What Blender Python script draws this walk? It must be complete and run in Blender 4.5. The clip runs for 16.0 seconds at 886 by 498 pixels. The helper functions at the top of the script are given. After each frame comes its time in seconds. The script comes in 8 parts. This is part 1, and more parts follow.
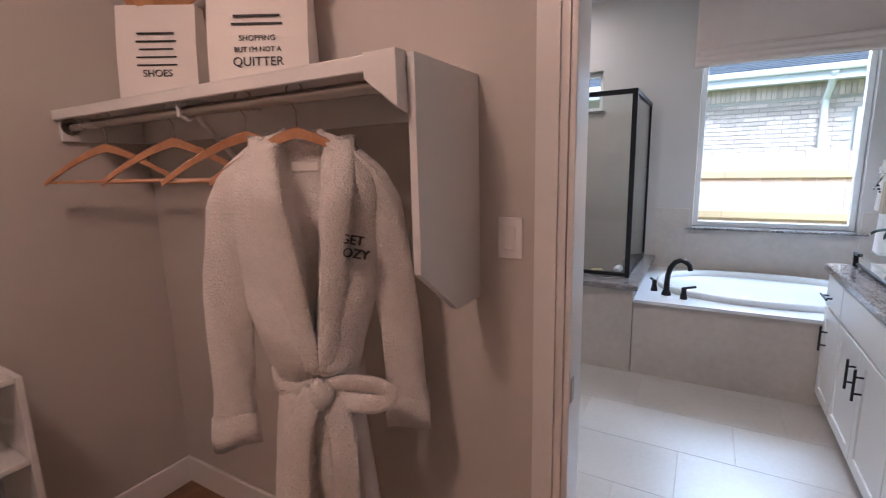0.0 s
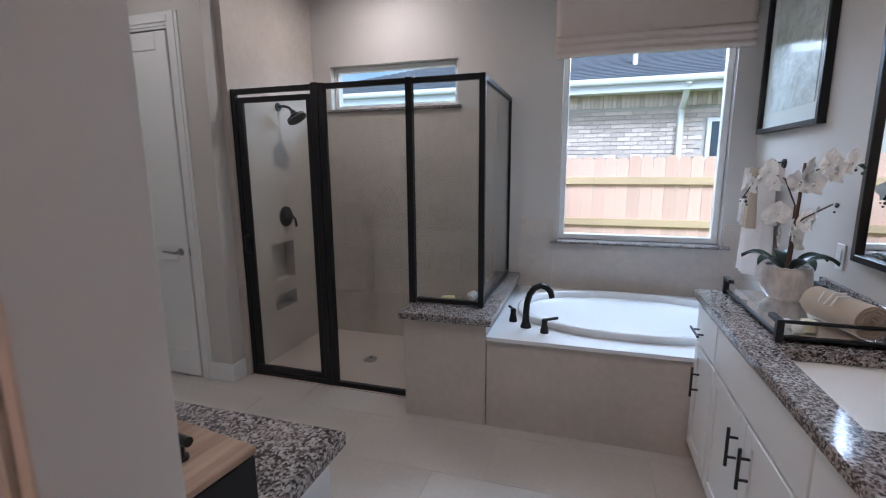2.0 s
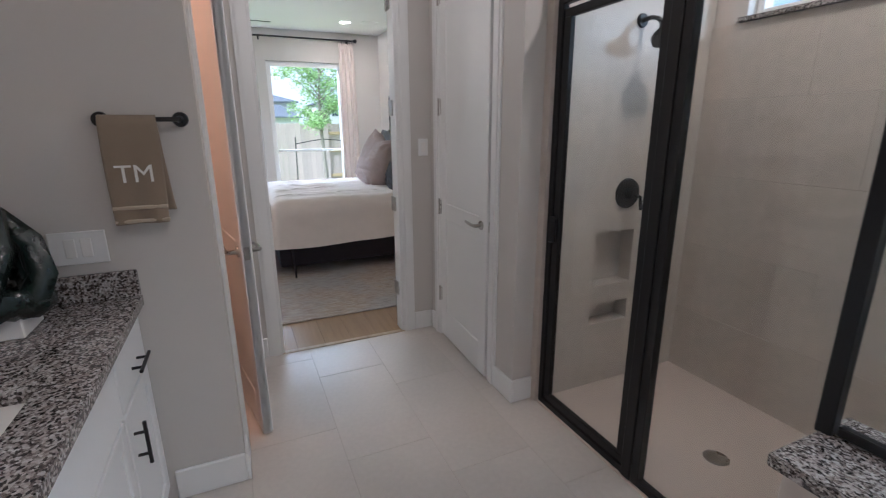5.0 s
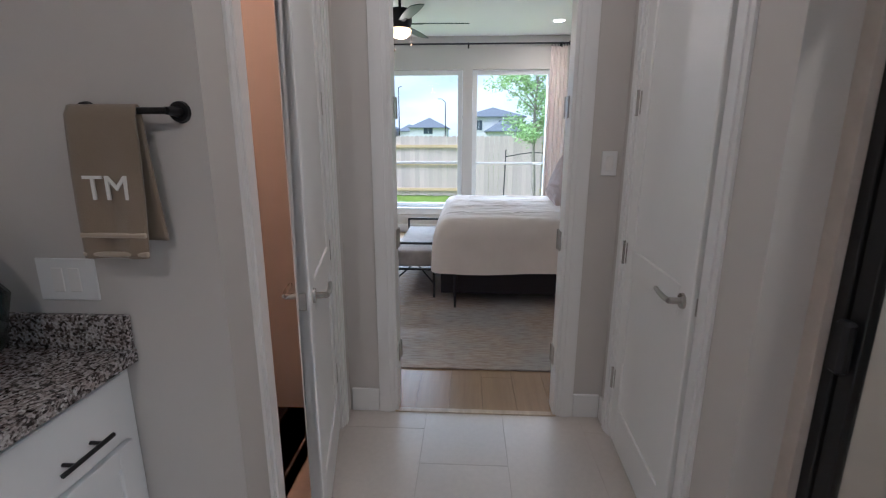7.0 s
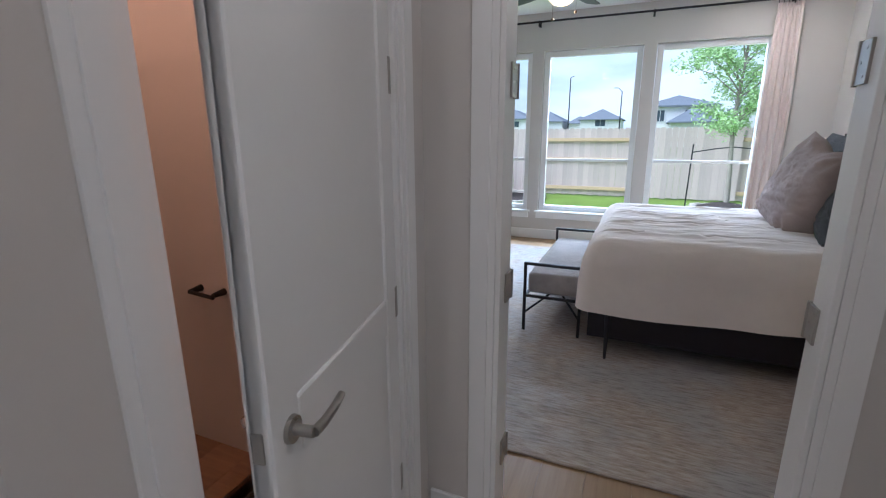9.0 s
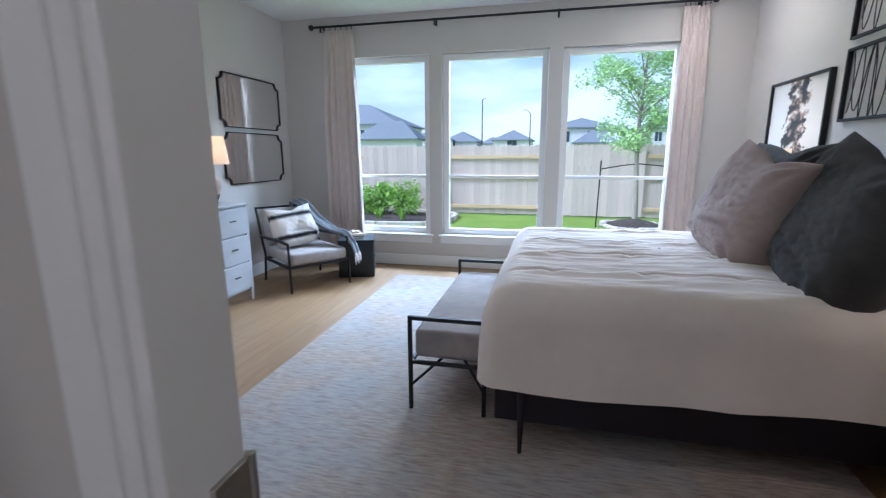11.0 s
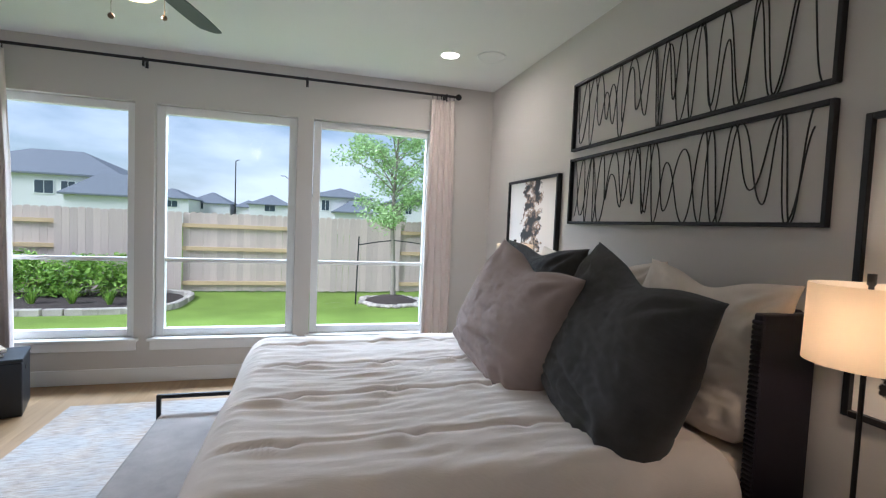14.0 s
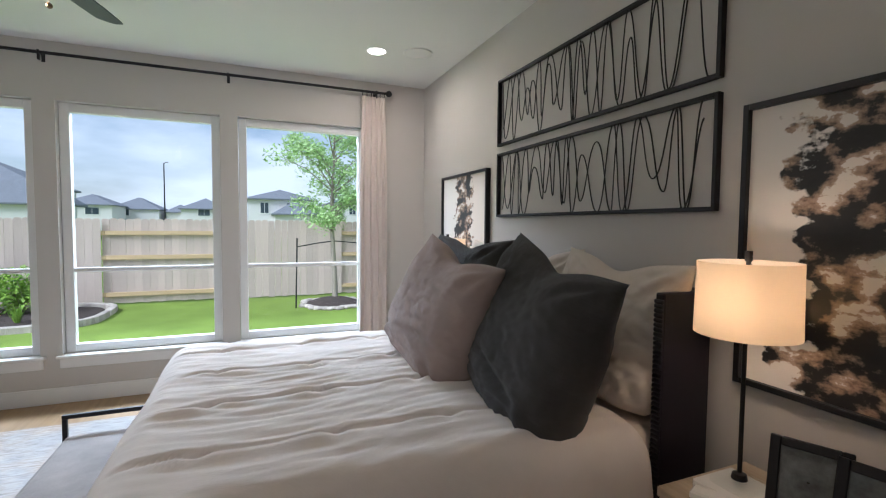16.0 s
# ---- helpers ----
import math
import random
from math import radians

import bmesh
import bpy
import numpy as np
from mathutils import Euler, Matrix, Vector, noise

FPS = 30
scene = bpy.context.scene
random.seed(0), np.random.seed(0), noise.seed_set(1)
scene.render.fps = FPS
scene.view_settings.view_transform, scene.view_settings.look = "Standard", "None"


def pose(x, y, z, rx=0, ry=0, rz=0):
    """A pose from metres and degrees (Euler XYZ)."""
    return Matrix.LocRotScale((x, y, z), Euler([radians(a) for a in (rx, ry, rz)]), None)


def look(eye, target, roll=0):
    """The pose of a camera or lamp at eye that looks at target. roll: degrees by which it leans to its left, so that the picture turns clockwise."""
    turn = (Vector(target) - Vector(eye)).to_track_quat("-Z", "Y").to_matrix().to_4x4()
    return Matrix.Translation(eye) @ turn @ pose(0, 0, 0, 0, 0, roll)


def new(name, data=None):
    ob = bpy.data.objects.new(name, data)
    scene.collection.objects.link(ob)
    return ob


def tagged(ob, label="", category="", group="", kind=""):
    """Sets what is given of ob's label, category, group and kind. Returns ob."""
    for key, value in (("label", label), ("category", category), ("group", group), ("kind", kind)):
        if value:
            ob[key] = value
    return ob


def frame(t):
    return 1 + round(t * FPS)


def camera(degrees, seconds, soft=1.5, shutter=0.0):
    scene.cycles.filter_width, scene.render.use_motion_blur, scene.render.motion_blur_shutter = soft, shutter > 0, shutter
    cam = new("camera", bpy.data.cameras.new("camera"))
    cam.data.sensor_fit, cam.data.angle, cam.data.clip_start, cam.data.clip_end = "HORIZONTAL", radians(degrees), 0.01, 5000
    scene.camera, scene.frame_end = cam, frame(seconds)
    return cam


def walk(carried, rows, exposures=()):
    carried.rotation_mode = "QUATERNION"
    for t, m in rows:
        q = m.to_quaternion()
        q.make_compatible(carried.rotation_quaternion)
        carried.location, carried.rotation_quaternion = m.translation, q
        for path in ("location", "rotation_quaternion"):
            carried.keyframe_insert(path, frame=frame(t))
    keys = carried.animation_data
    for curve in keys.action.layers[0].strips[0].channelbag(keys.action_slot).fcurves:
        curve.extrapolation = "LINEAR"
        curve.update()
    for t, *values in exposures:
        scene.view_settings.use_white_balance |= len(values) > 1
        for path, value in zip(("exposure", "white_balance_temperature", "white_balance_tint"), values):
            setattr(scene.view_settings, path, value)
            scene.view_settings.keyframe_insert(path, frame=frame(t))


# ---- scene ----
cam = camera(88.0, 16.0, soft=1.15, shutter=0.2)
PATH = [
    (0, (0.68, 0.969, 1.537), (-0.301, 2.675, 1.181), -1.4),
    (0.5, (0.694, 1.192, 1.548), (-0.143, 2.975, 1.204), -0.5),
    (1, (0.767, 1.473, 1.548), (0.06, 3.315, 1.22), -0.2),
    (1.5, (0.803, 1.699, 1.549), (0.189, 3.573, 1.216), -0.1),
    (2, (0.783, 1.931, 1.528), (0.2, 3.811, 1.173), -0.4),
    (2.5, (0.718, 2.161, 1.533), (0.04, 4.004, 1.156), 0.0),
    (3, (0.674, 2.436, 1.51), (-0.273, 4.149, 1.099), 0.1),
    (3.5, (0.603, 2.666, 1.512), (-0.582, 4.218, 1.081), 0.6),
    (4, (0.509, 2.872, 1.503), (-0.895, 4.222, 1.047), 0.3),
    (4.5, (0.425, 3.028, 1.521), (-1.162, 4.146, 1.039), 0.3),
    (5, (0.325, 3.19, 1.494), (-1.441, 3.972, 0.976), -0.4),
    (5.2, (0.285, 3.262, 1.479), (-1.536, 3.907, 0.96), -0.9),
    (7.3, (-0.611, 3.78, 1.455), (-2.547, 3.56, 1.005), 0.5),
    (7.5, (-0.71, 3.809, 1.462), (-2.635, 3.498, 1.015), 0.7),
    (8, (-0.972, 3.8, 1.486), (-2.831, 3.226, 1.025), 1.0),
    (8.2, (-1.049, 3.779, 1.476), (-2.877, 3.116, 1.008), 1.2),
    (10.3, (-1.952, 3.724, 1.449), (-3.72, 2.927, 0.961), -0.8),
    (10.5, (-2.058, 3.728, 1.462), (-3.867, 3.023, 0.98), -0.5),
    (11, (-2.391, 3.715, 1.378), (-4.297, 3.265, 0.973), -0.2),
    (11.5, (-2.649, 3.733, 1.403), (-4.606, 3.56, 1.03), -0.3),
    (12, (-2.894, 3.784, 1.391), (-4.861, 3.857, 1.039), -0.3),
    (12.5, (-3.109, 3.823, 1.407), (-5.061, 4.09, 1.064), 0.0),
    (13, (-3.172, 3.827, 1.439), (-5.112, 4.222, 1.155), 0.7),
    (13.5, (-3.172, 3.83, 1.501), (-5.106, 4.303, 1.312), 1.8),
    (14, (-3.17, 3.805, 1.532), (-5.091, 4.349, 1.43), 2.4),
    (14.5, (-3.157, 3.818, 1.56), (-5.058, 4.438, 1.525), 2.6),
    (15, (-3.147, 3.842, 1.548), (-5.021, 4.539, 1.536), 2.2),
    (15.5, (-3.131, 3.878, 1.536), (-4.979, 4.642, 1.505), 1.2),
    (16, (-3.13, 3.907, 1.517), (-4.976, 4.669, 1.414), 0.5),
]
EXPOSURE = [(t, stops, kelvin, 12) for t, stops, kelvin in ((0.0, 0.98, 4950), (0.5, 0.8, 4850), (1.5, 0.52, 5000), (2.5, 0.46, 5050), (3.5, 0.58, 5050), (4.5, 0.82, 5100), (5.2, 0.9, 5100), (8.0, 0.58, 5100), (10.5, 0.62, 4850), (11.0, 0.62, 4850), (11.5, 0.54, 4900), (12.0, 0.45, 5000), (13.5, 0.33, 5250), (15.0, 0.3, 5450), (16.0, 0.32, 5450))]
walk(cam, [(t, look(eye, target, roll)) for t, eye, target, roll in PATH], EXPOSURE)

# ---- world, sun, large lights ----
world = bpy.data.worlds.new("sky")
scene.world = world
world.use_nodes = True
wn, wl = world.node_tree.nodes, world.node_tree.links
wn.clear()
w_out, w_bg = wn.new("ShaderNodeOutputWorld"), wn.new("ShaderNodeBackground")
w_sky = wn.new("ShaderNodeTexSky")
w_sky.sky_type, w_sky.sun_disc = "NISHITA", False
w_sky.sun_elevation, w_sky.sun_rotation = radians(45), radians(154)
w_sky.air_density, w_sky.dust_density = 1.0, 2.0
w_co, w_map = wn.new("ShaderNodeTexCoord"), wn.new("ShaderNodeMapping")
w_map.inputs["Scale"].default_value = (1.0, 1.0, 3.2)
w_noise, w_ramp, w_mix = wn.new("ShaderNodeTexNoise"), wn.new("ShaderNodeValToRGB"), wn.new("ShaderNodeMix")
w_noise.inputs["Scale"].default_value, w_noise.inputs["Detail"].default_value = 2.6, 7.0
w_ramp.color_ramp.elements[0].position, w_ramp.color_ramp.elements[1].position = 0.36, 0.66
w_mix.data_type = "RGBA"
w_mix.inputs[7].default_value = (7.6, 7.9, 8.3, 1)
wl.new(w_co.outputs["Generated"], w_map.inputs["Vector"])
wl.new(w_map.outputs["Vector"], w_noise.inputs["Vector"])
wl.new(w_noise.outputs["Fac"], w_ramp.inputs["Fac"])
wl.new(w_ramp.outputs["Color"], w_mix.inputs[0])
wl.new(w_sky.outputs["Color"], w_mix.inputs[6])
wl.new(w_mix.outputs[2], w_bg.inputs["Color"])
w_bg.inputs["Strength"].default_value = 0.105
wl.new(w_bg.outputs["Background"], w_out.inputs["Surface"])


def lamp(name, kind, m, energy, colour, **extra):
    data = bpy.data.lights.new(name, kind)
    data.energy, data.color = energy, colour
    for key, value in extra.items():
        if key == "angle":
            data.angle = value
        elif key == "size":
            data.size = value
        elif key == "size_y":
            data.shape, data.size_y = "RECTANGLE", value
        elif key == "radius":
            data.shadow_soft_size = value
        elif key == "disk":
            data.shape, data.size = "DISK", value
        elif key == "spread":
            data.spread = value
    ob = new(name, data)
    ob.matrix_world = m
    return tagged(ob, kind="structure")


DAY = (0.9, 0.96, 1.0)
WARM = (1.0, 0.84, 0.68)
lamp("sun", "SUN", look((0, 0, 10), (-2.0, 4.2, 5.4)), 3.7, (1.0, 0.96, 0.9), angle=radians(24))
# added area lamps outside, above the window openings and unseen, standing in for skylight
lamp("window_daylight", "AREA", look((-9.8, 3.02, 3.7), (-5.6, 3.02, 0.9)), 700, DAY, size=4.4, size_y=1.2)
lamp("window_daylight", "AREA", look((1.15, 6.6, 2.9), (0.6, 3.2, 0.6)), 78, DAY, size=1.3, size_y=1.0)
# lit ceiling fixtures
lamp("closet_bulb", "POINT", pose(-0.2, 0.6, 2.80), 23, (1.0, 0.57, 0.35), radius=0.14)
lamp("toilet_room_bulb", "POINT", pose(-2.2, 2.0, 2.7), 15, (1.0, 0.5, 0.28), radius=0.1)
# only the first can is in view; the rest are added overhead, unseen
CANS = [(-6.99, 4.88, 8), (-3.75, 1.2, 9), (-0.75, 5.1, 7.5), (0.75, 3.35, 8), (-1.9, 3.75, 3.2)]
CANC = (1.0, 0.8, 0.62)
for cx, cy, watts in CANS:
    lamp("can_light_bulb", "AREA", pose(cx, cy, 2.945), watts, CANC, disk=0.11)
lamp("fan_bulb", "POINT", pose(-5.60, 3.0, 2.44), 6, WARM, radius=0.07)

# ---- materials ----
def nodes_of(name):
    m = bpy.data.materials.new(name)
    m.use_nodes = True
    n, l = m.node_tree.nodes, m.node_tree.links
    return m, n, l, n["Principled BSDF"]


def ramp_of(n, stops):
    r = n.new("ShaderNodeValToRGB")
    els = r.color_ramp.elements
    while len(els) < len(stops):
        els.new(0.5)
    for e, (p, c) in zip(els, stops):
        e.position, e.color = p, (*c, 1)
    return r


def coords(n, l, scale=(1, 1, 1), rot=(0, 0, 0)):
    c, mp = n.new("ShaderNodeTexCoord"), n.new("ShaderNodeMapping")
    mp.inputs["Scale"].default_value, mp.inputs["Rotation"].default_value = scale, rot
    l.new(c.outputs["Object"], mp.inputs["Vector"])
    return mp.outputs["Vector"]


def noise_of(n, l, vec, scale, detail=4.0, rough=0.55):
    t = n.new("ShaderNodeTexNoise")
    t.inputs["Scale"].default_value, t.inputs["Detail"].default_value, t.inputs["Roughness"].default_value = scale, detail, rough
    l.new(vec, t.inputs["Vector"])
    return t.outputs["Fac"]


def bump_on(n, l, b, height, strength, distance):
    k = n.new("ShaderNodeBump")
    k.inputs["Strength"].default_value, k.inputs["Distance"].default_value = strength, distance
    l.new(height, k.inputs["Height"])
    l.new(k.outputs["Normal"], b.inputs["Normal"])


def plain(name, colour, rough=0.5, metal=0.0, vary=0.06, big=1.5, fine=120.0, bump=0.15, depth=0.001, sheen=0.0, spec=0.5, stretch=(1, 1, 1), random=0.0):
    """Colour with broad mottling and fine grain."""
    m, n, l, b = nodes_of(name)
    vec = coords(n, l, stretch)
    a = noise_of(n, l, vec, big, 5)
    f = noise_of(n, l, vec, fine, 3)
    dark, light = [c * (1 - vary) for c in colour], [min(1, c * (1 + vary)) for c in colour]
    r = ramp_of(n, [(0.3, dark), (0.7, light)])
    mix = n.new("ShaderNodeMath")
    mix.operation = "MULTIPLY_ADD"
    mix.inputs[1].default_value = 0.35
    l.new(f, mix.inputs[0])
    sc = n.new("ShaderNodeMath")
    sc.operation, sc.inputs[1].default_value = "MULTIPLY", 0.65
    l.new(a, sc.inputs[0])
    l.new(sc.outputs[0], mix.inputs[2])
    src = mix.outputs[0]
    if random:
        info, ad = n.new("ShaderNodeObjectInfo"), n.new("ShaderNodeMath")
        ad.operation, ad.inputs[1].default_value = "MULTIPLY_ADD", random
        l.new(info.outputs["Random"], ad.inputs[0])
        l.new(src, ad.inputs[2])
        sub = n.new("ShaderNodeMath")
        sub.operation, sub.inputs[1].default_value = "SUBTRACT", random / 2
        l.new(ad.outputs[0], sub.inputs[0])
        src = sub.outputs[0]
    l.new(src, r.inputs["Fac"])
    l.new(r.outputs["Color"], b.inputs["Base Color"])
    rr = n.new("ShaderNodeMapRange")
    rr.inputs["To Min"].default_value, rr.inputs["To Max"].default_value = max(0.02, rough - 0.06), min(1, rough + 0.06)
    l.new(a, rr.inputs["Value"])
    l.new(rr.outputs["Result"], b.inputs["Roughness"])
    b.inputs["Metallic"].default_value = metal
    b.inputs["Specular IOR Level"].default_value = spec
    if sheen:
        b.inputs["Sheen Weight"].default_value, b.inputs["Sheen Roughness"].default_value = sheen, 0.5
    if bump:
        bump_on(n, l, b, f, bump, depth)
    return m


def woven(name, colour, scale=900.0, vary=0.12, rough=0.92, bump=0.4, slub=0.0):
    """Cloth with a fine weave, and slubs along the weft."""
    m, n, l, b = nodes_of(name)
    vec = coords(n, l)
    w1, w2 = n.new("ShaderNodeTexWave"), n.new("ShaderNodeTexWave")
    w1.bands_direction, w2.bands_direction = "X", "Z"
    for w in (w1, w2):
        w.inputs["Scale"].default_value, w.inputs["Distortion"].default_value, w.inputs["Detail"].default_value = scale / 6, 2.5, 2
        l.new(vec, w.inputs["Vector"])
    mx = n.new("ShaderNodeMath")
    mx.operation = "ADD"
    l.new(w1.outputs["Fac"], mx.inputs[0])
    l.new(w2.outputs["Fac"], mx.inputs[1])
    a = noise_of(n, l, vec, 7, 6, 0.65)
    st = coords(n, l, (14, 14, 160))
    s = noise_of(n, l, st, 1.0, 4, 0.7)
    ad = n.new("ShaderNodeMath")
    ad.operation, ad.inputs[1].default_value = "MULTIPLY_ADD", slub
    l.new(s, ad.inputs[0])
    l.new(a, ad.inputs[2])
    r = ramp_of(n, [(0.3, [c * (1 - vary) for c in colour]), (0.7 + slub, [min(1, c * (1 + vary)) for c in colour])])
    l.new(ad.outputs[0], r.inputs["Fac"])
    l.new(r.outputs["Color"], b.inputs["Base Color"])
    b.inputs["Roughness"].default_value = rough
    b.inputs["Specular IOR Level"].default_value = 0.2
    b.inputs["Sheen Weight"].default_value = 0.15
    bump_on(n, l, b, mx.outputs[0], bump, 0.0006)
    return m


def granite(name):
    m, n, l, b = nodes_of(name)
    vec = coords(n, l)
    v = n.new("ShaderNodeTexVoronoi")
    v.inputs["Scale"].default_value = 165
    l.new(vec, v.inputs["Vector"])
    f = noise_of(n, l, vec, 120, 6, 0.75)
    g = noise_of(n, l, vec, 42, 5, 0.7)
    sep = n.new("ShaderNodeSeparateColor")
    l.new(v.outputs["Color"], sep.inputs["Color"])
    mixv = n.new("ShaderNodeMath")
    mixv.operation, mixv.inputs[1].default_value = "MULTIPLY_ADD", 0.42
    l.new(sep.outputs[0], mixv.inputs[0])
    hal = n.new("ShaderNodeMath")
    hal.operation, hal.inputs[1].default_value = "MULTIPLY", 0.62
    l.new(f, hal.inputs[0])
    l.new(hal.outputs[0], mixv.inputs[2])
    r = ramp_of(n, [(0.33, (0.025, 0.022, 0.022)), (0.43, (0.11, 0.095, 0.09)), (0.5, (0.25, 0.225, 0.21)), (0.58, (0.38, 0.355, 0.34)), (0.74, (0.58, 0.56, 0.54))])
    l.new(mixv.outputs[0], r.inputs["Fac"])
    tint = ramp_of(n, [(0.4, (0.72, 0.66, 0.64)), (0.62, (1, 1, 1))])
    l.new(g, tint.inputs["Fac"])
    mul = n.new("ShaderNodeMix")
    mul.data_type, mul.blend_type = "RGBA", "MULTIPLY"
    mul.inputs[0].default_value = 1
    l.new(r.outputs["Color"], mul.inputs[6])
    l.new(tint.outputs["Color"], mul.inputs[7])
    l.new(mul.outputs[2], b.inputs["Base Color"])
    b.inputs["Roughness"].default_value = 0.12
    return m


def oak(name, dark, light, rough=0.45, axis=0, random=0.25):
    """Wood with grain along one axis, tone varying from piece to piece."""
    m, n, l, b = nodes_of(name)
    sc = [22.0, 22.0, 22.0]
    sc[axis] = 1.4
    info = n.new("ShaderNodeObjectInfo")
    c, mp = n.new("ShaderNodeTexCoord"), n.new("ShaderNodeMapping")
    mp.inputs["Scale"].default_value = sc
    comb = n.new("ShaderNodeCombineXYZ")
    mu = n.new("ShaderNodeMath")
    mu.operation, mu.inputs[1].default_value = "MULTIPLY", 37.0
    l.new(info.outputs["Random"], mu.inputs[0])
    l.new(mu.outputs[0], comb.inputs[0])
    l.new(mu.outputs[0], comb.inputs[1])
    l.new(comb.outputs[0], mp.inputs["Location"])
    l.new(c.outputs["Object"], mp.inputs["Vector"])
    g = noise_of(n, l, mp.outputs["Vector"], 1.0, 8, 0.65)
    f = noise_of(n, l, mp.outputs["Vector"], 7.0, 4, 0.6)
    ad = n.new("ShaderNodeMath")
    ad.operation, ad.inputs[1].default_value = "MULTIPLY_ADD", random
    l.new(info.outputs["Random"], ad.inputs[0])
    l.new(g, ad.inputs[2])
    r = ramp_of(n, [(0.35, dark), (0.55 + random / 2, [(p + q) / 2 for p, q in zip(dark, light)]), (0.72 + random, light)])
    l.new(ad.outputs[0], r.inputs["Fac"])
    l.new(r.outputs["Color"], b.inputs["Base Color"])
    b.inputs["Roughness"].default_value = rough
    bump_on(n, l, b, f, 0.12, 0.001)
    return m


def glass_mat(name, tint=(0.97, 0.985, 0.98), gloss=1.0):
    m = bpy.data.materials.new(name)
    m.use_nodes = True
    n, l = m.node_tree.nodes, m.node_tree.links
    n.clear()
    out, mix, tr, gl, fr = (n.new("ShaderNode" + k) for k in ("OutputMaterial", "MixShader", "BsdfTransparent", "BsdfGlossy", "LayerWeight"))
    tr.inputs["Color"].default_value = (*tint, 1)
    gl.inputs["Roughness"].default_value = 0.01
    fr.inputs["Blend"].default_value = 0.5
    pw = n.new("ShaderNodeMath")
    pw.operation, pw.inputs[1].default_value = "POWER", 4.0
    l.new(fr.outputs["Facing"], pw.inputs[0])
    k = n.new("ShaderNodeMath")
    k.operation, k.inputs[1].default_value, k.inputs[2].default_value = "MULTIPLY_ADD", 0.5 * gloss, 0.025 * gloss
    l.new(pw.outputs[0], k.inputs[0])
    l.new(k.outputs[0], mix.inputs[0])
    l.new(tr.outputs[0], mix.inputs[1])
    l.new(gl.outputs[0], mix.inputs[2])
    l.new(mix.outputs[0], out.inputs["Surface"])
    return m


def glow(name, colour, strength):
    m, n, l, b = nodes_of(name)
    b.inputs["Base Color"].default_value = (*colour, 1)
    b.inputs["Emission Color"].default_value = (*colour, 1)
    b.inputs["Emission Strength"].default_value = strength
    return m


def leaf_mat(name, dark, light):
    m, n, l, b = nodes_of(name)
    geo = n.new("ShaderNodeNewGeometry")
    r = ramp_of(n, [(0.0, dark), (1.0, light)])
    l.new(geo.outputs["Random Per Island"], r.inputs["Fac"])
    l.new(r.outputs["Color"], b.inputs["Base Color"])
    b.inputs["Roughness"].default_value = 0.55
    b.inputs["Transmission Weight"].default_value = 0.0
    return m


PAINT = plain("wall_paint", (0.57, 0.54, 0.505), 0.75, vary=0.02, big=0.8, fine=260, bump=0.12)
CEIL = plain("ceiling_paint", (0.72, 0.71, 0.69), 0.85, vary=0.015, big=0.7, fine=300, bump=0.2)
WHITE = plain("white_trim_paint", (0.78, 0.775, 0.76), 0.35, vary=0.015, big=2, fine=60, bump=0.04)
CAB = plain("cabinet_paint", (0.8, 0.8, 0.79), 0.32, vary=0.015, big=2, fine=60, bump=0.04)
TILE = plain("floor_tile", (0.56, 0.515, 0.47), 0.33, vary=0.09, big=1.6, fine=40, bump=0.05, random=0.06)
GROUT = plain("grout", (0.52, 0.475, 0.43), 0.9, vary=0.1)
WTILE = plain("wall_tile", (0.55, 0.49, 0.43), 0.34, vary=0.13, big=2.4, fine=22, bump=0.05, random=0.04)
PAN = plain("shower_pan", (0.6, 0.5, 0.43), 0.5, vary=0.03)
BLACK = plain("matte_black_metal", (0.012, 0.012, 0.013), 0.38, metal=0.3, vary=0.2, bump=0.03)
IRON = plain("dark_iron", (0.02, 0.02, 0.022), 0.5, metal=0.4, vary=0.25, bump=0.08)
NICKEL = plain("brushed_nickel", (0.42, 0.4, 0.37), 0.28, metal=1.0, vary=0.05, bump=0.03, fine=300)
BRASS = plain("brass", (0.2, 0.14, 0.09), 0.3, metal=1.0, vary=0.05, bump=0.02)
ACRYL = plain("white_acrylic", (0.78, 0.79, 0.8), 0.08, vary=0.01, bump=0.0)
CERAM = plain("white_ceramic", (0.84, 0.82, 0.79), 0.08, vary=0.01, bump=0.0)
GRAN = granite("speckled_granite")
GLASS = glass_mat("clear_glass")
SGLASS = glass_mat("shower_glass", (0.93, 0.95, 0.945), 1.3)
WGLASS = glass_mat("window_glass", (0.97, 0.985, 0.98), 0.15)
MIRR = plain("mirror_silver", (0.9, 0.91, 0.91), 0.02, metal=1.0, vary=0.0, bump=0.0)
MIRR.node_tree.nodes["Principled BSDF"].inputs["Roughness"].default_value = 0.01
for lk in list(MIRR.node_tree.links):
    if lk.to_socket.name == "Roughness":
        MIRR.node_tree.links.remove(lk)
OAKF = oak("oak_floor", (0.25, 0.155, 0.075), (0.36, 0.235, 0.122), 0.42, axis=0, random=0.07)
DARKF = oak("closet_floor", (0.16, 0.085, 0.045), (0.3, 0.18, 0.1), 0.5, axis=1, random=0.2)
LOAK = oak("pale_oak", (0.4, 0.31, 0.21), (0.62, 0.51, 0.38), 0.5, axis=0, random=0.05)
HANGW = oak("hanger_wood", (0.42, 0.2, 0.09), (0.62, 0.34, 0.17), 0.35, axis=0, random=0.05)
LIDW = oak("veined_lid_wood", (0.22, 0.12, 0.07), (0.62, 0.46, 0.33), 0.4, axis=1, random=0.05)
DUVET = woven("duvet_cotton", (0.82, 0.745, 0.695), 900, 0.03, 0.95, 0.25)
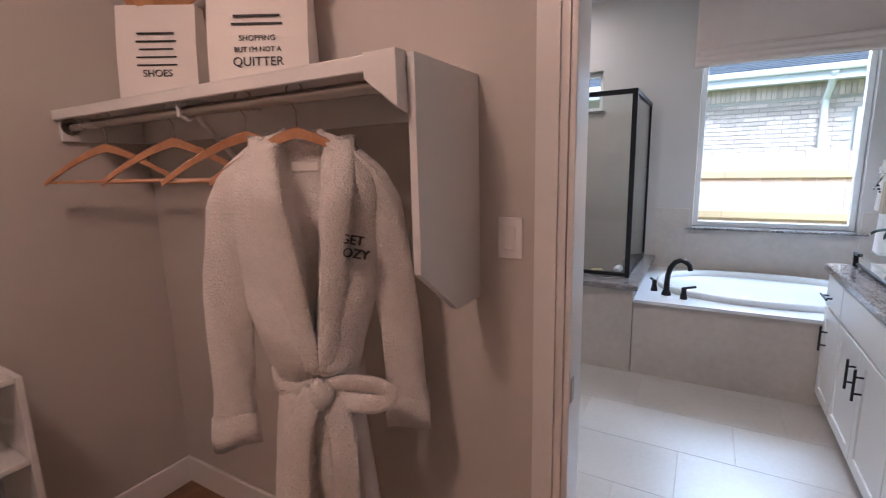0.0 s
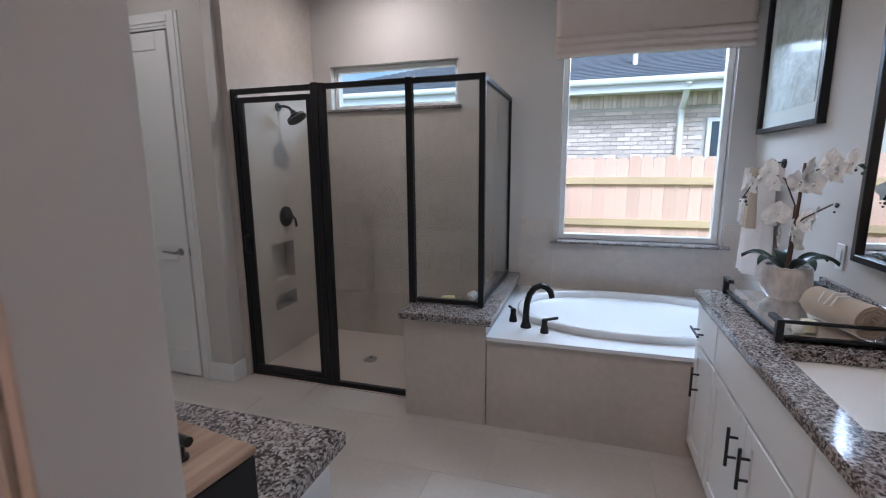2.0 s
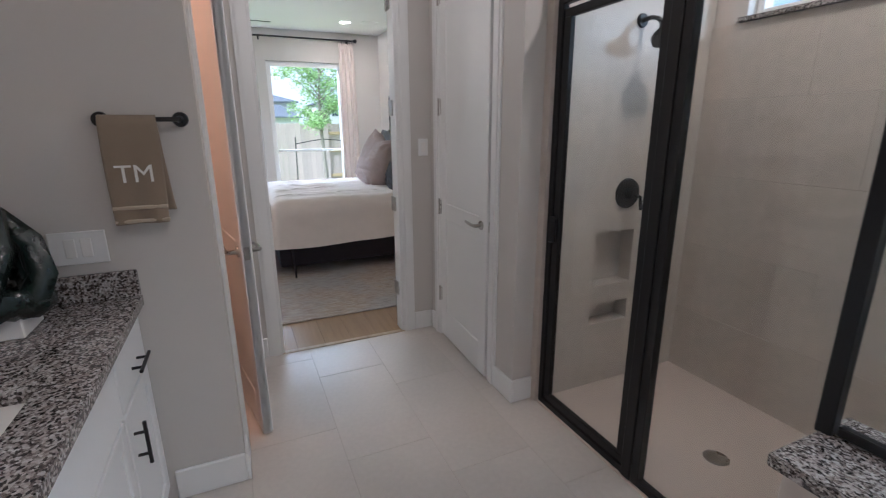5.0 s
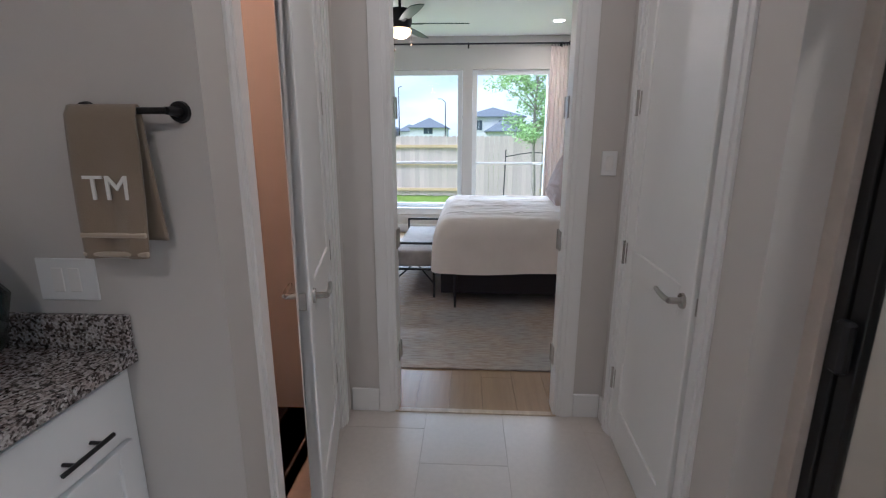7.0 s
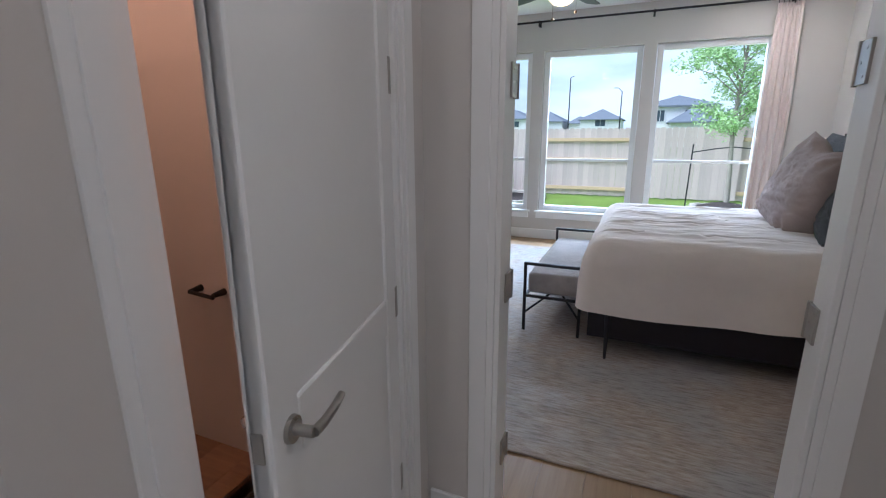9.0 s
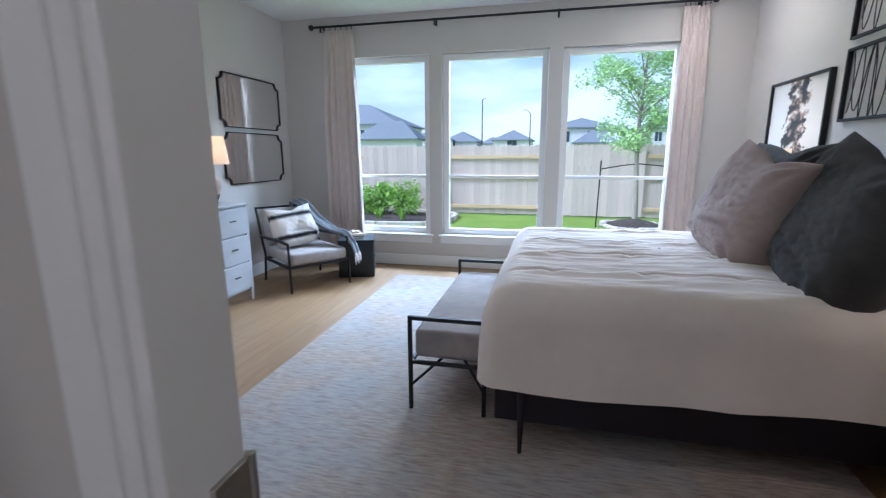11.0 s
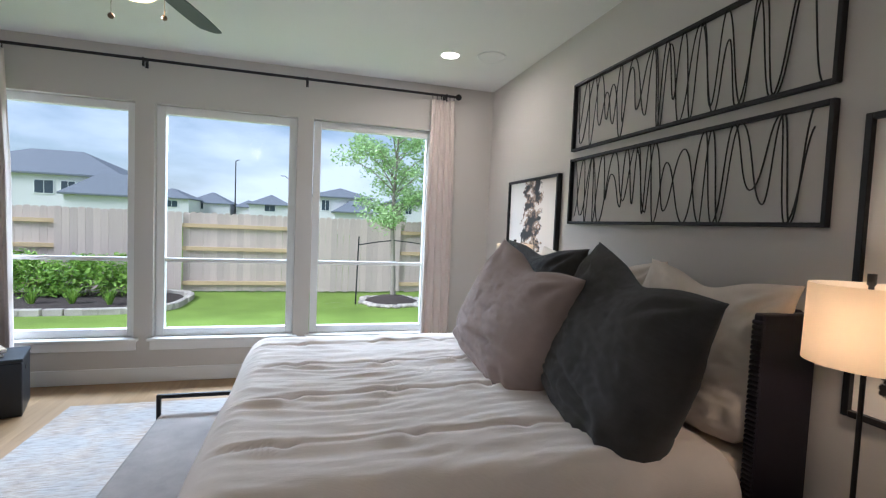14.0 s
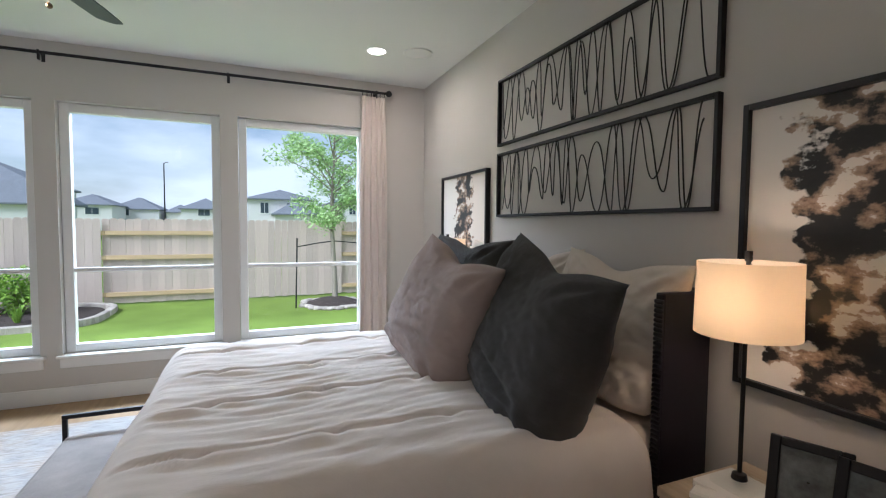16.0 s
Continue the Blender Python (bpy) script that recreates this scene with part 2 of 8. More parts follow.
CHAR = woven("charcoal_linen", (0.062, 0.061, 0.06), 1100, 0.35, 0.95, 0.6, slub=0.35)
MAUVE = woven("mauve_linen", (0.36, 0.285, 0.262), 1000, 0.08, 0.95, 0.4)
CREAM = woven("cream_cotton", (0.76, 0.67, 0.58), 900, 0.04, 0.95, 0.3)
GREYF = woven("grey_upholstery", (0.4, 0.37, 0.36), 1300, 0.16, 0.95, 0.6)
CURT = woven("curtain_cotton", (0.68, 0.6, 0.56), 900, 0.03, 0.95, 0.2)
SHADE = woven("roman_shade_cotton", (0.7, 0.59, 0.53), 800, 0.03, 0.95, 0.2)
TERRY = plain("white_terry", (0.84, 0.79, 0.75), 0.98, vary=0.1, big=14, fine=170, bump=0.9, depth=0.009, sheen=0.4, spec=0.1)
TAN = plain("tan_terry", (0.27, 0.21, 0.15), 0.98, vary=0.08, big=6, fine=420, bump=0.7, depth=0.004, sheen=0.3, spec=0.1)
ROLLT = plain("beige_terry", (0.5, 0.41, 0.31), 0.98, vary=0.08, big=6, fine=420, bump=0.7, depth=0.004, sheen=0.3, spec=0.1)
THREAD = plain("white_thread", (0.8, 0.78, 0.74), 0.8, bump=0.2)
EBONY = plain("black_rattan", (0.009, 0.006, 0.012), 0.5, vary=0.3, big=12, fine=200, bump=0.4)


# ---- shapes ----
def box(bm, x0, x1, y0, y1, z0, z1, bevel=0.0, m=None, seg=1):
    """A box, its edges rounded by bevel, added to bm."""
    r = bmesh.ops.create_cube(bm, size=1.0)
    mat = Matrix.Translation(((x0 + x1) / 2, (y0 + y1) / 2, (z0 + z1) / 2)) @ Matrix.Diagonal((abs(x1 - x0), abs(y1 - y0), abs(z1 - z0), 1))
    bmesh.ops.transform(bm, matrix=(m @ mat) if m else mat, verts=r["verts"])
    if bevel > 0:
        edges = list({e for v in r["verts"] for e in v.link_edges})
        bmesh.ops.bevel(bm, geom=edges, offset=bevel, segments=seg, affect="EDGES", profile=0.5)
    return bm


def B(*a, **k):
    return box(bmesh.new(), *a, **k)


def ring_mesh(bm, rings, close=True, caps=True):
    """Joins rings of points (all of one length) into a skin."""
    vs = [[bm.verts.new(p) for p in ring] for ring in rings]
    k = len(vs[0])
    for a, b in zip(vs, vs[1:]):
        for i in range(k if close else k - 1):
            j = (i + 1) % k
            bm.faces.new((a[i], a[j], b[j], b[i]))
    if caps and close:
        bm.faces.new(vs[0][::-1])
        bm.faces.new(vs[-1])
    return bm


def rod(bm, p, q, r0, r1=None, seg=12):
    p, q = Vector(p), Vector(q)
    r1 = r0 if r1 is None else r1
    d = (q - p).normalized()
    a = d.orthogonal().normalized()
    c = d.cross(a)
    rings = [[o + r * (math.cos(t) * a + math.sin(t) * c) for t in [2 * math.pi * i / seg for i in range(seg)]] for o, r in ((p, r0), (q, r1))]
    return ring_mesh(bm, rings)


def tube(bm, pts, r, seg=8, taper=None):
    """A tube of radius r along a polyline."""
    pts = [Vector(p) for p in pts]
    rings, a = [], None
    for i, p in enumerate(pts):
        d = (pts[min(i + 1, len(pts) - 1)] - pts[max(i - 1, 0)]).normalized()
        a = d.orthogonal().normalized() if a is None else (a - a.dot(d) * d).normalized()
        c = d.cross(a)
        rr = r * (taper[i] if taper else 1)
        rings.append([p + rr * (math.cos(t) * a + math.sin(t) * c) for t in [2 * math.pi * k / seg for k in range(seg)]])
    return ring_mesh(bm, rings)


def lathe(bm, profile, seg=24, origin=(0, 0, 0), caps=True, sx=1.0, sy=1.0):
    """Turns (radius, height) pairs about a vertical axis."""
    o = Vector(origin)
    rings = [[o + Vector((sx * r * math.cos(t), sy * r * math.sin(t), z)) for t in [2 * math.pi * i / seg for i in range(seg)]] for r, z in profile]
    return ring_mesh(bm, rings, caps=caps)


def sheet(bm, nu, nv, f, thick=0.0):
    """A grid of points f(u, v), u and v from 0 to 1; with a thickness it becomes a solid."""
    vs = [[bm.verts.new(f(i / nu, j / nv)) for j in range(nv + 1)] for i in range(nu + 1)]
    fs = [bm.faces.new((vs[i][j], vs[i + 1][j], vs[i + 1][j + 1], vs[i][j + 1])) for i in range(nu) for j in range(nv)]
    if thick:
        bm.normal_update()
        bmesh.ops.solidify(bm, geom=fs, thickness=thick)
    return bm


def mesh_from(name, bm, material, smooth=False, angle=40):
    bmesh.ops.recalc_face_normals(bm, faces=bm.faces)
    me = bpy.data.meshes.new(name)
    bm.to_mesh(me)
    bm.free()
    me.materials.append(material)
    if smooth:
        me.polygons.foreach_set("use_smooth", [True] * len(me.polygons))
        me.set_sharp_from_angle(angle=radians(angle))
    return me


def part(name, bm, material, parent=None, label="", smooth=False, angle=40):
    """Links a bmesh as one mesh object under a thing or a part."""
    ob = new(name, mesh_from(name, bm, material, smooth, angle))
    if parent:
        ob.parent = parent
    if label:
        ob["label"] = label
    return ob


def thing(name, label, category, at=(0, 0, 0), rz=0.0, group=""):
    ob = new(name)
    ob.empty_display_size = 0.05
    ob.matrix_world = pose(*at, 0, 0, rz)
    return tagged(ob, label, category, group)


def solid(name, bm, material, label, category, at=(0, 0, 0), rz=0.0, group="", smooth=False, angle=40):
    ob = part(name, bm, material, None, "", smooth, angle)
    ob.matrix_world = pose(*at, 0, 0, rz)
    return tagged(ob, label, category, group)


def setting(name, bm, material, label="", smooth=False, parent=None):
    return tagged(part(name, bm, material, parent, "", smooth), label, kind="structure")


def same_mesh(name, me, parent, m):
    """One more piece on a mesh that is shared."""
    ob = new(name, me)
    ob.parent = parent
    ob.matrix_basis = m
    return ob


def strips(lo, hi, z0, z1, holes):
    """The rectangles of a wall from lo to hi that are left around holes (a, b, bottom, top)."""
    out, at = [], lo
    for a, b, c, d in sorted(holes):
        out.append((at, a, z0, z1))
        if c > z0:
            out.append((a, b, z0, c))
        if d < z1:
            out.append((a, b, d, z1))
        at = b
    out.append((at, hi, z0, z1))
    return out


def wall_y(name, y0, y1, x0, x1, holes=(), z0=0.0, z1=None, material=None, label=""):
    bm = bmesh.new()
    for a, b, c, d in strips(x0, x1, z0, CEILING if z1 is None else z1, holes):
        box(bm, a, b, y0, y1, c, d)
    bmesh.ops.remove_doubles(bm, verts=bm.verts, dist=1e-5)
    return setting(name, bm, material or PAINT, label)


def wall_x(name, x0, x1, y0, y1, holes=(), z0=0.0, z1=None, material=None, label=""):
    bm = bmesh.new()
    for a, b, c, d in strips(y0, y1, z0, CEILING if z1 is None else z1, holes):
        box(bm, x0, x1, a, b, c, d)
    bmesh.ops.remove_doubles(bm, verts=bm.verts, dist=1e-5)
    return setting(name, bm, material or PAINT, label)


# ---- the large structure ----
CEILING = 2.975
WINS = [(1.06, 2.27), (2.42, 3.63), (3.78, 4.99)]
W_LO, W_HI = 0.40, 2.51
BWIN = (0.585, 1.72, 0.95, 2.45)
TRANS = (-1.365, -0.225, 2.01, 2.37)
DOOR_H = 2.44

wall_x("wall_west", -7.98, -7.84, 0.26, 5.76, [(a, b, W_LO, W_HI) for a, b in WINS], label="greige painted bedroom wall with three tall windows")
wall_y("wall_north", 5.62, 5.76, -7.84, 2.02, [(*TRANS[:2], TRANS[2], TRANS[3]), (*BWIN[:2], BWIN[2], BWIN[3])], label="greige painted wall behind bed, shower and bathtub")
wall_y("wall_south", 0.26, 0.40, -7.84, -2.72, label="greige painted bedroom wall")
wall_x("wall_bedroom_door", -2.83, -2.72, 0.40, 5.62, [(3.335, 4.215, 0.0, DOOR_H)], label="greige painted wall with the bedroom doorway")
wall_y("wall_hall", 4.45, 4.57, -2.72, -1.59, [(-2.565, -1.855, 0.0, DOOR_H)], label="greige painted wall with a narrow door")
wall_x("wall_shower", -1.66, -1.54, 4.57, 5.62, [(4.915, 5.19, 0.395, 0.93)], label="pale tiled shower wall with two niches", material=WTILE)
setting("niche_shelf", B(-1.66, -1.54, 4.915, 5.19, 0.515, 0.625), WTILE, "tiled divider of the shower niches")
setting("niche_back", B(-1.66, -1.63, 4.9, 5.2, 0.38, 0.94), WTILE, "tiled back of the shower niches")
wall_y("wall_toilet_room", 2.98, 3.085, -2.72, -1.69, [(-2.555, -1.795, 0.0, DOOR_H)], label="greige painted wall of the toilet room")
wall_x("wall_towel", -1.69, -1.575, 2.26, 3.085, label="greige painted wall beside the vanity")
wall_y("wall_closet", 2.14, 2.26, -1.69, 1.88, [(0.375, 1.13, 0.0, DOOR_H)], label="painted wall between closet and bathroom")
wall_x("wall_east", 1.88, 2.02, -0.9, 5.62, label="greige painted bathroom wall")
wall_x("wall_closet_end", -1.69, -1.50, -0.9, 2.14, label="painted closet wall")
wall_y("wall_closet_back", -1.02, -0.9, -2.72, 2.02, label="painted closet wall")
wall_x("wall_toilet_end", -2.83, -2.72, -0.9, 0.26, label="painted wall")
setting("ceiling", B(-7.98, 2.02, -1.02, 5.76, CEILING, CEILING + 0.12), CEIL, "flat white ceiling")
setting("floor_slab", B(-7.98, 2.02, -1.02, 5.76, -0.22, -0.02), OAKF, "wooden subfloor")
setting("floor_bathroom_bed", B(-2.72, 1.88, 2.2, 5.62, -0.02, -0.0014), GROUT, "grey grout bed")

# tiled wainscot round the bathtub and the shower's back
for wa, wb, wz in ((0.28, 0.555, 1.11), (0.556, 1.734, 0.931), (1.735, 1.88, 1.11)):
    setting("tile_wainscot", B(wa, wb, 5.606, 5.62, 0.5, wz), WTILE, "pale tile wainscot")


def casing(name, axis, at, lo, hi, top, out, w=0.083, t=0.017):
    """Flat door casing of two legs and a head on one face of a wall; out is +1 or -1."""
    for k, (a, b, c, d) in enumerate(((lo - w, lo, 0, top + w), (hi, hi + w, 0, top + w), (lo, hi, top, top + w))):
        bm = bmesh.new()
        for inset, th in ((0.0, t * 0.6), (0.022, t)):
            aa, bb = a + (inset if k < 2 else 0), b - (inset if k < 2 else 0)
            cc, dd = c + (inset if k == 2 else 0), d - (inset if k == 2 else 0)
            o0, o1 = sorted((at, at + out * th))
            if axis == "y":
                box(bm, aa, bb, o0, o1, cc, dd)
            else:
                box(bm, o0, o1, aa, bb, cc, dd)
        setting(name, bm, WHITE, "white painted door casing")


def jambs(axis, f0, f1, lo, hi, top, t=0.018):
    """The lining of a door opening, with a stop bead."""
    for a, b, c, d in ((lo, lo + t, 0, top), (hi - t, hi, 0, top), (lo + t, hi - t, top - t, top)):
        bm = bmesh.new()
        if axis == "y":
            box(bm, a, b, f0, f1, c, d, 0.002)
        else:
            box(bm, f0, f1, a, b, c, d, 0.002)
        setting("door_jamb", bm, WHITE, "white painted door jamb")


casing("door_casing", "x", -2.72, 3.335, 4.215, DOOR_H, 1)
casing("door_casing", "x", -2.83, 3.335, 4.215, DOOR_H, -1)
jambs("x", -2.834, -2.716, 3.335, 4.215, DOOR_H)
casing("door_casing", "y", 4.45, -2.565, -1.855, DOOR_H, -1)
jambs("y", 4.446, 4.57, -2.565, -1.855, DOOR_H)
casing("door_casing", "y", 3.085, -2.555, -1.795, DOOR_H, 1)
jambs("y", 2.98, 3.089, -2.555, -1.795, DOOR_H)
casing("door_casing", "y", 2.14, 0.375, 1.13, DOOR_H, -1)
casing("door_casing", "y", 2.26, 0.375, 1.13, DOOR_H, 1)
jambs("y", 2.136, 2.264, 0.375, 1.13, DOOR_H)


def baseboard(x0, x1, y0, y1, h=0.135):
    """A board along a wall with a small eased top."""
    bm = box(bmesh.new(), x0, x1, y0, y1, 0, h, 0.004)
    setting("baseboard", bm, WHITE, "white painted baseboard")


baseboard(-7.84, -7.825, 0.40, 5.62)
baseboard(-7.825, -2.83, 5.605, 5.62)
baseboard(-7.825, -2.83, 0.40, 0.415)
baseboard(-2.845, -2.83, 0.415, 3.25)
baseboard(-2.845, -2.83, 4.30, 5.605)
baseboard(-2.72, -2.705, 3.10, 3.25)
baseboard(-2.72, -2.705, 4.30, 4.435)
baseboard(-2.705, -2.65, 4.435, 4.45)
baseboard(-1.772, -1.575, 4.435, 4.45)
baseboard(-1.59, -1.575, 4.45, 4.57)
baseboard(-1.71, -1.56, 3.085, 3.1)
baseboard(-1.575, -1.56, 2.82, 3.085)
baseboard(-1.50, 0.29, 2.125, 2.14)
baseboard(-1.50, -1.485, -0.9, 2.125)
baseboard(-2.72, -1.69, 0.26, 0.275)
wall_y("wall_toilet_back", 0.14, 0.26, -2.72, -1.69, label="painted toilet room wall")
baseboard(-1.705, -1.69, 0.275, 2.98)


# ---- windows ----
def window(name, axis, face, deep, lo, hi, bottom, top, rail=None, f=0.04, label=""):
    """A fixed or single-hung window set back in its opening: frame, sash, pane."""
    w = tagged(new(name), label, kind="structure")
    lo, hi, bottom, top = lo + 0.004, hi - 0.004, bottom + 0.004, top - 0.004

    def bar(nm, a, b, c, d, t0, t1, mat, smooth=False):
        o0, o1 = sorted((face + (deep - face) * t0, face + (deep - face) * t1))
        bm = B(o0, o1, a, b, c, d, bevel=0.003) if axis == "x" else B(a, b, o0, o1, c, d, bevel=0.003)
        return part(nm, bm, mat, w)
    for a, b, c, d in ((lo, lo + f, bottom, top), (hi - f, hi, bottom, top), (lo + f, hi - f, top - f, top), (lo + f, hi - f, bottom, bottom + f)):
        bar("window_frame", a, b, c, d, 0.45, 0.95, WHITE)
    if rail:
        bar("meeting_rail", lo + f, hi - f, rail - 0.018, rail + 0.018, 0.5, 0.85, WHITE)
        bar("pane", lo + f, hi - f, bottom + f, rail - 0.018, 0.66, 0.7, WGLASS)
        bar("pane", lo + f, hi - f, rail + 0.018, top - f, 0.74, 0.78, WGLASS)
    else:
        bar("pane", lo + f, hi - f, bottom + f, top - f, 0.68, 0.72, WGLASS)
    return w


for k, (a, b) in enumerate(WINS):
    window("window_%d" % (k + 1), "x", -7.84, -7.98, a, b, W_LO, W_HI, 1.11, 0.07, label="tall white single-hung window over the lawn")
    sb = bmesh.new()
    box(sb, -7.905, -7.80, a - 0.04, b + 0.04, W_LO - 0.022, W_LO + 0.004, 0.005)
    setting("window_sill", sb, WHITE, "white painted window stool")
    setting("window_apron", B(-7.84, -7.826, a - 0.02, b + 0.02, W_LO - 0.105, W_LO - 0.023, bevel=0.003), WHITE, "white painted window apron")
window("window_4", "y", 5.62, 5.76, BWIN[0], BWIN[1], BWIN[2], BWIN[3], label="white framed window above the bathtub")
window("window_5", "y", 5.62, 5.76, TRANS[0], TRANS[1], TRANS[2], TRANS[3], f=0.035, label="narrow high shower window")
setting("window_sill", B(0.53, 1.775, 5.55, 5.69, 0.932, 0.951, bevel=0.004), GRAN, "speckled granite window sill")
setting("window_sill", B(TRANS[0] - 0.03, TRANS[1] + 0.03, 5.585, 5.69, 1.99, 2.012, bevel=0.003), GRAN, "speckled granite window sill")


# ---- doors ----
def lever(parent, x, y, z, side, toward):
    """A lever handle on a door face; side is the outward y sign, toward the x sign of the lever."""
    bm = bmesh.new()
    rod(bm, (x, y, z), (x, y + side * 0.008, z), 0.027, 0.025, 20)
    rod(bm, (x, y + side * 0.008, z), (x, y + side * 0.045, z), 0.011, 0.011, 12)
    tube(bm, [(x, y + side * 0.045, z), (x + toward * 0.03, y + side * 0.05, z + 0.001), (x + toward * 0.075, y + side * 0.05, z + 0.004), (x + toward * 0.115, y + side * 0.046, z + 0.006)], 0.0095, 10, [1.1, 1, 0.95, 0.85])
    part("handle", bm, NICKEL, parent, "brushed nickel lever handle", smooth=True)


def door_leaf(name, label, w, hinge_at, rz, thick=0.035, hinges=1, handle=True):
    """A two-panel door; its hinge edge is the local z axis, the leaf runs along local +x, and hinge knuckles show on local -y."""
    d = tagged(thing(name, label, "door", hinge_at, rz), kind="structure")
    h = DOOR_H - 0.03
    bm = bmesh.new()
    box(bm, 0.0, w, -0.004, thick - 0.008 + 0.004, 0.012, h)
    part("core", bm, WHITE, d)
    st = 0.095
    for a, b, c, e in ((0, st, 0.012, h), (w - st, w, 0.012, h), (st, w - st, h - st - 0.02, h), (st, w - st, 0.88, 0.88 + 0.11), (st, w - st, 0.012, 0.21)):
        part("stile", B(a, b, -0.012, thick, c, e, bevel=0.004), WHITE, d)
    for z in (0.323, 0.957, 1.614, 2.27):
        hb = bmesh.new()
        rod(hb, (-0.006, -0.018, z - 0.05), (-0.006, -0.018, z + 0.05), 0.0075, seg=10)
        for q in (-0.05, 0.05):
            rod(hb, (-0.006, -0.018, z + q - 0.004), (-0.006, -0.018, z + q + 0.004), 0.0085, seg=10)
        box(hb, -0.006, 0.02, -0.0145, -0.0125, z - 0.048, z + 0.048)
        part("hinge", hb, NICKEL, d, "brushed nickel hinge", smooth=True)
    if handle:
        lever(d, w - 0.062, -0.012, 0.945, -1, -1)
        lever(d, w - 0.062, thick, 0.945, 1, -1)
        part("latch_plate", B(w - 0.001, w + 0.0015, 0.002, 0.026, 0.915, 0.975, bevel=0.002), NICKEL, d, "brushed nickel latch plate")
    return d


door_leaf("door_2", "narrow white panelled door in the hall, barely ajar", 0.69, (-2.555, 4.462, 0), -2.0)
# ajar leaf of the toilet room, its knuckles towards the hall
d1 = door_leaf("door_1", "white panelled toilet room door standing ajar", 0.70, (-2.537, 3.062, 0), 11.5)
for ob in d1.children:
    ob.matrix_basis = Matrix.Diagonal((1, -1, 1, 1))
for y in (3.355, 4.195):
    for z in (0.323, 0.957, 1.614, 2.27):
        hb = bmesh.new()
        sg = 1 if y < 3.5 else -1
        box(hb, -2.832, -2.77, y - 0.005, y + 0.005, z - 0.05, z + 0.05, 0.0015)
        rod(hb, (-2.838, y + sg * 0.002, z - 0.052), (-2.838, y + sg * 0.002, z + 0.052), 0.007, seg=10)
        for sx, sz in ((-2.79, 0.032), (-2.812, 0.0), (-2.79, -0.032)):
            rod(hb, (sx, y, z + sz), (sx, y + sg * 0.0062, z + sz), 0.004, seg=8)
        solid("door_hinge", hb, NICKEL, "brushed nickel hinge leaf screwed to the door jamb", "hinge", group="bedroom door hinges", smooth=True)
solid("strike_plate", B(0.3935, 0.396, 2.15, 2.178, 0.885, 0.955, bevel=0.001), NICKEL, "brushed nickel strike plate let into the closet door jamb", "strike plate")
setting("threshold", B(-2.745, -2.705, 3.335, 4.215, -0.004, 0.006, bevel=0.003), LOAK, "oak transition strip")


# ---- shower ----
def frame_bar(parent, name, a, b, w=0.03):
    lo = [min(p, q) - w / 2 for p, q in zip(a, b)]
    hi = [max(p, q) + w / 2 for p, q in zip(a, b)]
    return part(name, B(lo[0], hi[0], lo[1], hi[1], lo[2], hi[2], bevel=0.003), BLACK, parent)


SY, SX, STOP, PZ = 4.61, 0.197, 2.03, 0.672
sh = thing("shower_enclosure", "black framed clear glass shower enclosure", "shower", (-0.7, SY, 0))
o = Vector((-0.7, SY, 0))
L = lambda x, y, z: (x - o.x, y - o.y, z - o.z)
frame_bar(sh, "post", L(-1.523, SY, 0.03), L(-1.523, SY, STOP), 0.036)
frame_bar(sh, "post", L(-0.892, SY, 0.03), L(-0.892, SY, STOP), 0.05)
frame_bar(sh, "strike_post", L(-0.845, SY, 0.03), L(-0.845, SY, STOP), 0.04)
frame_bar(sh, "post", L(-0.252, SY, PZ + 0.012), L(-0.252, SY, STOP), 0.042)
frame_bar(sh, "post", L(SX, SY, PZ + 0.012), L(SX, SY, STOP), 0.036)
frame_bar(sh, "post", L(SX, 5.588, PZ + 0.012), L(SX, 5.588, STOP), 0.026)
frame_bar(sh, "top_rail", L(-1.523, SY, STOP), L(SX, SY, STOP), 0.034)
frame_bar(sh, "top_rail", L(SX, SY + 0.03, STOP), L(SX, 5.588, STOP), 0.03)
frame_bar(sh, "sill_rail", L(-1.523, SY, 0.02), L(-0.262, SY, 0.02), 0.036)
frame_bar(sh, "sill_rail", L(-0.21, SY, PZ + 0.016), L(SX - 0.02, SY, PZ + 0.016), 0.028)
frame_bar(sh, "sill_rail", L(SX, SY + 0.03, PZ + 0.016), L(SX, 5.57, PZ + 0.016), 0.026)
for x0, x1, z0 in ((-0.826, -0.272, 0.04), (-0.232, SX - 0.02, PZ + 0.03)):
    part("glass_panel", B(x0 - o.x, x1 - o.x, -0.004, 0.004, z0, STOP - 0.018), SGLASS, sh, "clear glass panel")
part("glass_panel", B(SX - 0.004 - o.x, SX + 0.004 - o.x, 0.02, 5.575 - o.y, PZ + 0.03, STOP - 0.015), SGLASS, sh, "clear glass panel")
dr = part("door", B(-1.497 - o.x, -0.921 - o.x, -0.0135, 0.0125, 0.045, 0.082, bevel=0.002), BLACK, sh, "black framed glass shower door")
for a in ((-1.497, -1.452, 0.082, 1.955), (-0.959, -0.921, 0.082, 1.955), (-1.497, -0.921, 1.955, 1.99)):
    part("door_rail", B(a[0] - o.x, a[1] - o.x, -0.0135, 0.0125, a[2], a[3], bevel=0.002), BLACK, dr)
part("door_glass", B(-1.452 - o.x, -0.959 - o.x, -0.004, 0.003, 0.082, 1.955), SGLASS, dr, "clear glass panel")
part("door_pull", B(-1.499 - o.x, -1.462 - o.x, -0.045, -0.014, 0.93, 1.06, bevel=0.008), BLACK, dr, "black pull")

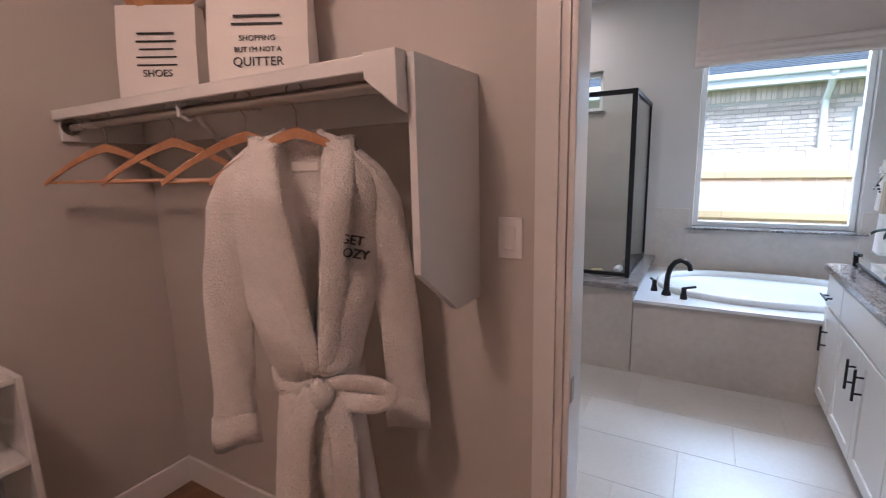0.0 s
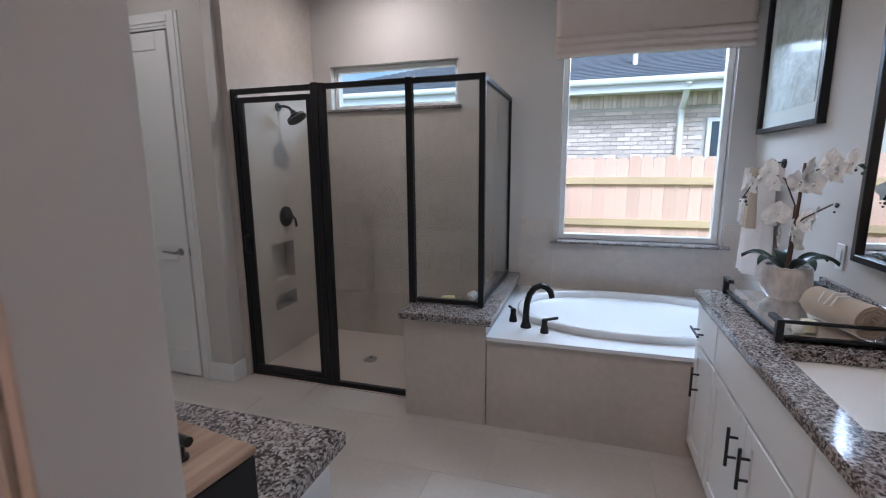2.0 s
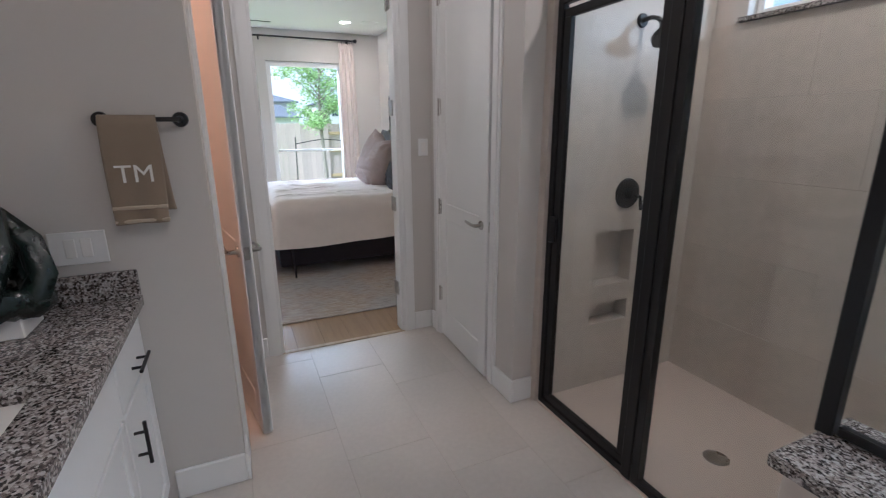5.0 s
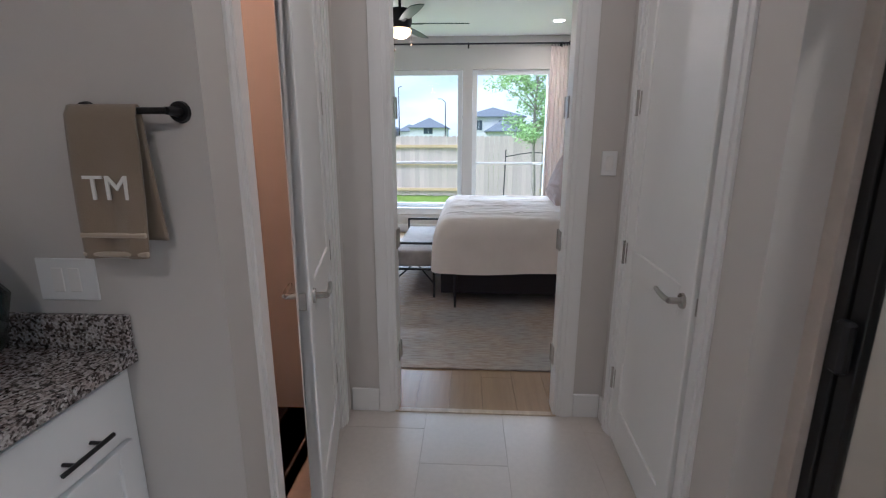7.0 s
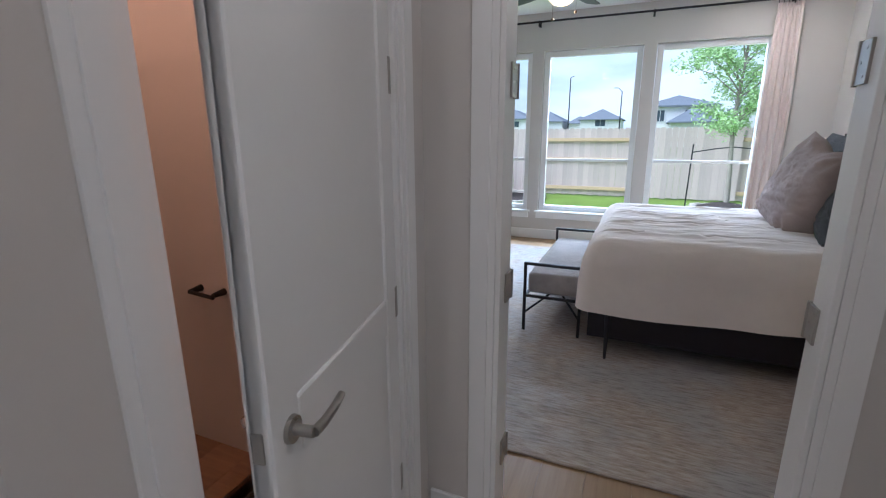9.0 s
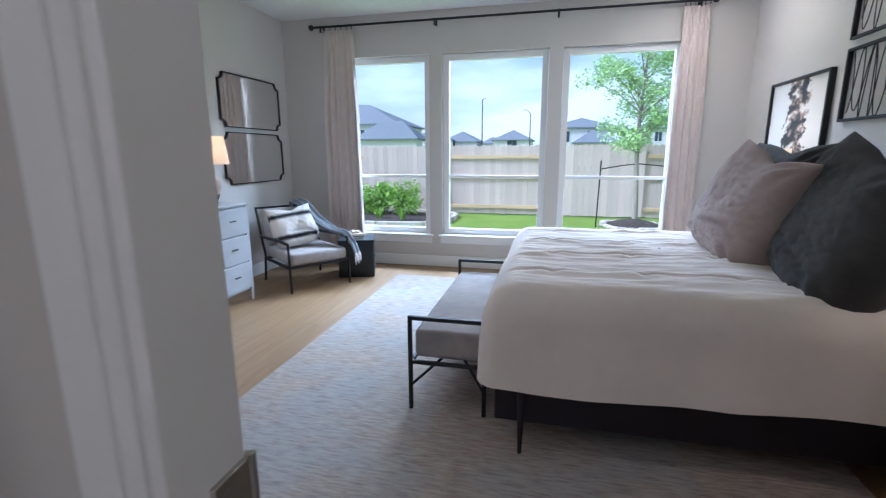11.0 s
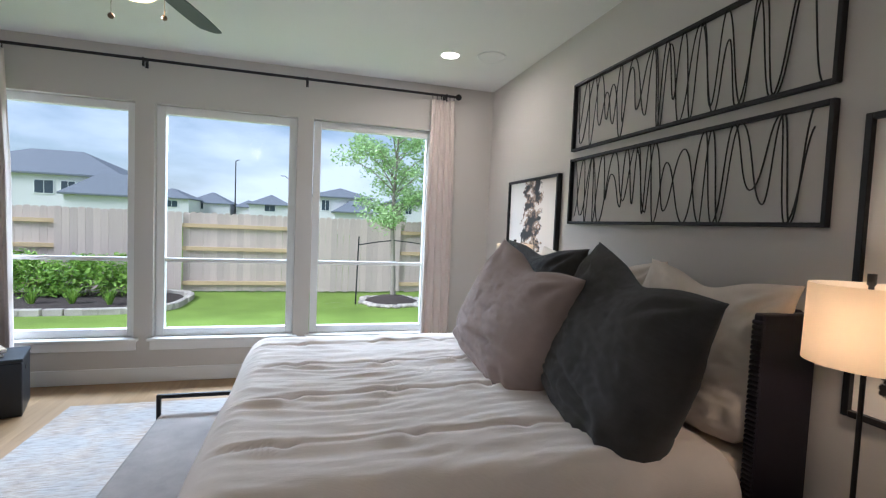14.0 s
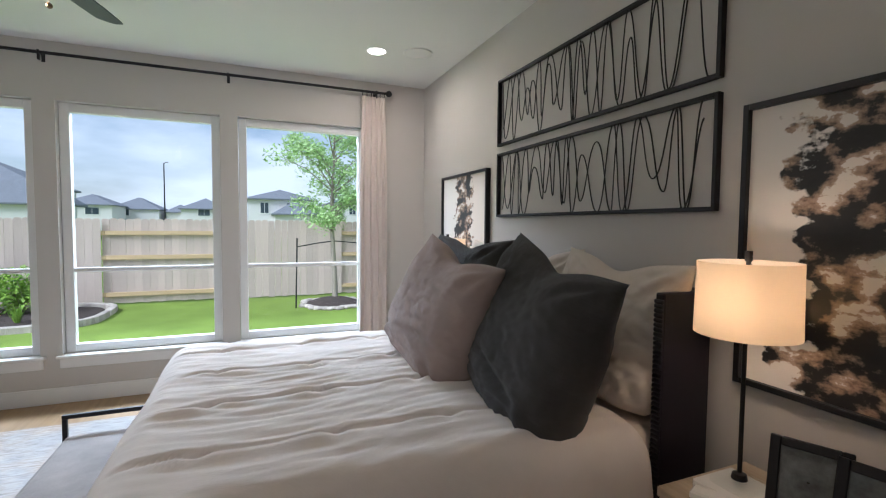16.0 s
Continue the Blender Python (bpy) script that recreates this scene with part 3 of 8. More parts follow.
setting("shower_floor", B(-1.54, 0.14, 4.625, 5.62, -0.004, 0.012), PAN, "beige shower pan")
setting("shower_curb", B(-1.54, -0.25, SY - 0.03, SY + 0.028, -0.004, 0.006), PAN, "flush shower curb")
dn = bmesh.new()
lathe(dn, [(0.05, 0.0), (0.055, 0.004), (0.05, 0.006), (0.0, 0.006)][:3], 24)
solid("shower_drain", dn, NICKEL, "round metal drain in the shower floor", "drain", (-0.80, 5.05, 0.012), smooth=True)

# knee wall, L-shaped, with its granite cap
kw = bmesh.new()
box(kw, -0.235, 0.27, 4.405, 4.72, 0, 0.625)
box(kw, 0.09, 0.27, 4.72, 5.62, 0, 0.625)
setting("wall_knee", kw, WTILE, "pale tiled knee wall of the shower")
cp = bmesh.new()
vs = [(-0.262, 4.372), (0.303, 4.372), (0.303, 5.618), (0.075, 5.618), (0.075, 4.74), (-0.262, 4.74)]
ring_mesh(cp, [[(x, y, z) for x, y in vs] for z in (0.628, 0.668)])
bmesh.ops.bevel(cp, geom=list(cp.edges), offset=0.004, segments=2, affect="EDGES")
solid("knee_wall_cap", cp, GRAN, "speckled grey granite slab capping the knee wall", "countertop")
st = bmesh.new()
tube(st, [(0.0, -0.04, 0.0), (0.02, 0.0, 0.01), (0.0, 0.045, 0.0)], 0.032, 12, [0.6, 1.0, 0.5])
solid("rolled_cloth", st, TERRY, "white rolled face cloth on the granite ledge", "towel", (0.1, 4.72, 0.695), 20, smooth=True)

solid("bath_soap", B(-0.045, 0.045, -0.03, 0.03, 0, 0.03, bevel=0.01, seg=2), plain("yellow_soap", (0.62, 0.5, 0.25), 0.4), "yellow soap bar on the granite ledge", "soap", (-0.04, 4.69, 0.668), 15, smooth=True)
hd = thing("shower_fixture", "black wall-mounted shower head on a bent arm", "shower head", (-1.54, 5.10, 1.99))
b1 = bmesh.new()
rod(b1, (0, 0, 0), (0.012, 0, 0), 0.034, 0.03, 24)
part("flange", b1, BLACK, hd, smooth=True)
part("arm", tube(bmesh.new(), [(0.01, 0, 0), (0.06, 0, 0.004), (0.10, 0, -0.008), (0.135, 0, -0.04)], 0.011, 10), BLACK, hd, smooth=True)
b1 = bmesh.new()
for (r0, r1, s0, s1) in ((0.018, 0.03, 0, 0.03), (0.03, 0.075, 0.03, 0.055), (0.075, 0.078, 0.055, 0.075)):
    dvec = Vector((0.55, 0, -0.83))
    p0 = Vector((0.13, 0, -0.035))
    rod(b1, p0 + dvec * s0, p0 + dvec * s1, r0, r1, 28)
part("head", b1, BLACK, hd, "round black spray head", smooth=True)
vv = thing("shower_valve", "round black shower valve with a short lever", "faucet", (-1.54, 5.11, 1.135))
b1 = bmesh.new()
rod(b1, (0, 0, 0), (0.01, 0, 0), 0.082, 0.08, 32)
part("plate", b1, BLACK, vv, smooth=True)
b1 = bmesh.new()
rod(b1, (0.01, 0, 0), (0.055, 0, 0), 0.03, 0.026, 20)
tube(b1, [(0.05, 0, 0), (0.065, 0.03, -0.015), (0.065, 0.045, -0.085)], 0.01, 8)
part("lever", b1, BLACK, vv, smooth=True)

# ---- bathtub ----
TZ = 0.562
tb = thing("bathtub", "white oval drop-in bathtub in a tiled deck", "bathtub", (1.08, 4.99, 0))
CX, CY, RX, RY = 1.08, 5.0, 0.70, 0.455


def oval(rx, ry, z, n=64, cx=0.0, cy=0.01, p=2.35):
    out = []
    for i in range(n):
        t = 2 * math.pi * i / n
        c, s = math.cos(t), math.sin(t)
        out.append((cx + rx * math.copysign(abs(c) ** (2 / p), c), cy + ry * math.copysign(abs(s) ** (2 / p), s), z))
    return out


bm = bmesh.new()
ring_mesh(bm, [oval(0.70, 0.455, TZ + 0.002), oval(0.705, 0.46, TZ + 0.03), oval(0.69, 0.445, TZ + 0.045), oval(0.665, 0.42, TZ + 0.04), oval(0.645, 0.4, TZ), oval(0.61, 0.37, TZ - 0.15), oval(0.54, 0.31, TZ - 0.33), oval(0.42, 0.2, TZ - 0.40), oval(0.1, 0.05, TZ - 0.405)])
part("basin", bm, ACRYL, tb, "glossy white oval basin", smooth=True, angle=60)
bm = bmesh.new()
outer = [(0.274 - 1.08, 4.392 - 4.99), (1.88 - 1.08, 4.392 - 4.99), (1.88 - 1.08, 5.604 - 4.99), (0.274 - 1.08, 5.604 - 4.99)]
hole = oval(0.66, 0.415, TZ)
n = len(hole)


def on_rect(px, py):
    x0, y0, x1, y1 = outer[0][0], outer[0][1], outer[2][0], outer[2][1]
    k = min((x1 if px > 0 else x0) / px if abs(px) > 1e-6 else 1e9, (y1 if py > 0 else y0) / py if abs(py) > 1e-6 else 1e9)
    return (px * k, py * k)


orig = [on_rect(p[0], p[1]) for p in hole]
for cx_, cy_ in outer:
    i = min(range(n), key=lambda q: (orig[q][0] - cx_) ** 2 + (orig[q][1] - cy_) ** 2)
    orig[i] = (cx_, cy_)
ring_mesh(bm, [[(x, y, TZ - 0.022) for x, y in orig], [(x, y, TZ) for x, y in orig], [(p[0], p[1], TZ) for p in hole]], caps=False)
part("deck", bm, ACRYL, tb, "white deck round the basin")
part("apron", B(0.276 - 1.08, 1.878 - 1.08, 4.408 - 4.99, 4.45 - 4.99, 0.0, TZ - 0.024), WTILE, tb, "beige tiled apron")

fc = thing("tub_faucet", "matte black arched tub faucet with two lever handles", "faucet", (0.472, 4.622, TZ))
bm = bmesh.new()
lathe(bm, [(0.034, 0), (0.03, 0.02), (0.02, 0.04)], 20)
arc = [(0, 0, 0.03), (0.0, 0.001, 0.09), (0.004, 0.002, 0.15), (0.018, 0.005, 0.205), (0.045, 0.009, 0.245), (0.08, 0.014, 0.262), (0.114, 0.018, 0.252), (0.138, 0.021, 0.228), (0.148, 0.022, 0.19)]
tube(bm, arc, 0.02, 14, [1.15, 1.0, 0.95, 0.95, 0.95, 0.95, 0.95, 0.9, 0.85])
part("spout", bm, BLACK, fc, smooth=True)
for dx, dy, lev in ((-0.09, 0.088, (-0.03, 0.02)), (0.116, -0.065, (0.075, 0.02))):
    bm = bmesh.new()
    lathe(bm, [(0.026, 0), (0.022, 0.025), (0.016, 0.05), (0.018, 0.075), (0.012, 0.085)], 18, (dx, dy, 0))
    tube(bm, [(dx, dy, 0.078), (dx + lev[0], dy + lev[1], 0.09)], 0.009, 8)
    part("handle", bm, BLACK, fc, smooth=True)


# ---- vanities ----
def pull(parent, p, along, length=0.13, out=(0, 0, 0)):
    """A straight bar pull on two posts. p: centre on the face, along: unit vector, out: outward unit vector."""
    p, along, out = Vector(p), Vector(along), Vector(out)
    bm = bmesh.new()
    c = p + out * 0.032
    rod(bm, c - along * (length / 2 + 0.02), c + along * (length / 2 + 0.02), 0.006, seg=10)
    for s in (-1, 1):
        q = p + along * s * length * 0.36
        rod(bm, q, q + out * 0.032, 0.005, seg=8)
    part("handle", bm, BLACK, parent, "matte black bar pull", smooth=True)


def front(parent, name, u0, u1, z0, z1, place, out, shaker=True):
    """A cabinet front between u0 and u1; place(u, d, z) gives the point d in front of the face."""
    bm = bmesh.new()
    f = 0.055

    def slab(a, b, c, d, t0, t1, bev):
        p, q = place(a, t0, c), place(b, t1, d)
        box(bm, min(p[0], q[0]), max(p[0], q[0]), min(p[1], q[1]), max(p[1], q[1]), c, d, bev)
    if shaker:
        slab(u0 + f, u1 - f, z0 + f, z1 - f, 0.0, 0.010, 0)
        for a, b, c, d in ((u0, u0 + f, z0, z1), (u1 - f, u1, z0, z1), (u0 + f, u1 - f, z1 - f, z1), (u0 + f, u1 - f, z0, z0 + f)):
            slab(a, b, c, d, 0.0, 0.019, 0.002)
    else:
        slab(u0, u1, z0, z1, 0.0, 0.019, 0.003)
    return part(name, bm, CAB, parent)


def cabinet(label, u0, u1, base, place, out, along, layout, at):
    """A vanity cabinet unit: carcass, toe kick, fronts and pulls."""
    c = thing("vanity_cabinet", label, "cabinet", at)
    o = Vector(at)
    pl = lambda u, d, z: tuple(Vector(place(u, d, z)) - o)
    bm = bmesh.new()
    p, q = pl(u0 + 0.001, -base, 0.09), pl(u1 - 0.001, 0, 0.86)
    box(bm, min(p[0], q[0]), max(p[0], q[0]), min(p[1], q[1]), max(p[1], q[1]), 0.09, 0.866)
    part("body", bm, CAB, c)
    bm = bmesh.new()
    p, q = pl(u0 + 0.001, -base, 0), pl(u1 - 0.001, -0.06, 0)
    box(bm, min(p[0], q[0]), max(p[0], q[0]), min(p[1], q[1]), max(p[1], q[1]), 0.0, 0.089)
    part("toe_kick", bm, CAB, c)
    for kind, a, b, z0, z1, hu, hz, vertical in layout:
        f = front(c, kind, a, b, z0, z1, pl, out, kind == "door")
        if hu is not None:
            pull(f, pl(hu, 0.019, hz), (0, 0, 1) if vertical else along, 0.11, out)
    return c


V1 = lambda u, d, z: (1.365 - d, u, z)
cabinet("white painted vanity cabinet with a drawer above a door", 4.05, 4.40, 0.5, V1, (-1, 0, 0), (0, 1, 0), [("drawer_front", 4.056, 4.395, 0.67, 0.85, 4.30, 0.735, False), ("door", 4.056, 4.395, 0.105, 0.655, 4.27, 0.49, True)], (1.62, 4.22, 0))
cabinet("white painted vanity sink cabinet with two doors", 3.17, 4.05, 0.5, V1, (-1, 0, 0), (0, 1, 0), [("drawer_front", 3.176, 4.044, 0.67, 0.85, None, 0, False), ("door", 3.613, 4.044, 0.105, 0.655, 3.675, 0.52, True), ("door", 3.176, 3.607, 0.105, 0.655, 3.545, 0.52, True)], (1.62, 3.6, 0))
cabinet("white painted vanity drawer cabinet", 2.27, 3.17, 0.5, V1, (-1, 0, 0), (0, 1, 0), [("drawer_front", 2.72, 3.164, 0.67, 0.85, 2.95, 0.73, False), ("drawer_front", 2.72, 3.164, 0.395, 0.655, 2.95, 0.54, False), ("drawer_front", 2.72, 3.164, 0.105, 0.38, 2.95, 0.26, False), ("door", 2.276, 2.714, 0.105, 0.85, 2.66, 0.6, True)], (1.62, 2.72, 0))
V2 = lambda u, d, z: (u, 2.785 + d, z)
cabinet("white painted vanity drawer cabinet beside the towel wall", -1.573, -1.14, 0.5, V2, (0, 1, 0), (1, 0, 0), [("drawer_front", -1.53, -1.146, 0.67, 0.85, -1.36, 0.735, False), ("door", -1.53, -1.146, 0.105, 0.655, -1.2, 0.53, True)], (-1.36, 2.53, 0))
cabinet("white painted vanity sink cabinet with two doors", -1.14, -0.24, 0.5, V2, (0, 1, 0), (1, 0, 0), [("drawer_front", -1.134, -0.246, 0.67, 0.85, None, 0, False), ("door", -1.134, -0.693, 0.105, 0.655, -0.75, 0.53, True), ("door", -0.687, -0.246, 0.105, 0.655, -0.63, 0.53, True)], (-0.7, 2.53, 0))
cabinet("white painted vanity drawer cabinet at the counter's free end", -0.24, 0.225, 0.5, V2, (0, 1, 0), (1, 0, 0), [("drawer_front", -0.234, 0.22, 0.67, 0.85, 0.0, 0.76, False), ("drawer_front", -0.234, 0.22, 0.395, 0.655, 0.0, 0.54, False), ("drawer_front", -0.234, 0.22, 0.105, 0.38, 0.0, 0.26, False)], (0.0, 2.53, 0))


def counter(name, label, x0, x1, y0, y1, sink, z0=0.868, z1=0.905):
    """A granite top with a rectangular cut-out."""
    c = thing(name, label, "countertop", ((x0 + x1) / 2, (y0 + y1) / 2, z0))
    o = Vector(((x0 + x1) / 2, (y0 + y1) / 2, z0))
    a0, a1, b0, b1 = sink
    bm = bmesh.new()
    outer = [(x0, y0), (x1, y0), (x1, y1), (x0, y1)]
    inner = [(a0, b0), (a1, b0), (a1, b1), (a0, b1)]
    rings = [[(x, y, z) for x, y in pts] for pts, z in ((inner, z0), (outer, z0), (outer, z1), (inner, z1), (inner, z0))]
    rings = [[(Vector(p) - o) for p in r] for r in rings]
    ring_mesh(bm, rings, caps=False)
    bmesh.ops.remove_doubles(bm, verts=bm.verts, dist=1e-5)
    top = [e for e in bm.edges if all(abs(v.co.z - (z1 - z0)) < 1e-4 for v in e.verts) and all(v.co.x + o.x in () or True for v in e.verts)]
    bmesh.ops.bevel(bm, geom=[e for e in top if e.is_boundary or True], offset=0.003, segments=2, affect="EDGES")
    part("slab", bm, GRAN, c)
    bm = bmesh.new()
    e = 0.012

    def rr(dx, z, r):
        pts = []
        for cx_, cy_, s in ((a1 + e - dx - r, b1 + e - dx - r, 0), (a0 - e + dx + r, b1 + e - dx - r, 1), (a0 - e + dx + r, b0 - e + dx + r, 2), (a1 + e - dx - r, b0 - e + dx + r, 3)):
            for k in range(5):
                t = math.pi / 2 * (s + k / 4)
                pts.append(Vector((cx_ + r * math.cos(t), cy_ + r * math.sin(t), z)) - o)
        return pts
    ring_mesh(bm, [rr(0, z0 - 0.001, 0.03), rr(0.004, z0 - 0.06, 0.03), rr(0.02, z0 - 0.125, 0.04), rr(0.06, z0 - 0.14, 0.05), rr(0.15, z0 - 0.145, 0.02)])
    part("sink_basin", bm, CERAM, c, "white undermount basin", smooth=True)
    bm = bmesh.new()
    lathe(bm, [(0.024, 0), (0.022, 0.006), (0.015, 0.006)], 18, Vector(((a0 + a1) / 2, (b0 + b1) / 2, z0 - 0.146)) - o)
    part("drain", bm, BLACK, c, smooth=True)
    return c


C1 = counter("countertop", "polished speckled granite vanity top with a white sink", 1.335, 1.879, 2.262, 4.478, (1.445, 1.76, 3.18, 3.69))
part("backsplash", B(1.858 - 1.607, 1.878 - 1.607, 2.262 - 3.37, 4.476 - 3.37, 0.038, 0.135, bevel=0.003), GRAN, C1)
C2 = counter("countertop", "polished speckled granite vanity top against the closet wall", -1.573, 0.258, 2.262, 2.822, (-0.95, -0.44, 2.38, 2.70))
part("backsplash", B(-1.573 + 0.6575, 0.256 + 0.6575, 2.263 - 2.542, 2.283 - 2.542, 0.038, 0.135, bevel=0.003), GRAN, C2)
part("side_splash", B(-1.573 + 0.6575, -1.553 + 0.6575, 2.284 - 2.542, 2.82 - 2.542, 0.038, 0.135, bevel=0.003), GRAN, C2)


def basin_faucet(at, rz):
    f = thing("sink_faucet", "matte black arched sink faucet with lever handles", "faucet", at, rz)
    bm = bmesh.new()
    lathe(bm, [(0.026, 0), (0.022, 0.02), (0.015, 0.03)], 18)
    tube(bm, [(0, 0, 0.02), (0, 0, 0.1), (0.02, 0, 0.16), (0.06, 0, 0.19), (0.1, 0, 0.18), (0.125, 0, 0.14)], 0.014, 12)
    part("spout", bm, BLACK, f, smooth=True)
    for s in (-1, 1):
        bm = bmesh.new()
        lathe(bm, [(0.022, 0), (0.016, 0.03), (0.014, 0.055), (0.008, 0.062)], 16, (0, s * 0.1, 0))
        tube(bm, [(0, s * 0.1, 0.055), (0.0, s * 0.16, 0.066)], 0.007, 8)
        part("handle", bm, BLACK, f, smooth=True)


basin_faucet((1.815, 3.435, 0.905), 180)
basin_faucet((-0.695, 2.33, 0.905), 90)


def framed_mirror(at_y, y0, y1, z0, z1, x=1.88):
    m = thing("vanity_mirror", "rectangular wall mirror in a slim black frame", "mirror", (x, (y0 + y1) / 2, (z0 + z1) / 2))
    hy, hz = (y1 - y0) / 2, (z1 - z0) / 2
    for a, b, c, d in ((-hy, -hy + 0.03, -hz, hz), (hy - 0.03, hy, -hz, hz), (-hy + 0.03, hy - 0.03, hz - 0.03, hz), (-hy + 0.03, hy - 0.03, -hz, -hz + 0.03)):
        part("frame", B(-0.032, -0.001, a, b, c, d, bevel=0.003), BLACK, m)
    part("glass", B(-0.014, -0.008, -hy + 0.03, hy - 0.03, -hz + 0.03, hz - 0.03), MIRR, m, "silvered glass")


framed_mirror(0, 2.75, 4.225, 1.13, 2.2)


# ---- bedroom: bed ----
BX, BHW, BF, BH = -5.315, 0.945, 3.47, 5.30
bed = thing("bed", "king bed with a black rattan wing headboard and dark base", "bed", (BX, 4.4, 0))
part("base", B(-0.90, 0.90, BF - 4.4 + 0.02, 5.5 - 4.4, 0.115, 0.315, bevel=0.006), EBONY, bed, "black wooden bed base")
for x in (-0.99, 0.99):
    for y in (3.62,):
        bm = bmesh.new()
        rod(bm, (x, y - 4.4, 0.012), (x - 0.03 * (1 if x > 0 else -1), y - 4.4, 0.325), 0.009, 0.021, 12)
        part("leg", bm, EBONY, bed, "tapered black leg", smooth=True)
for x in (-0.85, 0.85):
    part("leg", B(x - 0.03, x + 0.03, 5.4 - 4.4, 5.46 - 4.4, 0.012, 0.115), EBONY, bed, "black leg")
part("headboard", B(-0.89, 0.89, 5.5 - 4.4, 5.56 - 4.4, 0.115, 1.275, bevel=0.008), EBONY, bed, "black headboard panel")
for s in (-1, 1):
    bm = bmesh.new()
    x0, x1 = sorted((s * 0.892, s * 0.935))
    box(bm, x0, x1, 5.315 - 4.4, 5.57 - 4.4, 0.115, 1.27, 0.006)
    w = part("wing", bm, EBONY, bed, "black woven wing of the headboard")
    bm = bmesh.new()
    for k in range(62):
        z = 0.14 + k * 0.018
        rod(bm, (x0 + 0.002, 5.316 - 4.4, z), (x1 - 0.002, 5.316 - 4.4, z), 0.0085, seg=8)
    part("woven_edge", bm, EBONY, w)
part("mattress", B(-0.885, 0.885, BF - 4.4 + 0.09, 5.49 - 4.4, 0.32, 0.742, bevel=0.05, seg=3), CREAM, bed, "cream mattress", smooth=True)


def rounded_rect(hx, hy, r, n):
    """n points, evenly spaced, round a rectangle with rounded corners."""
    r = max(0.001, min(r, hx * 0.98, hy * 0.98))
    segs = [(2 * (hx - r), "l"), (math.pi / 2 * r, "a"), (2 * (hy - r), "l"), (math.pi / 2 * r, "a"), (2 * (hx - r), "l"), (math.pi / 2 * r, "a"), (2 * (hy - r), "l"), (math.pi / 2 * r, "a")]
    total = sum(s[0] for s in segs)
    out = []
    corners = [(hx - r, -hy + r), (hx - r, hy - r), (-hx + r, hy - r), (-hx + r, -hy + r)]
    starts = [(-hx + r, -hy), None, (hx, -hy + r), None, (hx - r, hy), None, (-hx, hy - r), None]
    dirs = [(1, 0), None, (0, 1), None, (-1, 0), None, (0, -1), None]
    for i in range(n):
        d = total * i / n
        for k, (ln, kind) in enumerate(segs):
            if d <= ln or k == 7:
                break
            d -= ln
        if kind == "l":
            out.append((starts[k][0] + dirs[k][0] * d, starts[k][1] + dirs[k][1] * d))
        else:
            c, a0 = corners[k // 2], -math.pi / 2 + (k // 2) * math.pi / 2
            t = a0 + d / r
            out.append((c[0] + r * math.cos(t), c[1] + r * math.sin(t)))
    return out


def duvet():
    """Draped over foot and sides; tufted on top, hem uneven."""
    hx, hy, zt = 0.965, (5.30 - 3.42) / 2, 0.80
    tufts = [(tx, ty) for ty in (-0.62, -0.2, 0.22, 0.64) for tx in (-0.62, -0.2, 0.22, 0.62)]
    levels = []
    for k in range(15):
        levels.append((0.0, 0.335 + k * 0.018))
    R, RZ = 0.15, 0.2
    for k in range(1, 15):
        a = math.pi / 2 * k / 14
        levels.append((R * (1 - math.cos(a)), zt - RZ + RZ * math.sin(a)))
    d = R
    while d < 0.955:
        d += 0.0165
        levels.append((d, zt))
    rings = []
    for inset, z in levels:
        ring = []
        for x, y in rounded_rect(hx - min(inset, 0.955), hy - min(inset, 0.93), max(0.09 - inset * 0.3, 0.01), 520):
            side = min(1.0, inset / 0.15)
            nz = 0.0
            low = max(0.0, (0.62 - z) / 0.3)
            fold = noise.noise(Vector((x * 2.2, y * 2.2, 3.1))) * 0.028 * low + noise.noise(Vector((x * 6, y * 6, z * 1.5))) * 0.010 * low
            fold += noise.noise(Vector((x * 3.1 + z * 2, y * 3.1, z * 5.0))) * 0.012 * (1 - min(1.0, inset / 0.15))
            nrm = Vector((x / hx, y / hy, 0))
            nrm = Vector((math.copysign(abs(nrm.x) ** 6, x), math.copysign(abs(nrm.y) ** 6, y), 0)).normalized()
            px, py = x + nrm.x * (fold + 0.03 * low), y + nrm.y * (fold + 0.02 * low)
            pz = z
            if inset == 0:
                pz += (0.03 * noise.noise(Vector((x * 1.6, y * 1.6, 8.0))) + 0.02 * math.sin(y * 3.1 + 0.4)) * low
            if side > 0.2:
                w = side
                wr = noise.noise(Vector((x * 12 + 0.8 * y, y * 2.2, 1.7))) * 0.008 + noise.noise(Vector((x * 38 + 2 * math.sin(y * 4), y * 5, 4.7))) * 0.011
                wr += abs(noise.noise(Vector((x * 7 + math.sin(y * 3), y * 1.1 + 5, 9.2)))) * -0.011
                pz += wr * w
                for tx, ty in tufts:
                    ddx, ddy = x - tx, y - ty
                    q = ddx * ddx + ddy * ddy
                    if q < 0.3:
                        pz -= w * 0.03 * math.exp(-q / 0.0012)
                        pz -= w * 0.024 * math.exp(-((ddx + 0.1 * ddy * ddy) / 0.012) ** 2 - (ddy / 0.24) ** 2)
                        pz += w * 0.014 * math.exp(-((abs(ddx) - 0.03) / 0.02) ** 2 - (ddy / 0.17) ** 2)
                pz += w * 0.02 * math.sin(math.pi * (x / hx * 0.5 + 0.5)) * math.sin(math.pi * (y / hy * 0.5 + 0.5))
            ring.append((px, py, pz))
        rings.append(ring)
    bm = bmesh.new()
    ring_mesh(bm, rings, caps=False)
    return solid("duvet", bm, DUVET, "cream tufted cotton duvet draped over the bed", "duvet", (BX, (5.30 + 3.42) / 2, 0), smooth=True, angle=180)


duvet()


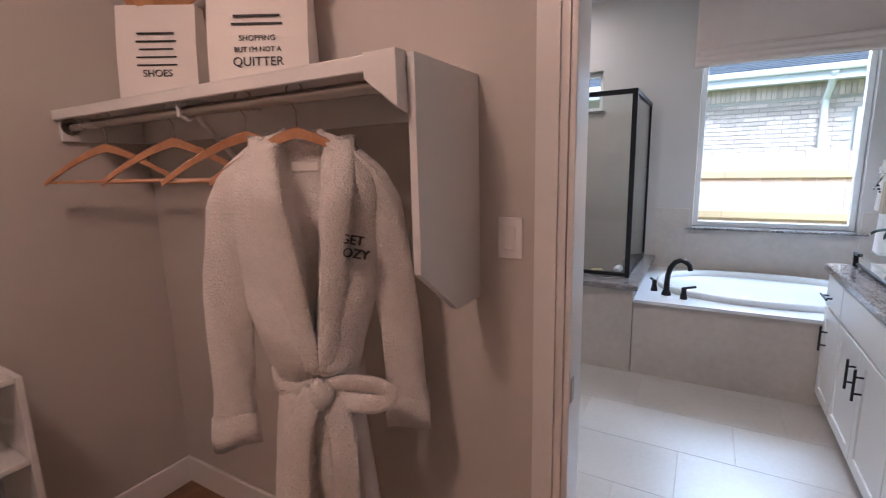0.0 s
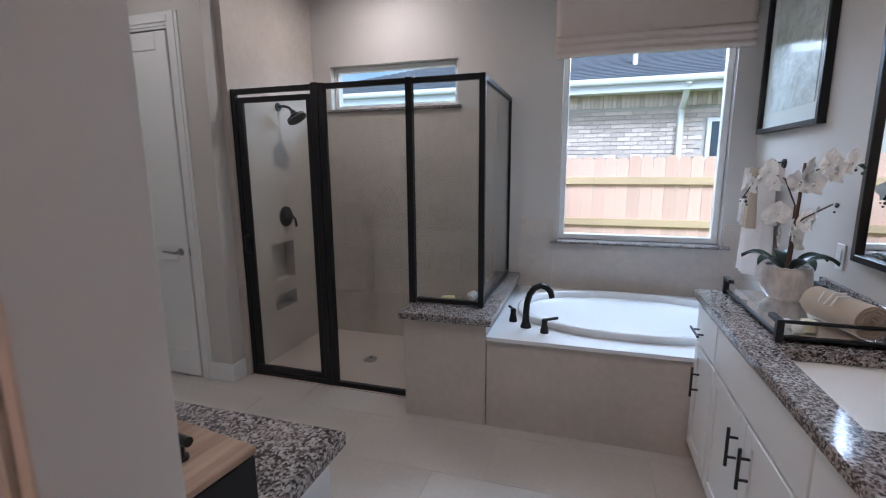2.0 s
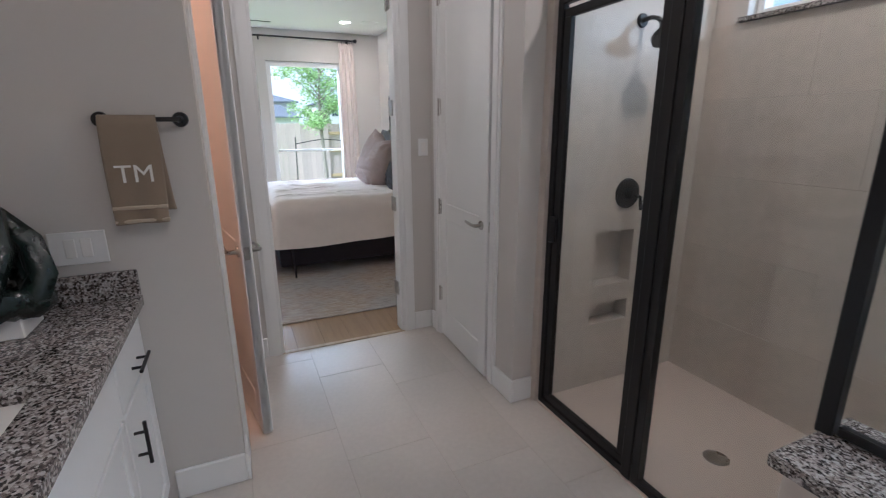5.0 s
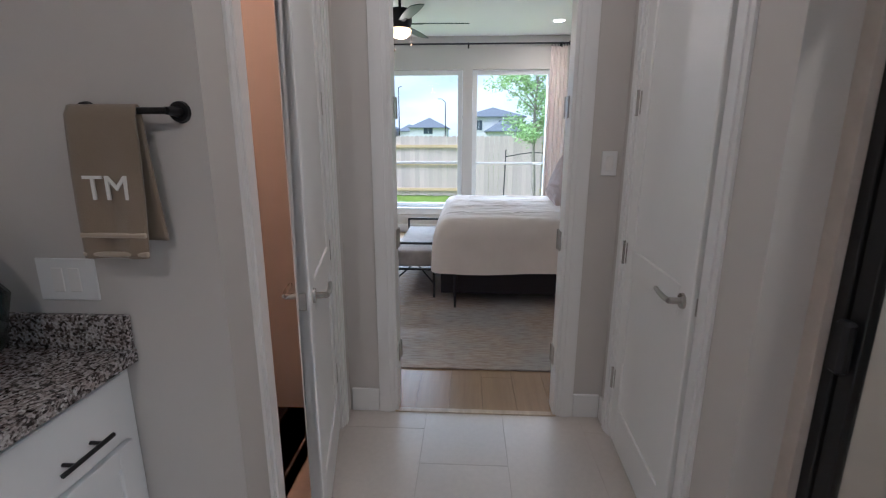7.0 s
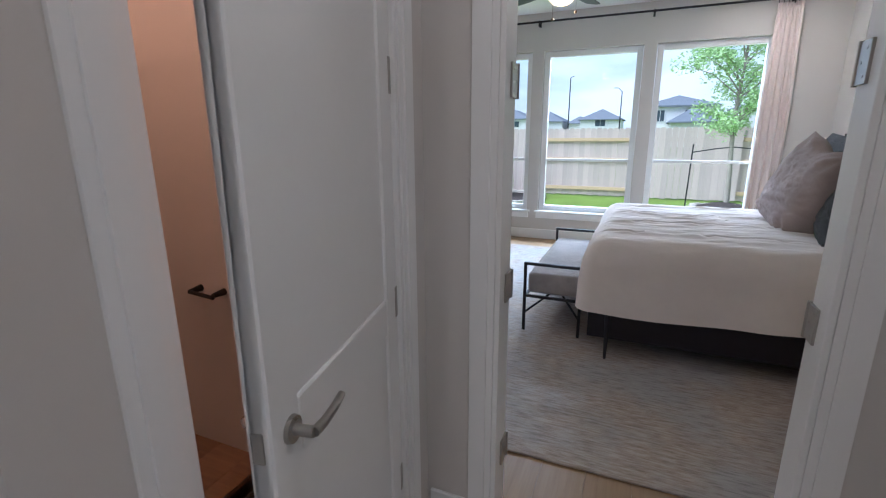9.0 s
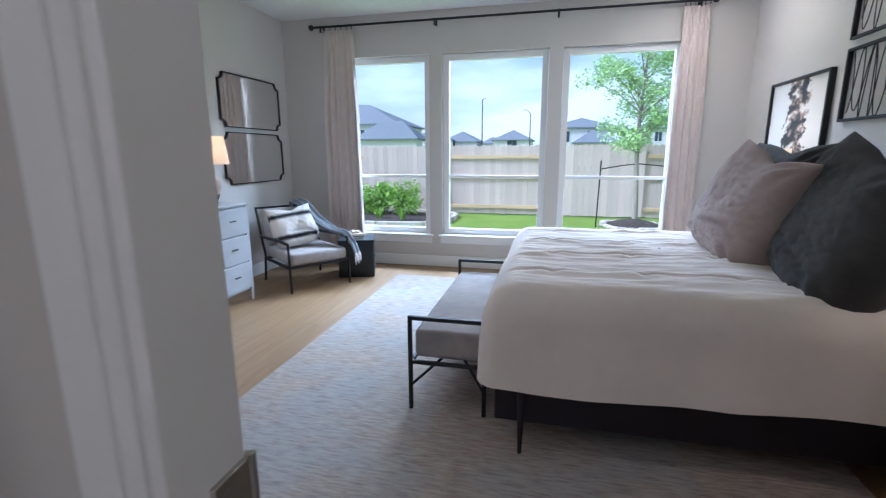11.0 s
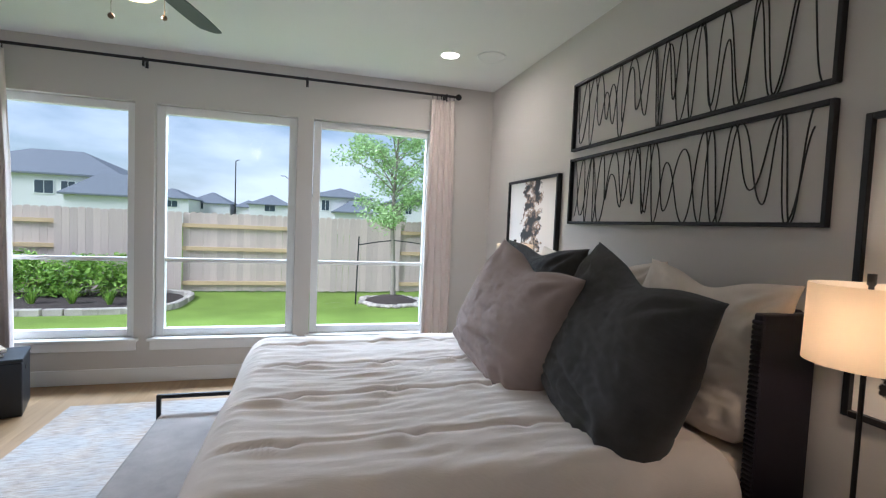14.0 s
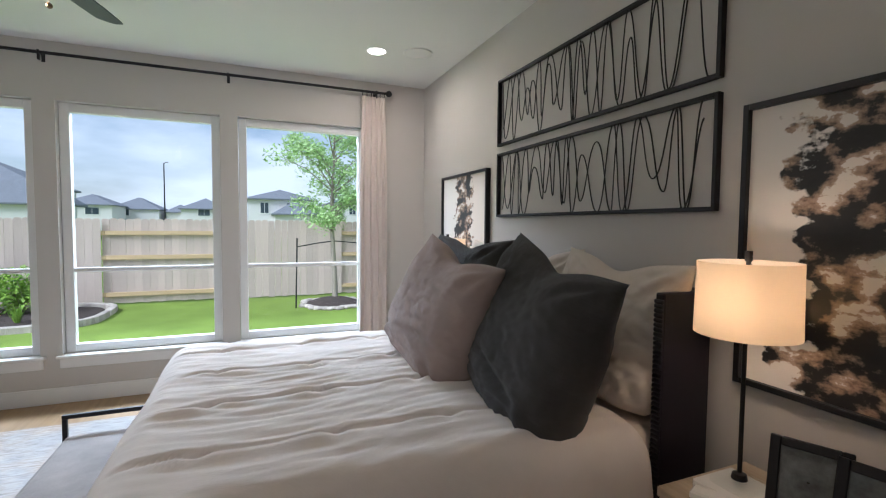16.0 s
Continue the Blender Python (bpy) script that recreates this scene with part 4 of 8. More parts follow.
def pillow(label, material, w, h, t, at, lean, turn, roll=0.0, seed=0, n=60, foot=0.0):
    """A soft square pillow with pointed corners and creases; lean: degrees back from upright, turn: about z."""
    bm = bmesh.new()
    rnd = random.Random(seed)
    ox = rnd.random() * 20

    def surf(sign):
        grid = []
        for i in range(n + 1):
            row = []
            for j in range(n + 1):
                u, v = 2 * i / n - 1, 2 * j / n - 1
                up, dn = max(0.0, v), max(0.0, -v)
                ear = abs(u * v) ** 3 * (1.0 if v > 0 else 0.15 + 0.85 * foot)
                chop = math.exp(-((u + 0.08 * math.sin(ox)) / 0.42) ** 2)
                x = w / 2 * u * (0.88 + 0.13 * ear + 0.12 * (1 - v * v) * (1 - 0.45 * v)) * (1 - 0.13 * (1 - foot) * dn ** 5)
                z = h / 2 * v * (0.96 + 0.065 * ear) * (1 - 0.09 * (1 - foot) * dn * u ** 4) - h * 0.085 * chop * up ** 2 - h * (1 - u * u) * dn * dn * -0.012
                p = max(0.0, (1 - u ** 4)) * max(0.0, (1 - v ** 4))
                q = p ** 0.5
                th = t / 2 * q * (1.04 - 0.28 * v) * (1 - 0.3 * chop * up ** 1.5)
                r_ = math.hypot(abs(u) - 1, abs(v) - 1)
                ang = math.atan2(abs(v) - 1, abs(u) - 1)
                crease = 0.032 * math.sin(ang * 11 + ox + 2 * noise.noise(Vector((u * 3, v * 3, ox)))) * math.exp(-((r_ - 0.3) / 0.22) ** 2) * q
                wr = noise.noise(Vector((u * 1.8 + ox, v * 1.8, sign * 3))) * 0.022 + noise.noise(Vector((u * 5 + ox, v * 9 + 3 * u, sign * 2))) * 0.007 + noise.noise(Vector((u * 16 + ox, v * 12, sign * 7))) * 0.0045
                k1 = noise.noise(Vector((u * 2.5 + ox, v * 6.5 + 1.2 * u, sign * 5)))
                wr -= 0.018 * math.exp(-(k1 / 0.08) ** 2) * (0.35 + 0.65 * dn)
                fold = -0.03 * math.exp(-((v + 0.42 + 0.12 * math.sin(u * 2.4 + ox)) / 0.05) ** 2) * math.exp(-((u - 0.25) / 0.42) ** 2)
                fold += -0.016 * math.exp(-((v + 0.68 + 0.1 * u) / 0.04) ** 2) * math.exp(-((u + 0.1) / 0.5) ** 2)
                row.append(Vector((x, -sign * (th + (wr + crease + fold) * q), z)))
            grid.append(row)
        return grid
    f, b = surf(1), surf(-1)
    vf = [[bm.verts.new(p) for p in row] for row in f]
    vb = [[vf[i][j] if i in (0, n) or j in (0, n) else bm.verts.new(b[i][j]) for j in range(n + 1)] for i in range(n + 1)]
    for i in range(n):
        for j in range(n):
            bm.faces.new((vf[i][j], vf[i + 1][j], vf[i + 1][j + 1], vf[i][j + 1]))
            bm.faces.new((vb[i][j + 1], vb[i + 1][j + 1], vb[i + 1][j], vb[i][j]))
    ob = part("pillow", bm, material, None, "", True, 180)
    ob.matrix_world = pose(*at) @ pose(0, 0, 0, 0, 0, turn) @ pose(0, 0, 0, -lean, 0, 0) @ pose(0, 0, 0, 0, roll, 0)
    return tagged(ob, label, "pillow", "pillows on the bed")


pillow("cream cotton euro pillow leaning on the headboard", CREAM, 0.74, 0.66, 0.24, (-4.76, 5.40, 1.06), 12, 2, 3, 1)
pillow("cream cotton euro pillow leaning on the headboard", CREAM, 0.72, 0.66, 0.24, (-5.38, 5.42, 1.06), 12, -2, -2, 2)
pillow("cream cotton euro pillow leaning on the headboard", CREAM, 0.72, 0.66, 0.24, (-5.93, 5.40, 1.07), 12, 0, 2, 3)
pillow("charcoal linen square pillow", CHAR, 0.84, 0.66, 0.30, (-5.79, 5.12, 1.12), 16, 8, 1, 4)
pillow("large charcoal linen square pillow", CHAR, 0.86, 0.73, 0.33, (-4.785, 5.0, 1.055), 17, -4, 11, 5, foot=0.6)
pillow("mauve linen square pillow", MAUVE, 0.86, 0.69, 0.32, (-5.36, 4.82, 1.062), 16, 4, 10, 6, foot=0.6)

# ---- bench at the foot ----
be = thing("bench", "upholstered grey bench in a dark iron frame", "bench", (-5.268, 3.215, 0.012))
HX, HY, Q = 0.682, 0.2, 0.0105
part("seat", B(-HX + 0.03, HX - 0.03, -HY + 0.012, HY - 0.012, 0.285, 0.445, bevel=0.03, seg=3), GREYF, be, "grey woven seat cushion", smooth=True)
for sx in (-1, 1):
    for sy in (-1, 1):
        part("leg", B(sx * HX - Q, sx * HX + Q, sy * HY - Q, sy * HY + Q, 0, 0.512, bevel=0.002), IRON, be)
    part("arm", B(sx * HX - Q, sx * HX + Q, -HY - Q, HY + Q, 0.512, 0.533, bevel=0.002), IRON, be)
    part("seat_rail", B(sx * HX - Q, sx * HX + Q, -HY + Q, HY - Q, 0.265, 0.284, bevel=0.002), IRON, be)
    for sy in (-1, 1):
        bm = bmesh.new()
        rod(bm, (sx * HX, sy * (HY - 0.008), 0.145), (sx * (HX - 0.26), 0, 0.272), 0.008, seg=8)
        part("brace", bm, IRON, be)
for sy in (-1, 1):
    part("seat_rail", B(-HX + Q, HX - Q, sy * (HY - 0.005) - Q, sy * (HY - 0.005) + Q, 0.265, 0.284, bevel=0.002), IRON, be)


# ---- curtains and rod ----
def curtain(y0, y1, label, flip):
    cu = thing("curtain", label, "curtain", (-7.745, (y0 + y1) / 2, 0.0), group="bedroom curtains")
    hw = (y1 - y0) / 2

    def f(u, v):
        z = 0.03 + (2.805 - 0.03) * v
        pinch = 0.82 + 0.18 * min(1, (1 - v) * 3) + 0.12 * (1 - v)
        amp = 0.028 * (0.55 + 0.45 * (1 - v)) * (1 if v < 0.96 else 0.4)
        ph = u * 2 * math.pi * (3.5 if hw < 0.18 else 5.5)
        return Vector((amp * math.sin(ph + 0.4 * math.sin(v * 3)) + 0.008 * math.sin(ph * 2.3 + v * 2), (2 * u - 1) * hw * pinch + 0.004 * math.sin(v * 4 + ph), z))
    part("panel", sheet(bmesh.new(), 110, 30, f, 0.004), CURT, cu, smooth=True, angle=180)
    for k in range(6):
        bm = bmesh.new()
        t = -1 + 2 * k / 5
        rod(bm, (0, t * hw * 0.8, 2.84), (0, t * hw * 0.8, 2.805), 0.004, seg=6)
        part("hook", bm, IRON, cu)


curtain(4.90, 5.18, "cream cotton curtain panel gathered beside the window", 1)
curtain(0.98, 1.41, "cream cotton curtain panel gathered beside the window", -1)
cr = thing("curtain_rod", "thin black curtain rod with ball finials", "curtain rod", (-7.745, 3.02, 2.85))
bm = bmesh.new()
rod(bm, (0, -2.14, 0), (0, 2.15, 0), 0.0125, seg=12)
part("rod", bm, IRON, cr, smooth=True)
for y in (-2.17, 2.18):
    bm = bmesh.new()
    bmesh.ops.create_uvsphere(bm, u_segments=16, v_segments=10, radius=0.032, matrix=Matrix.Translation((0, y, 0)))
    part("finial", bm, IRON, cr, smooth=True)
for y in (-2.05, -0.66, 0.69, 2.05):
    bm = bmesh.new()
    rod(bm, (0, y, 0.0), (-0.075, y, -0.0), 0.007, seg=8)
    box(bm, -0.094, -0.088, y - 0.012, y + 0.012, -0.05, 0.03, 0.001)
    box(bm, -0.012, 0.016, y - 0.007, y + 0.007, -0.06, 0.016, 0.002)
    part("bracket", bm, IRON, cr)

# ---- rug ----
RUG = plain("rug_wool", (0.5, 0.475, 0.465), 0.97, vary=0.1, big=3, fine=200, bump=0.5, depth=0.004, spec=0.1)


def rug_material():
    m, n, l, b = nodes_of("rug_wool_streaked")
    v1 = coords(n, l, (75, 9, 1))
    v2 = coords(n, l, (1, 1, 1))
    s = noise_of(n, l, v1, 1.0, 6, 0.7)
    cl = noise_of(n, l, v2, 1.3, 5, 0.6)
    g = noise_of(n, l, v2, 220, 2)
    r1 = ramp_of(n, [(0.36, (0.27, 0.258, 0.252)), (0.48, (0.375, 0.36, 0.354)), (0.6, (0.43, 0.414, 0.406))])
    r2 = ramp_of(n, [(0.34, (0.27, 0.22, 0.18)), (0.5, (0.41, 0.345, 0.295)), (0.62, (0.5, 0.445, 0.395))])
    l.new(s, r1.inputs["Fac"])
    l.new(s, r2.inputs["Fac"])
    mk = ramp_of(n, [(0.42, (0, 0, 0)), (0.56, (1, 1, 1))])
    l.new(cl, mk.inputs["Fac"])
    mx = n.new("ShaderNodeMix")
    mx.data_type = "RGBA"
    l.new(mk.outputs["Color"], mx.inputs[0])
    l.new(r1.outputs["Color"], mx.inputs[6])
    l.new(r2.outputs["Color"], mx.inputs[7])
    l.new(mx.outputs[2], b.inputs["Base Color"])
    b.inputs["Roughness"].default_value, b.inputs["Specular IOR Level"].default_value = 0.97, 0.1
    ad = n.new("ShaderNodeMath")
    l.new(s, ad.inputs[0])
    l.new(g, ad.inputs[1])
    bump_on(n, l, b, ad.outputs[0], 0.5, 0.006)
    return m


RUGM = rug_material()
solid("area_rug", B(-7.30, -3.20, 2.02, 5.05, 0.0, 0.012, bevel=0.004), RUGM, "streaked grey and taupe wool rug under the bed", "rug")


# ---- wall art ----
def frame_rect(parent, hx, hz, w, d, material, name="frame", y0=-0.001):
    for a, b, c, e in ((-hx, -hx + w, -hz, hz), (hx - w, hx, -hz, hz), (-hx + w, hx - w, hz - w, hz), (-hx + w, hx - w, -hz, -hz + w)):
        part(name, B(a, b, y0 - d, y0, c, e, bevel=0.002), material, parent)


def wire_art(z0, z1, seed, label):
    hx, hz = 0.885, (z1 - z0) / 2
    a = thing("wire_wall_art", label, "wall art", (-5.287, 5.62, (z0 + z1) / 2), group="wire panels above the bed")
    frame_rect(a, hx, hz, 0.018, 0.03, IRON)
    rnd = random.Random(seed)
    for start in (0.035, 0.075):
        key, x, up = [], -hx + start, start < 0.05
        while x < hx - 0.04:
            z = (hz - 0.012) * (1 if rnd.random() < 0.65 else rnd.uniform(0.35, 0.9)) * (1 if up else -1)
            key.append((x, z))
            x += rnd.choice((0.045, 0.06, 0.075, 0.095, 0.12))
            up = not up
        pts = []
        for (xa, za), (xb, zb) in zip(key, key[1:]):
            for k in range(14):
                t = k / 14
                pts.append((xa + (xb - xa) * (t + 0.03 * math.sin(2 * math.pi * t)), -0.016 + 0.006 * math.sin(len(pts) * 0.21 + start * 60), za + (zb - za) * (0.5 - 0.5 * math.cos(math.pi * t))))
        part("wire", tube(bmesh.new(), pts, 0.0034, 6), IRON, a, "bent black wire", smooth=True)


wire_art(2.105, 2.585, 5, "black framed wall panel of looping bent wire, upper one")
wire_art(1.583, 2.05, 11, "black framed wall panel of looping bent wire, lower one")


def ink_material(name, seed, reach):
    """Pale paper with a column of layered ink stains."""
    m, n, l, b = nodes_of(name)
    vec = coords(n, l)
    sep = n.new("ShaderNodeSeparateXYZ")
    l.new(vec, sep.inputs[0])
    wob = noise_of(n, l, coords(n, l, (0.01, 1, 3.2), (0, 0, 0)), 2.0 + seed, 3)
    off = n.new("ShaderNodeMath")
    off.operation, off.inputs[1].default_value, off.inputs[2].default_value = "MULTIPLY_ADD", 0.35, -0.175
    l.new(wob, off.inputs[0])
    dx = n.new("ShaderNodeMath")
    dx.operation = "SUBTRACT"
    l.new(sep.outputs[0], dx.inputs[0])
    l.new(off.outputs[0], dx.inputs[1])
    ab = n.new("ShaderNodeMath")
    ab.operation = "ABSOLUTE"
    l.new(dx.outputs[0], ab.inputs[0])
    blot = noise_of(n, l, coords(n, l, (1, 1, 1.35)), 8.0 + seed, 7, 0.56)
    ns = n.new("ShaderNodeMath")
    ns.operation, ns.inputs[1].default_value = "MULTIPLY_ADD", 0.42
    l.new(blot, ns.inputs[0])
    l.new(ab.outputs[0], ns.inputs[2])
    mask = ramp_of(n, [(reach, (1, 1, 1)), (reach + 0.02, (0, 0, 0))])
    l.new(ns.outputs[0], mask.inputs["Fac"])
    tone = noise_of(n, l, coords(n, l, (0.9, 1, 1.3)), 6.0 + seed, 7, 0.58)
    ink = ramp_of(n, [(0.4, (0.006, 0.006, 0.006)), (0.49, (0.012, 0.011, 0.01)), (0.505, (0.09, 0.065, 0.05)), (0.535, (0.28, 0.19, 0.13)), (0.57, (0.42, 0.31, 0.23)), (0.585, (0.72, 0.67, 0.61))])
    l.new(tone, ink.inputs["Fac"])
    mx = n.new("ShaderNodeMix")
    mx.data_type = "RGBA"
    mx.inputs[6].default_value = (0.72, 0.68, 0.63, 1)
    l.new(mask.outputs["Color"], mx.inputs[0])
    l.new(ink.outputs["Color"], mx.inputs[7])
    l.new(mx.outputs[2], b.inputs["Base Color"])
    b.inputs["Roughness"].default_value = 0.5
    return m


def framed_print(at, hx, hz, mat, label, fw=0.022, rz=0, d=0.04):
    p = thing("framed_print", label, "picture", at, rz, "framed prints beside the bed")
    frame_rect(p, hx, hz, fw, d, BLACK)
    part("print", B(-hx + fw, hx - fw, -0.02, -0.012, -hz + fw, hz - fw), mat, p, "pale paper with dark ink blots")
    return p


framed_print((-3.835, 5.62, 1.452), 0.46, 0.515, ink_material("ink_print_a", 0.0, 0.47), "black framed abstract ink print over the nightstand")
framed_print((-6.776, 5.62, 1.452), 0.46, 0.515, ink_material("ink_print_b", 1.3, 0.36), "black framed abstract ink print over the far nightstand")


# ---- nightstands with lamps ----
def nightstand(at, label):
    s = thing("nightstand", label, "nightstand", at, 0, "nightstands")
    hx, y0, y1, h = 0.36, -0.22, 0.22, 0.65
    part("top", B(-hx, hx, y0, y1, h - 0.035, h, bevel=0.004), LOAK, s)
    for x in (-hx + 0.03, hx - 0.03):
        for y in (y0 + 0.03, y1 - 0.03):
            part("leg", B(x - 0.024, x + 0.024, y - 0.024, y + 0.024, 0, h - 0.035, bevel=0.003), LOAK, s)
    part("apron", B(-hx + 0.056, hx - 0.056, y0 + 0.02, y1 - 0.02, h - 0.23, h - 0.036), LOAK, s)
    d = part("drawer", B(-hx + 0.065, hx - 0.065, y0 + 0.004, y0 + 0.019, h - 0.215, h - 0.05, bevel=0.003), LOAK, s)
    bm = bmesh.new()
    rod(bm, (0, y0 + 0.004, h - 0.13), (0, y0 - 0.02, h - 0.13), 0.009, 0.012, 14)
    part("knob", bm, BLACK, d, smooth=True)
    part("shelf", B(-hx + 0.03, hx - 0.03, y0 + 0.03, y1 - 0.03, 0.14, 0.16, bevel=0.002), LOAK, s)


nightstand((-3.88, 5.37, 0), "pale oak nightstand beside the bed")
nightstand((-6.72, 5.37, 0), "pale oak nightstand beside the bed")


def shade_material():
    m, n, l, b = nodes_of("lamp_shade_linen")
    b.inputs["Base Color"].default_value = (0.8, 0.74, 0.64, 1)
    b.inputs["Roughness"].default_value = 0.9
    tr, mx = n.new("ShaderNodeBsdfTranslucent"), n.new("ShaderNodeMixShader")
    tr.inputs["Color"].default_value = (0.9, 0.8, 0.66, 1)
    mx.inputs[0].default_value = 0.6
    out = n["Material Output"]
    l.new(b.outputs[0], mx.inputs[1])
    l.new(tr.outputs[0], mx.inputs[2])
    l.new(mx.outputs[0], out.inputs["Surface"])
    return m


LSHADE = shade_material()


def drum_shade(parent, z0, z1, r0, r1):
    bm = bmesh.new()
    lathe(bm, [(r0, z0), (r1, z1), (r1 - 0.003, z1), (r0 - 0.003, z0), (r0, z0)], 48, caps=False)
    return part("shade", bm, LSHADE, parent, "off-white linen drum shade", smooth=True)


def bulb(at, watts):
    lamp("table_lamp_bulb", "POINT", pose(*at), watts, (1.0, 0.72, 0.47), radius=0.035)


def pole_lamp(at, label):
    s = thing("table_lamp", label, "lamp", at, 0, "bedside lamps")
    part("base", B(-0.095, 0.095, -0.095, 0.095, 0, 0.03, bevel=0.004), CERAM, s, "white marble block base")
    part("acrylic_block", B(-0.06, 0.06, -0.06, 0.06, 0.0305, 0.056, bevel=0.003), GLASS, s, "clear acrylic block")
    bm = bmesh.new()
    lathe(bm, [(0.024, 0.057), (0.02, 0.075), (0.007, 0.08), (0.007, 0.76), (0.011, 0.765), (0.011, 0.795)], 14)
    part("pole", bm, BLACK, s, "slim black pole", smooth=True)
    bm = bmesh.new()
    for k in range(3):
        t = 2 * math.pi * k / 3
        rod(bm, (0, 0, 0.745), (0.143 * math.cos(t), 0.143 * math.sin(t), 0.745), 0.002, seg=5)
    part("spider", bm, BLACK, s)
    drum_shade(s, 0.53, 0.76, 0.148, 0.144)
    bulb((at[0], at[1], at[2] + 0.64), 3.0)


pole_lamp((-4.097, 5.35, 0.65), "slim black table lamp with a lit drum shade")
pole_lamp((-6.53, 5.35, 0.65), "slim black table lamp with a lit drum shade")


# ---- ceiling fan ----
fan = thing("ceiling_fan", "dark ceiling fan with five blades and a lit bowl", "ceiling fan", (-5.60, 3.0, CEILING))
bm = bmesh.new()
lathe(bm, [(0.07, 0), (0.07, -0.03), (0.04, -0.06), (0.014, -0.065), (0.014, -0.2)], 24)
part("downrod", bm, IRON, fan, smooth=True)
bm = bmesh.new()
lathe(bm, [(0.03, -0.19), (0.1, -0.2), (0.125, -0.24), (0.125, -0.32), (0.11, -0.36), (0.105, -0.385)], 32)
part("motor_housing", bm, IRON, fan, smooth=True)
FROST = glow("lit_frosted_bowl", (1.0, 0.72, 0.42), 1.3)
bm = bmesh.new()
lathe(bm, [(0.105, -0.386), (0.118, -0.40), (0.108, -0.435), (0.075, -0.465), (0.03, -0.48), (0.004, -0.482)], 32)
part("light_bowl", bm, FROST, fan, "frosted glowing glass bowl", smooth=True)
BLADE = plain("fan_blade", (0.045, 0.06, 0.055), 0.5, vary=0.15, big=8, fine=80)
for k in range(5):
    t = radians(93 + 72 * k)
    mm = Matrix.Rotation(t, 4, "Z")
    bm = bmesh.new()

    def fb(u, v):
        w = 0.06 + 0.018 * math.sin(u * math.pi * 0.9)
        end = math.sqrt(max(0.0, 1 - max(0.0, (u - 0.93) / 0.07) ** 2)) * 0.75 + 0.25 if u > 0.93 else 1
        y = (2 * v - 1) * w * end
        return mm @ Vector((0.19 + 0.53 * u, y, -0.33 + y * 0.2))
    sheet(bm, 20, 4, fb, 0.007)
    bl = part("blade", bm, BLADE, fan)
    bm = bmesh.new()
    box(bm, 0.1, 0.24, -0.02, 0.02, -0.341, -0.335, 0.002, mm)
    part("blade_iron", bm, IRON, bl)
for dx, dy, dz in ((0.11, -0.05, 0.24), (-0.02, 0.115, 0.17)):
    bm = bmesh.new()
    rod(bm, (dx, dy, -0.36), (dx, dy, -0.36 - dz), 0.0012, seg=5)
    bmesh.ops.create_uvsphere(bm, u_segments=12, v_segments=8, radius=0.013, matrix=Matrix.Translation((dx, dy, -0.37 - dz)))
    part("pull_chain", bm, BRASS, fan, "chain with a ball", smooth=True)

# ---- fixtures in the ceiling ----
LIT = glow("lit_lens", (1.0, 0.9, 0.74), 9.0)
# a fixture for every can, the added unseen ones too
for cx, cy, watts in CANS:
    c = thing("recessed_light", "round recessed ceiling light, lit", "ceiling light", (cx, cy, CEILING), 0, "recessed lights")
    bm = bmesh.new()
    lathe(bm, [(0.072, -0.0005), (0.082, -0.006), (0.085, -0.0005)], 32, caps=False)
    part("trim_ring", bm, WHITE, c, smooth=True)
    bm = bmesh.new()
    lathe(bm, [(0.072, -0.001), (0.07, -0.004), (0.01, -0.004)], 32)
    part("lens", bm, LIT, c, "glowing lens")
sp = thing("ceiling_speaker", "flush round white ceiling speaker grille", "speaker", (-6.89, 5.215, CEILING))
bm = bmesh.new()
lathe(bm, [(0.115, -0.0005), (0.115, -0.005), (0.108, -0.007), (0.01, -0.006)], 40)
part("grille", bm, CEIL, sp, smooth=True)
bm = bmesh.new()
lathe(bm, [(0.116, -0.0005), (0.122, -0.006), (0.126, -0.0005)], 40, caps=False)
part("rim", bm, WHITE, sp, smooth=True)


# ---- closet ----
sf = thing("closet_shelf", "white closet shelf with a hanging rail and end panel", "shelf", (-0.7, 2.14, 1.735))
part("board", B(-0.80, 0.809, -0.32, -0.001, 0.02, 0.04, bevel=0.002), CAB, sf)
part("front_lip", B(-0.80, 0.80, -0.337, -0.321, 0.008, 0.045, bevel=0.003), CAB, sf)
part("wall_cleat", B(-0.80, 0.808, -0.02, -0.001, -0.07, 0.019, bevel=0.002), CAB, sf)
part("end_cleat", B(-0.798, -0.78, -0.32, -0.021, -0.07, 0.019, bevel=0.002), CAB, sf)
bm = bmesh.new()
pts = [(-0.315, 0.04), (-0.001, 0.04), (-0.001, -0.572), (-0.14, -0.572), (-0.315, -0.442)]
ring_mesh(bm, [[(x, y, z) for y, z in pts] for x in (0.81, 0.829)])
part("end_panel", bm, CAB, sf, "white end panel with a clipped corner")
bm = bmesh.new()
ring_mesh(bm, [[(0.725, y, z) for y, z in ((-0.355, 0.043), (-0.338, 0.043), (-0.338, 0.0), (-0.355, -0.01))], [(0.809, y, z) for y, z in ((-0.355, 0.043), (-0.316, 0.043), (-0.316, -0.085), (-0.355, -0.075))]])
part("panel_corbel", bm, CAB, sf, "white tapered end block")
bm = bmesh.new()
rod(bm, (-0.78, -0.29, -0.015), (0.808, -0.29, -0.015), 0.0165, seg=16)
part("rail", bm, NICKEL, sf, "metal hanging rail", smooth=True)
for x in (-0.776, 0.805):
    bm = bmesh.new()
    rod(bm, (x - 0.003, -0.29, -0.015), (x + 0.003, -0.29, -0.015), 0.032, seg=18)
    part("flange", bm, NICKEL, sf, smooth=True)
bm = bmesh.new()
